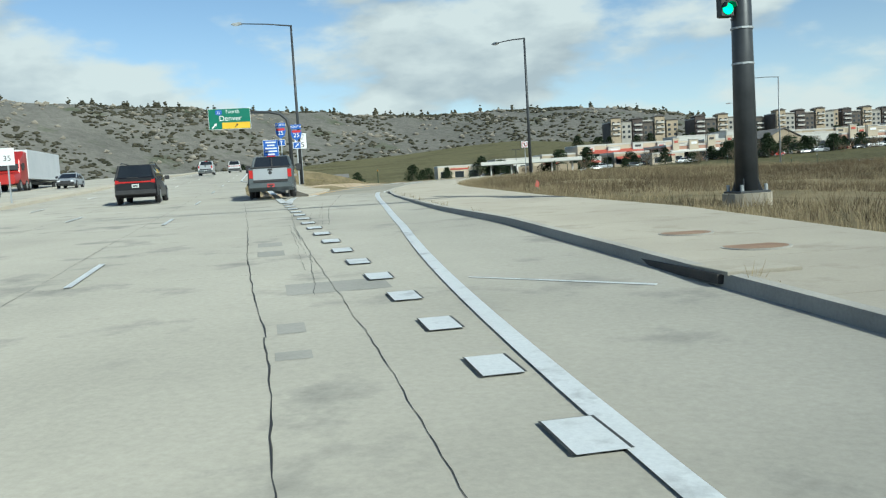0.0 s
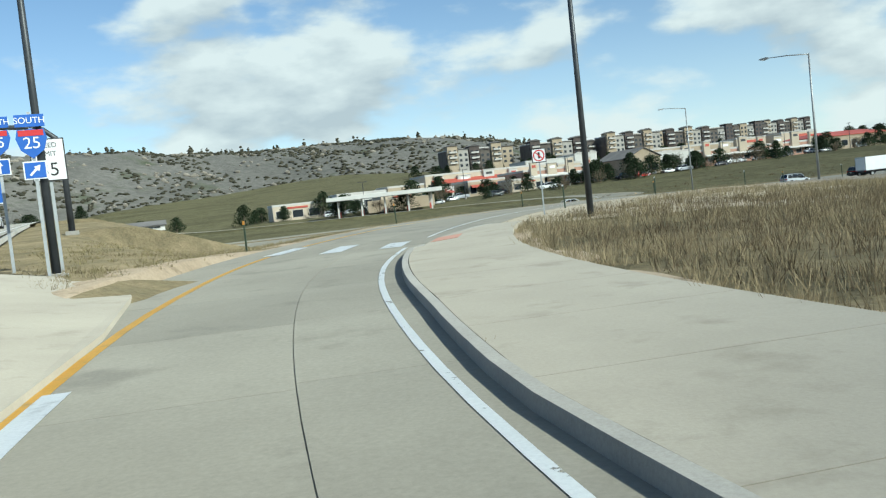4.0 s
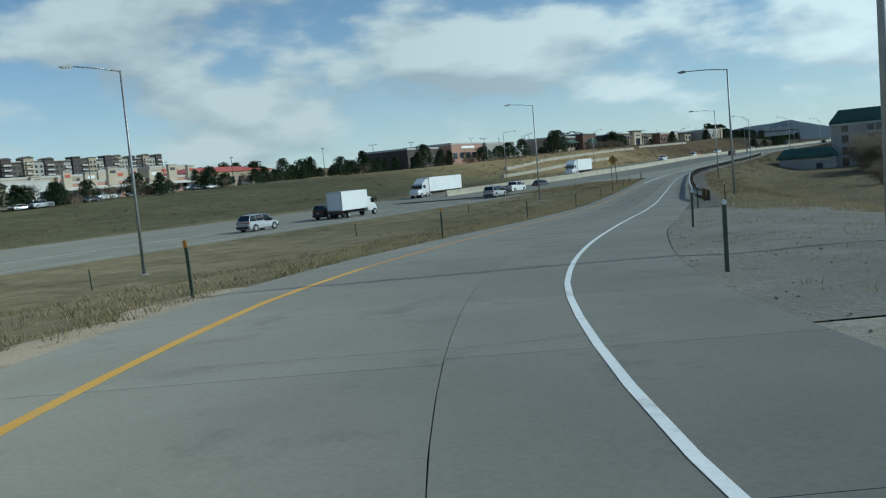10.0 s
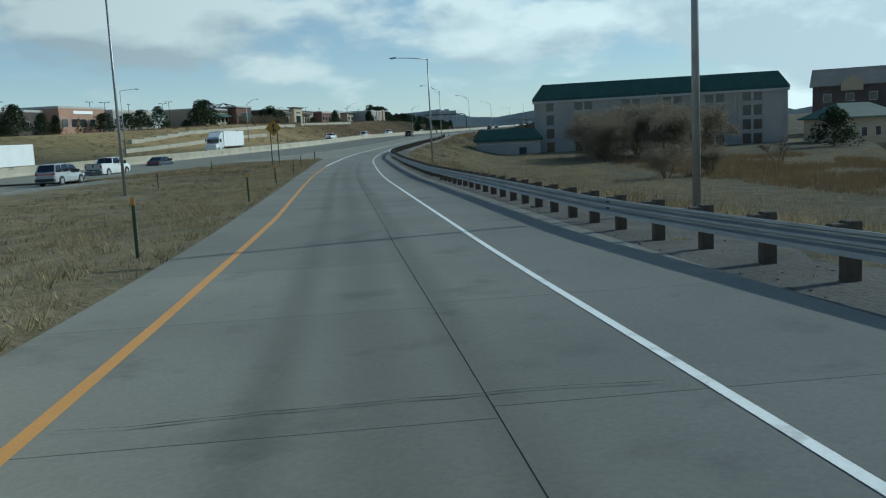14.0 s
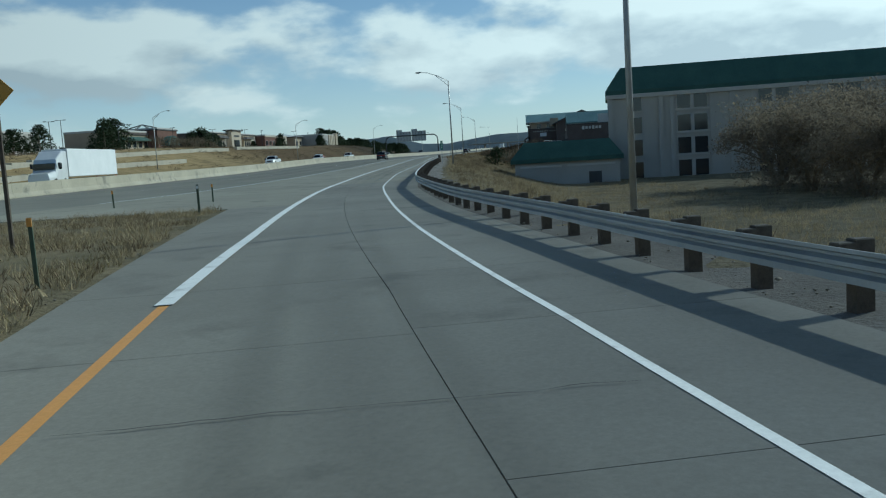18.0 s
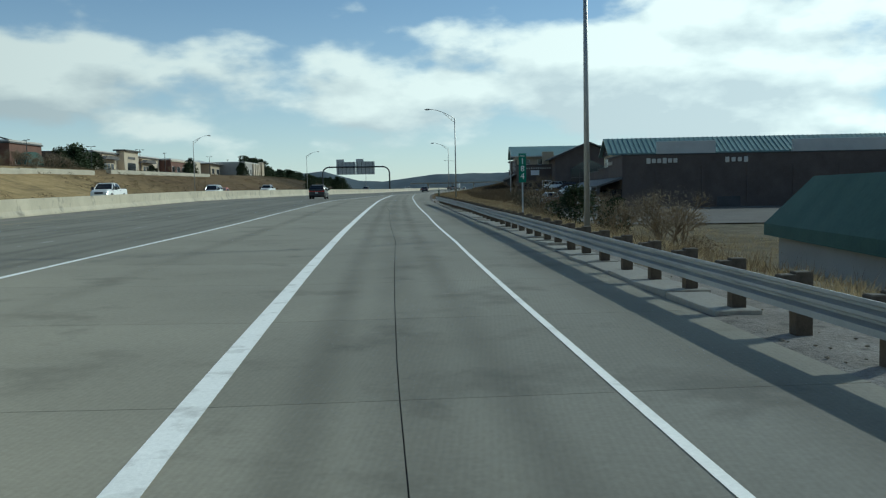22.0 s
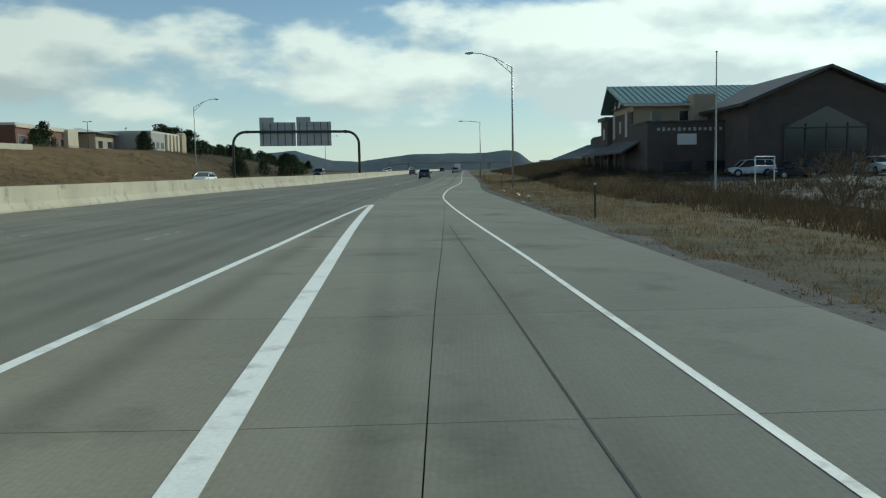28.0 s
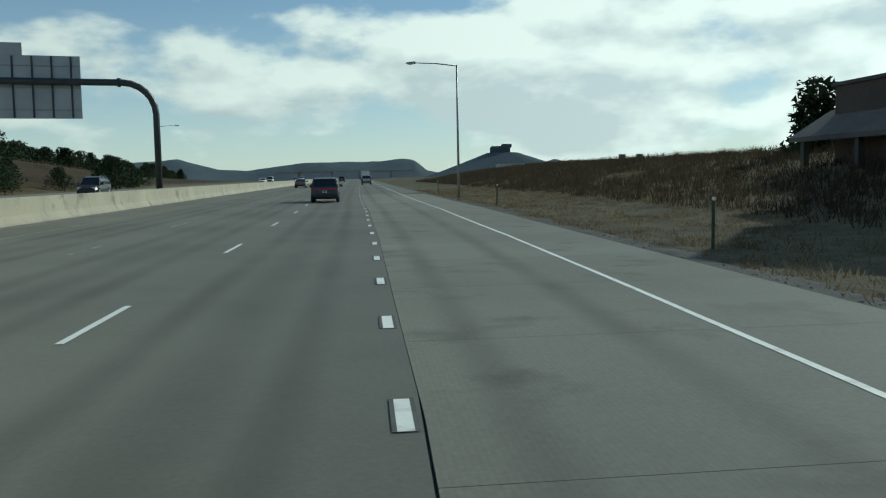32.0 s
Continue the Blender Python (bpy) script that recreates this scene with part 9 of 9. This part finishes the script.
pine(436, 311, 10.4, 12, "tall ragged pine beside the dark office block", z=-0.9, slim=0.11)
plant_pine(234, 244.0, 3.0, 3, "round dark evergreen bush behind the guardrail")
plant_pine(236.5, 241.5, 2.6, 1, "round dark evergreen bush behind the guardrail")
bare_brush += [(229.5, 239.6), (233.0, 236.0), (227.0, 236.2), (240.0, 238.5)]
plant_pine(193, 157.5, 6.4, 1, "dense green pine before the hotel's pavilion")


def bare_tree(x, y, h, seed, label, stems=3, leaves=0, name="bare_tree", wide=0.5):
    """Leafless tree: forking limbs down to twigs."""
    r = random.Random(seed)
    ob = thing(name, (x, y, gz(x, y) - 0.1), r.uniform(0, 6), label=label, category="tree")
    g, tips = Geo(), []

    def limb(p, d, length, rad, depth):
        q = p + d * length * 0.5 + Vector((r.uniform(-1, 1), r.uniform(-1, 1), 0)) * length * 0.05
        e = q + (d + Vector((0, 0, 0.06))).normalized() * length * 0.5
        g.tube([p, q, e], [rad, rad * 0.8, rad * 0.55], 5 if depth > 2 else 3, False)
        tips.append(e)
        if depth == 0:
            return
        for k in range(3 if depth > 1 else 4):
            nd = (d + Vector((r.gauss(0, wide), r.gauss(0, wide), r.gauss(0.05, 0.22)))).normalized()
            limb(p + (e - p) * r.uniform(0.5, 1.0), nd, length * r.uniform(0.55, 0.8), max(rad * 0.5, 0.012), depth - 1)
    for k in range(stems):
        a = 6.28 * k / stems + r.uniform(-0.4, 0.4)
        limb(Vector((0.15 * math.cos(a), 0.15 * math.sin(a), -0.2)), Vector((math.cos(a) * 0.4, math.sin(a) * 0.4, 1)).normalized(), h * 0.36, h * 0.018, 4)
    part("trunk", g, M["twigs"], ob)
    if leaves:
        low = []
        for k in range(480):
            a, q, f = r.uniform(0, 6.28), math.sqrt(r.random()), r.uniform(0.02, 0.8)
            low.append((q * math.cos(a) * h * 0.5 * (0.7 + 0.4 * f), q * math.sin(a) * h * 0.5 * (0.7 + 0.4 * f), h * f))
        v, t = clump_leaves(list(tips[2:]) + low, [h * 0.085] * (len(tips) - 2 + len(low)), leaves, h * 0.0125)
        fast_mesh("crown", v, t, M["dead_leaf"], ob)
    return ob


WIL = "broad brown willow, nearly leafless, in the hollow"
for k, (x, y, h) in enumerate(((181, 193.5, 8.6), (183, 187.5, 9.4), (180.5, 181.5, 9.0), (178.5, 175.5, 8.4), (171, 190, 8.2), (173, 180, 8.8), (164, 186, 7.0), (166, 176, 7.4))):
    bare_tree(x, y, h * 1.15, 3 + k, WIL, 5, 22, "willow_tree", 0.62)
bare_tree(127.0, 166.5, 4.8, 16, "grey brush thicket in the hollow", 6, 10, "brush", 0.65)
bare_tree(131.0, 163.0, 4.2, 17, "grey brush thicket in the hollow", 6, 10, "brush", 0.65)
bare_tree(140.0, 157.5, 4.8, 8, "small bare tree with forked stems", 3)
bare_tree(120.8, 139.5, 7.6, 9, "bare multi-stemmed tree in the hollow", 4)
bare_tree(134.0, 145.0, 5.0, 10, "small bare tree in the hollow", 3)
for k in range(9):
    bare_tree(*hb(-95 + k * 17, 122 + 9 * (k % 3))[:2], 4.2 + (k % 3), 90 + k, "grey-brown leafless tree on the bank below the shops", 4, 3)
for k in range(7):
    bare_tree(*hb(-150 + k * 21, 133 + 6 * (k % 2))[:2], 5.0 + (k % 3), 30 + k, "grey bare tree at the edge of the parking", 3, 4)
for k in range(9):
    bare_tree(*hb(58 + k * 12.5, 108 + 11 * (k % 3))[:2], 4.4 + (k % 3) * 0.9, 120 + k, "grey-brown leafless tree among the parked cars", 4, 3)
for k, (x, y) in enumerate(bare_brush):
    bare_tree(x, y, 3.6 + (k % 3) * 0.7, 140 + k, "grey-brown brush on the bank below the shops", 5, 3)
bare_tree(*hb(232, 82)[:2], 5.0, 11, "bare tree on the bank beside the highway", 3)
bare_tree(*hb(310, 78)[:2], 4.0, 12, "bare brush on the bank beside the highway", 4)


def shrub(x, y, h, seed, label, mat, group=""):
    r = random.Random(seed)
    ob = thing("shrub", (x, y, gz(x, y) - 0.1), 0, label=label, category="shrub", group=group)
    g, cs, rs = Geo(), [], []
    for k in range(11):
        a, rad = k * 2.4, h * 0.75 * math.sqrt((k + 0.5) / 11)
        zc = h * r.uniform(0.25, 0.8) * (1.15 - rad / (h * 1.6))
        cs.append((rad * math.cos(a), rad * math.sin(a), zc))
        rs.append(h * r.uniform(0.24, 0.36))
        g.tube([(0, 0, 0), cs[-1]], [h * 0.02, h * 0.006], 4, False)
    part("stem", g, M["twigs"], ob)
    v, t = clump_leaves(cs, rs, 60, 0.045 * h)
    fast_mesh("foliage", v, t, mat, ob)
    return ob


src = None
for k, (s, d, h) in enumerate(((512, -12.5, 1.2), (515, -14, 1.5), (519, -13, 1.3), (523, -15, 1.7), (527, -13.2, 1.2), (531, -16, 1.5), (508, -15.5, 1.3), (536, -13.5, 1.1), (505, -13, 0.9), (468, -16, 0.9), (476, -14, 0.8), (450, -15, 0.8), (548, -15, 1.3), (560, -17, 1.5), (402, -13, 1.0), (390, -12, 1.2), (366, -11, 1.1), (352, -10.5, 0.9))):
    x, y = (float(q) for q in at(s, d)[:2])
    if src is None:
        src = shrub(x, y, 1.3, 1, "brown dead brush on the verge bank", M["weed"], "brush on the verge")
    else:
        tagged(copy_thing(src, pose(x, y, gz(x, y) - 0.1, 0, 0, k * 67) @ Matrix.Diagonal((h / 1.3, h / 1.25, h / 1.3, 1))), "brown dead brush on the verge bank", "shrub", "brush on the verge")


def lumps(centres, sizes, jitter, squash):
    """Rough eight-sided lumps."""
    o = np.array([(1, 0, 0), (0, 1, 0), (-1, 0, 0), (0, -1, 0), (0, 0, 1), (0.7, 0.7, 0.5), (-0.7, 0.6, 0.55), (-0.6, -0.7, 0.5), (0.7, -0.6, 0.55), (0, 0, -0.6)], float)
    f = np.array([(0, 1, 5), (1, 2, 6), (2, 3, 7), (3, 0, 8), (0, 5, 8), (1, 6, 5), (2, 7, 6), (3, 8, 7), (5, 6, 4), (6, 7, 4), (7, 8, 4), (8, 5, 4), (0, 9, 1), (1, 9, 2), (2, 9, 3), (3, 9, 0)])
    c, s = np.asarray(centres, float), np.asarray(sizes, float)
    v = o[None] * (1 + RNG.uniform(-jitter, jitter, (len(c), len(o), 1)))
    v = v * s[:, None, None] * np.array([1, 1, squash]) + c[:, None]
    t = f[None] + (np.arange(len(c)) * len(o))[:, None, None]
    return v.reshape(-1, 3), t.reshape(-1, 3)


# scrub, rocks and ridge trees of the mesa
mv = np.empty(len(mesa.data.vertices) * 3, np.float32)
mesa.data.vertices.foreach_get("co", mv)
mv = mv.reshape(-1, 160, 3)


def on_mesa(n, lo, hi, power=1.0):
    u = lo + (hi - lo) * RNG.uniform(0, 1, n) ** power
    w = RNG.uniform(0, 158.9, n)
    i, k = u.astype(int), w.astype(int)
    fu, fw = (u - i)[:, None], (w - k)[:, None]
    return (mv[i, k] * (1 - fw) + mv[i, k + 1] * fw) * (1 - fu) + (mv[i + 1, k] * (1 - fw) + mv[i + 1, k + 1] * fw) * fu


c = on_mesa(10500, 0.3, 7.2)
c = c[patchy(c[:, 0] + c[:, 2] * 2, c[:, 1], 0.018, -0.12)]
v, t = lumps(c, RNG.uniform(1.0, 2.6, len(c)), 0.4, 0.75)
tagged(fast_mesh("hill_scrub", v, t, M["scrub"]), "dark scrub oak and juniper dotting the mesa", "shrubs", kind="stuff")
c = on_mesa(1500, 2.2, 6.6)
c = c[patchy(c[:, 0], c[:, 1] + c[:, 2] * 2, 0.02, -0.05)]
v, t = lumps(c, RNG.uniform(1.0, 3.2, len(c)), 0.45, 0.75)
M["rock"] = surf("pale_rimrock", (0.22, 0.20, 0.165), (0.31, 0.28, 0.23), 0.2, 0.9, fine=1.5, grain=0.3)
tagged(fast_mesh("hill_rocks", v, t, M["rock"]), "pale boulders scattered down the mesa", "rocks", kind="stuff")
c = on_mesa(170, 6.4, 7.6)
hs = RNG.uniform(2.6, 6.0, len(c))
cc = np.concatenate([c + np.array([0, 0, 1.0]) * (hs * f)[:, None] + RNG.normal(0, 0.5, c.shape) for f in (0.2, 0.55, 0.9, 1.2)])
v, t = lumps(cc, np.concatenate([hs * f for f in (0.45, 0.42, 0.33, 0.2)]), 0.4, 0.9)
tagged(fast_mesh("ridge_trees", v, t, M["scrub"]), "dark junipers along the mesa rim", "trees", kind="stuff")
# brush on the bank beyond the highway
n = 2600
a, w = np.where(RNG.uniform(0, 1, n) < 0.88, RNG.uniform(110, 560, n), RNG.uniform(-120, 110, n)), RNG.uniform(46, 100, n)
x, y = HP[0] + HU[0] * a + HN[0] * w, HP[1] + HU[1] * a + HN[1] * w
keep = patchy(x, y, 0.03, -0.2)
x, y = x[keep], y[keep]
c = np.stack([x, y, ground_z(x, y) + 0.15], 1)
v, t = clump_leaves(np.repeat(c, 3, 0) + RNG.normal(0, 0.35, (len(c) * 3, 3)) * np.array([1, 1, 0.3]), RNG.uniform(0.35, 0.8, len(c) * 3), 24, 0.1)
tagged(fast_mesh("bank_brush", v, t, M["weed"]), "low brown brush on the bank beyond the highway", "shrubs", kind="stuff")

# ---- small details ----
# concrete slabs laid under the guardrail
row = tagged(new("slab_row"), "row of pale loose concrete slabs under the guardrail", "paving slabs")
r = random.Random(5)
slab_mesh = Geo().box((0, 0, 0), (1.0, 1.0, 0.12), bevel=0.012).mesh("slab", M["shoulder"])
s = 336.0
while s < 401:
    ln = r.uniform(1.6, 2.1)
    d = float(RIGHT_EDGE(s)) - 0.42 + r.uniform(-0.04, 0.04)
    x, y, z = (float(q) for q in at(s + ln / 2, d))
    ob = part("slab", slab_mesh, None, row)
    ob.matrix_basis = pose(x, y, z + 0.0 + r.uniform(-0.015, 0.02), r.uniform(-1.5, 1.5), r.uniform(-1.2, 1.2), math.degrees(heading(s)) + r.uniform(-1.5, 1.5)) @ Matrix.Diagonal((r.uniform(0.66, 0.8), ln - 0.05, 1, 1))
    s += ln + r.uniform(0.0, 0.12)

# flagpole by the venue
x, y = 357.8, 289.3
fp = thing("flagpole", (x, y, gz(x, y)), 0, label="slender pale flagpole beside the car park", category="flagpole")
top = 11.5 - gz(x, y)
part("pole", Geo().tube([(0, 0, -0.2), (0, 0, top * 0.5), (0, 0, top)], [0.09, 0.07, 0.04], 10), M["galv"], fp)
part("finial", Geo().tube([(0, 0, top), (0, 0, top + 0.06), (0, 0, top + 0.14)], [0.04, 0.09, 0.03], 10), M["galv"], fp)
part("base_collar", Geo().tube([(0, 0, -0.1), (0, 0, 0.25)], [0.22, 0.14], 12), M["kerb"], fp)

# tank and sheds far along the highway
x, y = 551.5, 341.0
tk = thing("storage_tank", (x, y, gz(x, y)), HD, label="pale cylindrical storage tank beside a low shed", category="tank")
b = gz(x, y)
part("shell", Geo().tube([(0, 0, -0.5), (0, 0, 6.2 - b)], 3.0, 28), M["stucco_grey"], tk)
part("cone_roof", Geo().tube([(0, 0, 6.2 - b), (0, 0, 7.0 - b)], [3.1, 0.3], 28), M["roof_grey"], tk)
building("shed", "low dark shed with a flat roof beside the tank", (547, 330, gz(547, 332)), HD, 9, 7, 4.4 - gz(547, 332), M["brick_dark"], "flat", M["roof_grey"], wins=((2.5, 1.6, 1.2, 1.0, "front"), (6.0, 1.6, 1.2, 1.0, "front")))
building("shed", "small dark service shed beside the highway", (546, 351, gz(547, 352)), HD, 5, 4, 5.6 - gz(547, 352), M["brick_dark"], "flat", M["roof_grey"])

# litter in the verge
for k, (s, d) in enumerate(((511.5, -7.5), (501.5, -6.0), (514.4, -7.2), (524.3, -7.1), (515.2, -4.7), (518.0, -7.5))):
    x, y, _ = (float(q) for q in at(s, d))
    r = random.Random(40 + k)
    n, rad = 7, r.uniform(0.08, 0.15)
    g = Geo()
    vs = [(rad * (1 + r.uniform(-0.35, 0.35)) * math.cos(q * 2 * math.pi / n), rad * (1 + r.uniform(-0.35, 0.35)) * math.sin(q * 2 * math.pi / n), r.uniform(0.02, 0.12)) for q in range(n)] + [(rad * 0.3, 0, 0.1), (0, 0, 0.0)]
    g.add(vs, [(q, (q + 1) % n, n) for q in range(n)] + [((q + 1) % n, q, n + 1) for q in range(n)])
    ob = part("litter", g, M["white_plastic"])
    ob.matrix_basis = pose(x, y, gz(x, y) + 0.06, 0, 0, k * 50)
    tagged(ob, "crumpled white scrap of litter in the dry grass", "litter", "litter in the verge")

# stones loose on the verges
n = 3400
s = RNG.uniform(74, 640, n)
left = RNG.uniform(0, 1, n) < 0.3
left &= s < 276
off = RNG.uniform(0, 1, n) ** 1.6
d = np.where(left, LEFT_EDGE(np.clip(s, 40, 278)) + 0.15 + off * 3.0, RIGHT_EDGE(s) - 0.1 - off * np.interp(s, [160, 180, 420, 440], [4.0, 2.0, 1.6, 0.8]))
x, y, _ = at(s, d)
c = np.stack([x, y, ground_z(x, y) + 0.05], 1)
v, t = lumps(c, RNG.uniform(0.01, 0.035, n) * np.where(RNG.uniform(0, 1, n) < 0.02, 1.8, 1), 0.35, 0.6)
tagged(fast_mesh("stones", v, t, M["pale_gravel"]), "loose pale stones on the road verges", "stones", kind="stuff")

# brush and bare trees between the guardrail and the shops
for k, (x, y, h) in enumerate(((262.0, 255.0, 4.2), (268.5, 252.0, 5.0), (276.0, 256.5, 3.6), (256.0, 247.0, 4.6), (284.0, 252.5, 4.4))):
    bare_tree(x, y, h, 60 + k, "grey bare brush below the guardrail", 5)
for k, (x, y, h) in enumerate(((341.0, 277.0, 6.0), (346.0, 281.0, 5.0), (338.0, 282.0, 4.2))):
    bare_tree(x, y, h, 70 + k, "leafless tree at the edge of the car park", 4)
for k in range(9):
    x, y = 336 + k * 3.1, 268 + (k % 3) * 1.1 + k * 0.9
    shrub(x, y, 1.1 + 0.35 * (k % 3), 80 + k, "dark clipped shrub in the car park bed", M["shrub"], "shrubs in the car park bed")

# car parks of the shops, lying on the ground
M["lot"] = surf("car_park_asphalt", (0.075, 0.073, 0.068), (0.12, 0.116, 0.108), 0.2, 0.88, fine=14, c3=(0.05, 0.049, 0.046), grain=0.3, bump=0.3)
ca, sa = math.cos(math.radians(20)), math.sin(math.radians(20))
for u0, u1, v0, v1 in ((-62, -22.2, -64, 13), (-22.2, 21.2, 0.9, 13), (21.2, 78, -46, 13)):
    us, vs_ = np.linspace(u0, u1, int((u1 - u0) / 1.6) + 2), np.linspace(v0, v1, int((v1 - v0) / 1.6) + 2)
    U, V = np.meshgrid(us, vs_, indexing="ij")
    x, y = (318.0 + U * ca - V * sa).ravel(), (258.8 + U * sa + V * ca).ravel()
    z = ground_z(x, y) + 0.13
    n = len(vs_)
    tagged(sheet("car_park", list(zip(x, y, z)), [(i * n + j, (i + 1) * n + j, (i + 1) * n + j + 1, i * n + j + 1) for i in range(len(us) - 1) for j in range(n - 1)], M["lot"]), "dark worn asphalt car park beside the shops", "car park", kind="structure")
# dark evergreen hedge between guardrail and car park
for k in range(13):
    u, v = -58 + k * 6.1, 14.5 + 1.2 * (k % 2)
    x, y = 318.0 + u * ca - v * sa, 258.8 + u * sa + v * ca
    shrub(x, y, (1.5, 2.3, 1.1, 1.8)[k % 4], 120 + k, "dark dense shrub at the edge of the car park", M["scrub"], "shrubs beside the car park")

# weeds in the dirt of the gore between ramp and highway
def gore_outer(s):
    return np.interp(s, [248, 250, 278.6], [24.0, 23.6, 14.6])


def gore_top(x, y):
    k = np.argmin((x[:, None] - AXX) ** 2 + (y[:, None] - AXY) ** 2, axis=1)
    return AXZ[k] + 0.02


verge("dry bunch grass in the gore", 248, 278.2, offset(LEFT_EDGE, 0.3), gore_outer, 3600, (0.1, 0.4), M["straw"], 8, 0.013, 0.6, 0.16, cut=-0.15, scale=0.35, z_of=gore_top)
verge("grey weeds in the gore", 248, 278.4, offset(LEFT_EDGE, 0.3), gore_outer, 2200, (0.12, 0.35), M["weed"], 9, 0.012, 0.6, 0.2, cut=-0.1, scale=0.3, z_of=gore_top)

# delineator post at the tip of the gore
x, y, z = (float(q) for q in at(276.0, 5.2))
dp = thing("delineator", (x, y, z - 0.1), heading(276), label="weathered green delineator post in the gore", category="road post")
part("post", Geo().box((0, 0, 0.6), (0.09, 0.035, 1.3), bevel=0.008), M["post_green"], dp)
part("reflector", Geo().box((0, -0.022, 1.14), (0.075, 0.008, 0.12)), M["white_plastic"], dp, "white reflector")

# transverse cracks and small spalls in the slabs
M["crack"] = surf("open_crack", (0.035, 0.033, 0.03), (0.07, 0.066, 0.06), 3, 0.95, grain=0.3)
cr = tagged(new("road_cracks"), "thin dark transverse cracks and spalls in the concrete", "cracks", kind="stuff")
r = random.Random(9)
for s0, d0, d1, w in ((172.5, -2.2, 2.2, 0.03), (186, -0.9, 1.6, 0.02), (203, -2.2, 0.4, 0.025), (228, -0.8, 2.1, 0.02), (247, -2.4, 1.9, 0.02), (352, -0.7, 3.6, 0.02), (371, -1.0, 2.6, 0.025), (395, -2.0, 1.0, 0.02), (418, -0.8, 3.0, 0.02), (446, -2.4, 2.2, 0.02), (118, -1.2, 3.0, 0.02), (98, -1.0, 2.6, 0.02)):
    n = 26
    dd = np.linspace(d0, d1, n)
    ss = s0 + np.cumsum([r.gauss(0, 0.018) for _ in range(n)])
    ww = np.array([w * r.uniform(0.1, 0.45) for _ in range(n)])
    ww[0] = ww[-1] = 0.003
    a = list(zip(*at(ss - ww, dd, 0.02)))
    b = list(zip(*at(ss + ww, dd, 0.02)))
    sheet("crack", a + b, [(i, i + 1, n + i + 1, n + i) for i in range(n - 1)], M["crack"], cr)
for s0, d0 in ((190.2, 0.35), (209.0, -0.6), (240.0, -0.75), (356.0, -0.6), (382.0, -0.5)):
    n = 9
    ctr = at(np.array([s0]), np.array([d0]), 0.017)
    ang = [6.283 * k / n for k in range(n)]
    ring = list(zip(*at(np.array([s0 + 0.035 * math.sin(q) * r.uniform(0.6, 1.4) for q in ang]), np.array([d0 + 0.28 * math.cos(q) * r.uniform(0.6, 1.4) for q in ang]), 0.017)))
    sheet("spall", ring, [tuple(range(n))], M["crack"], cr)
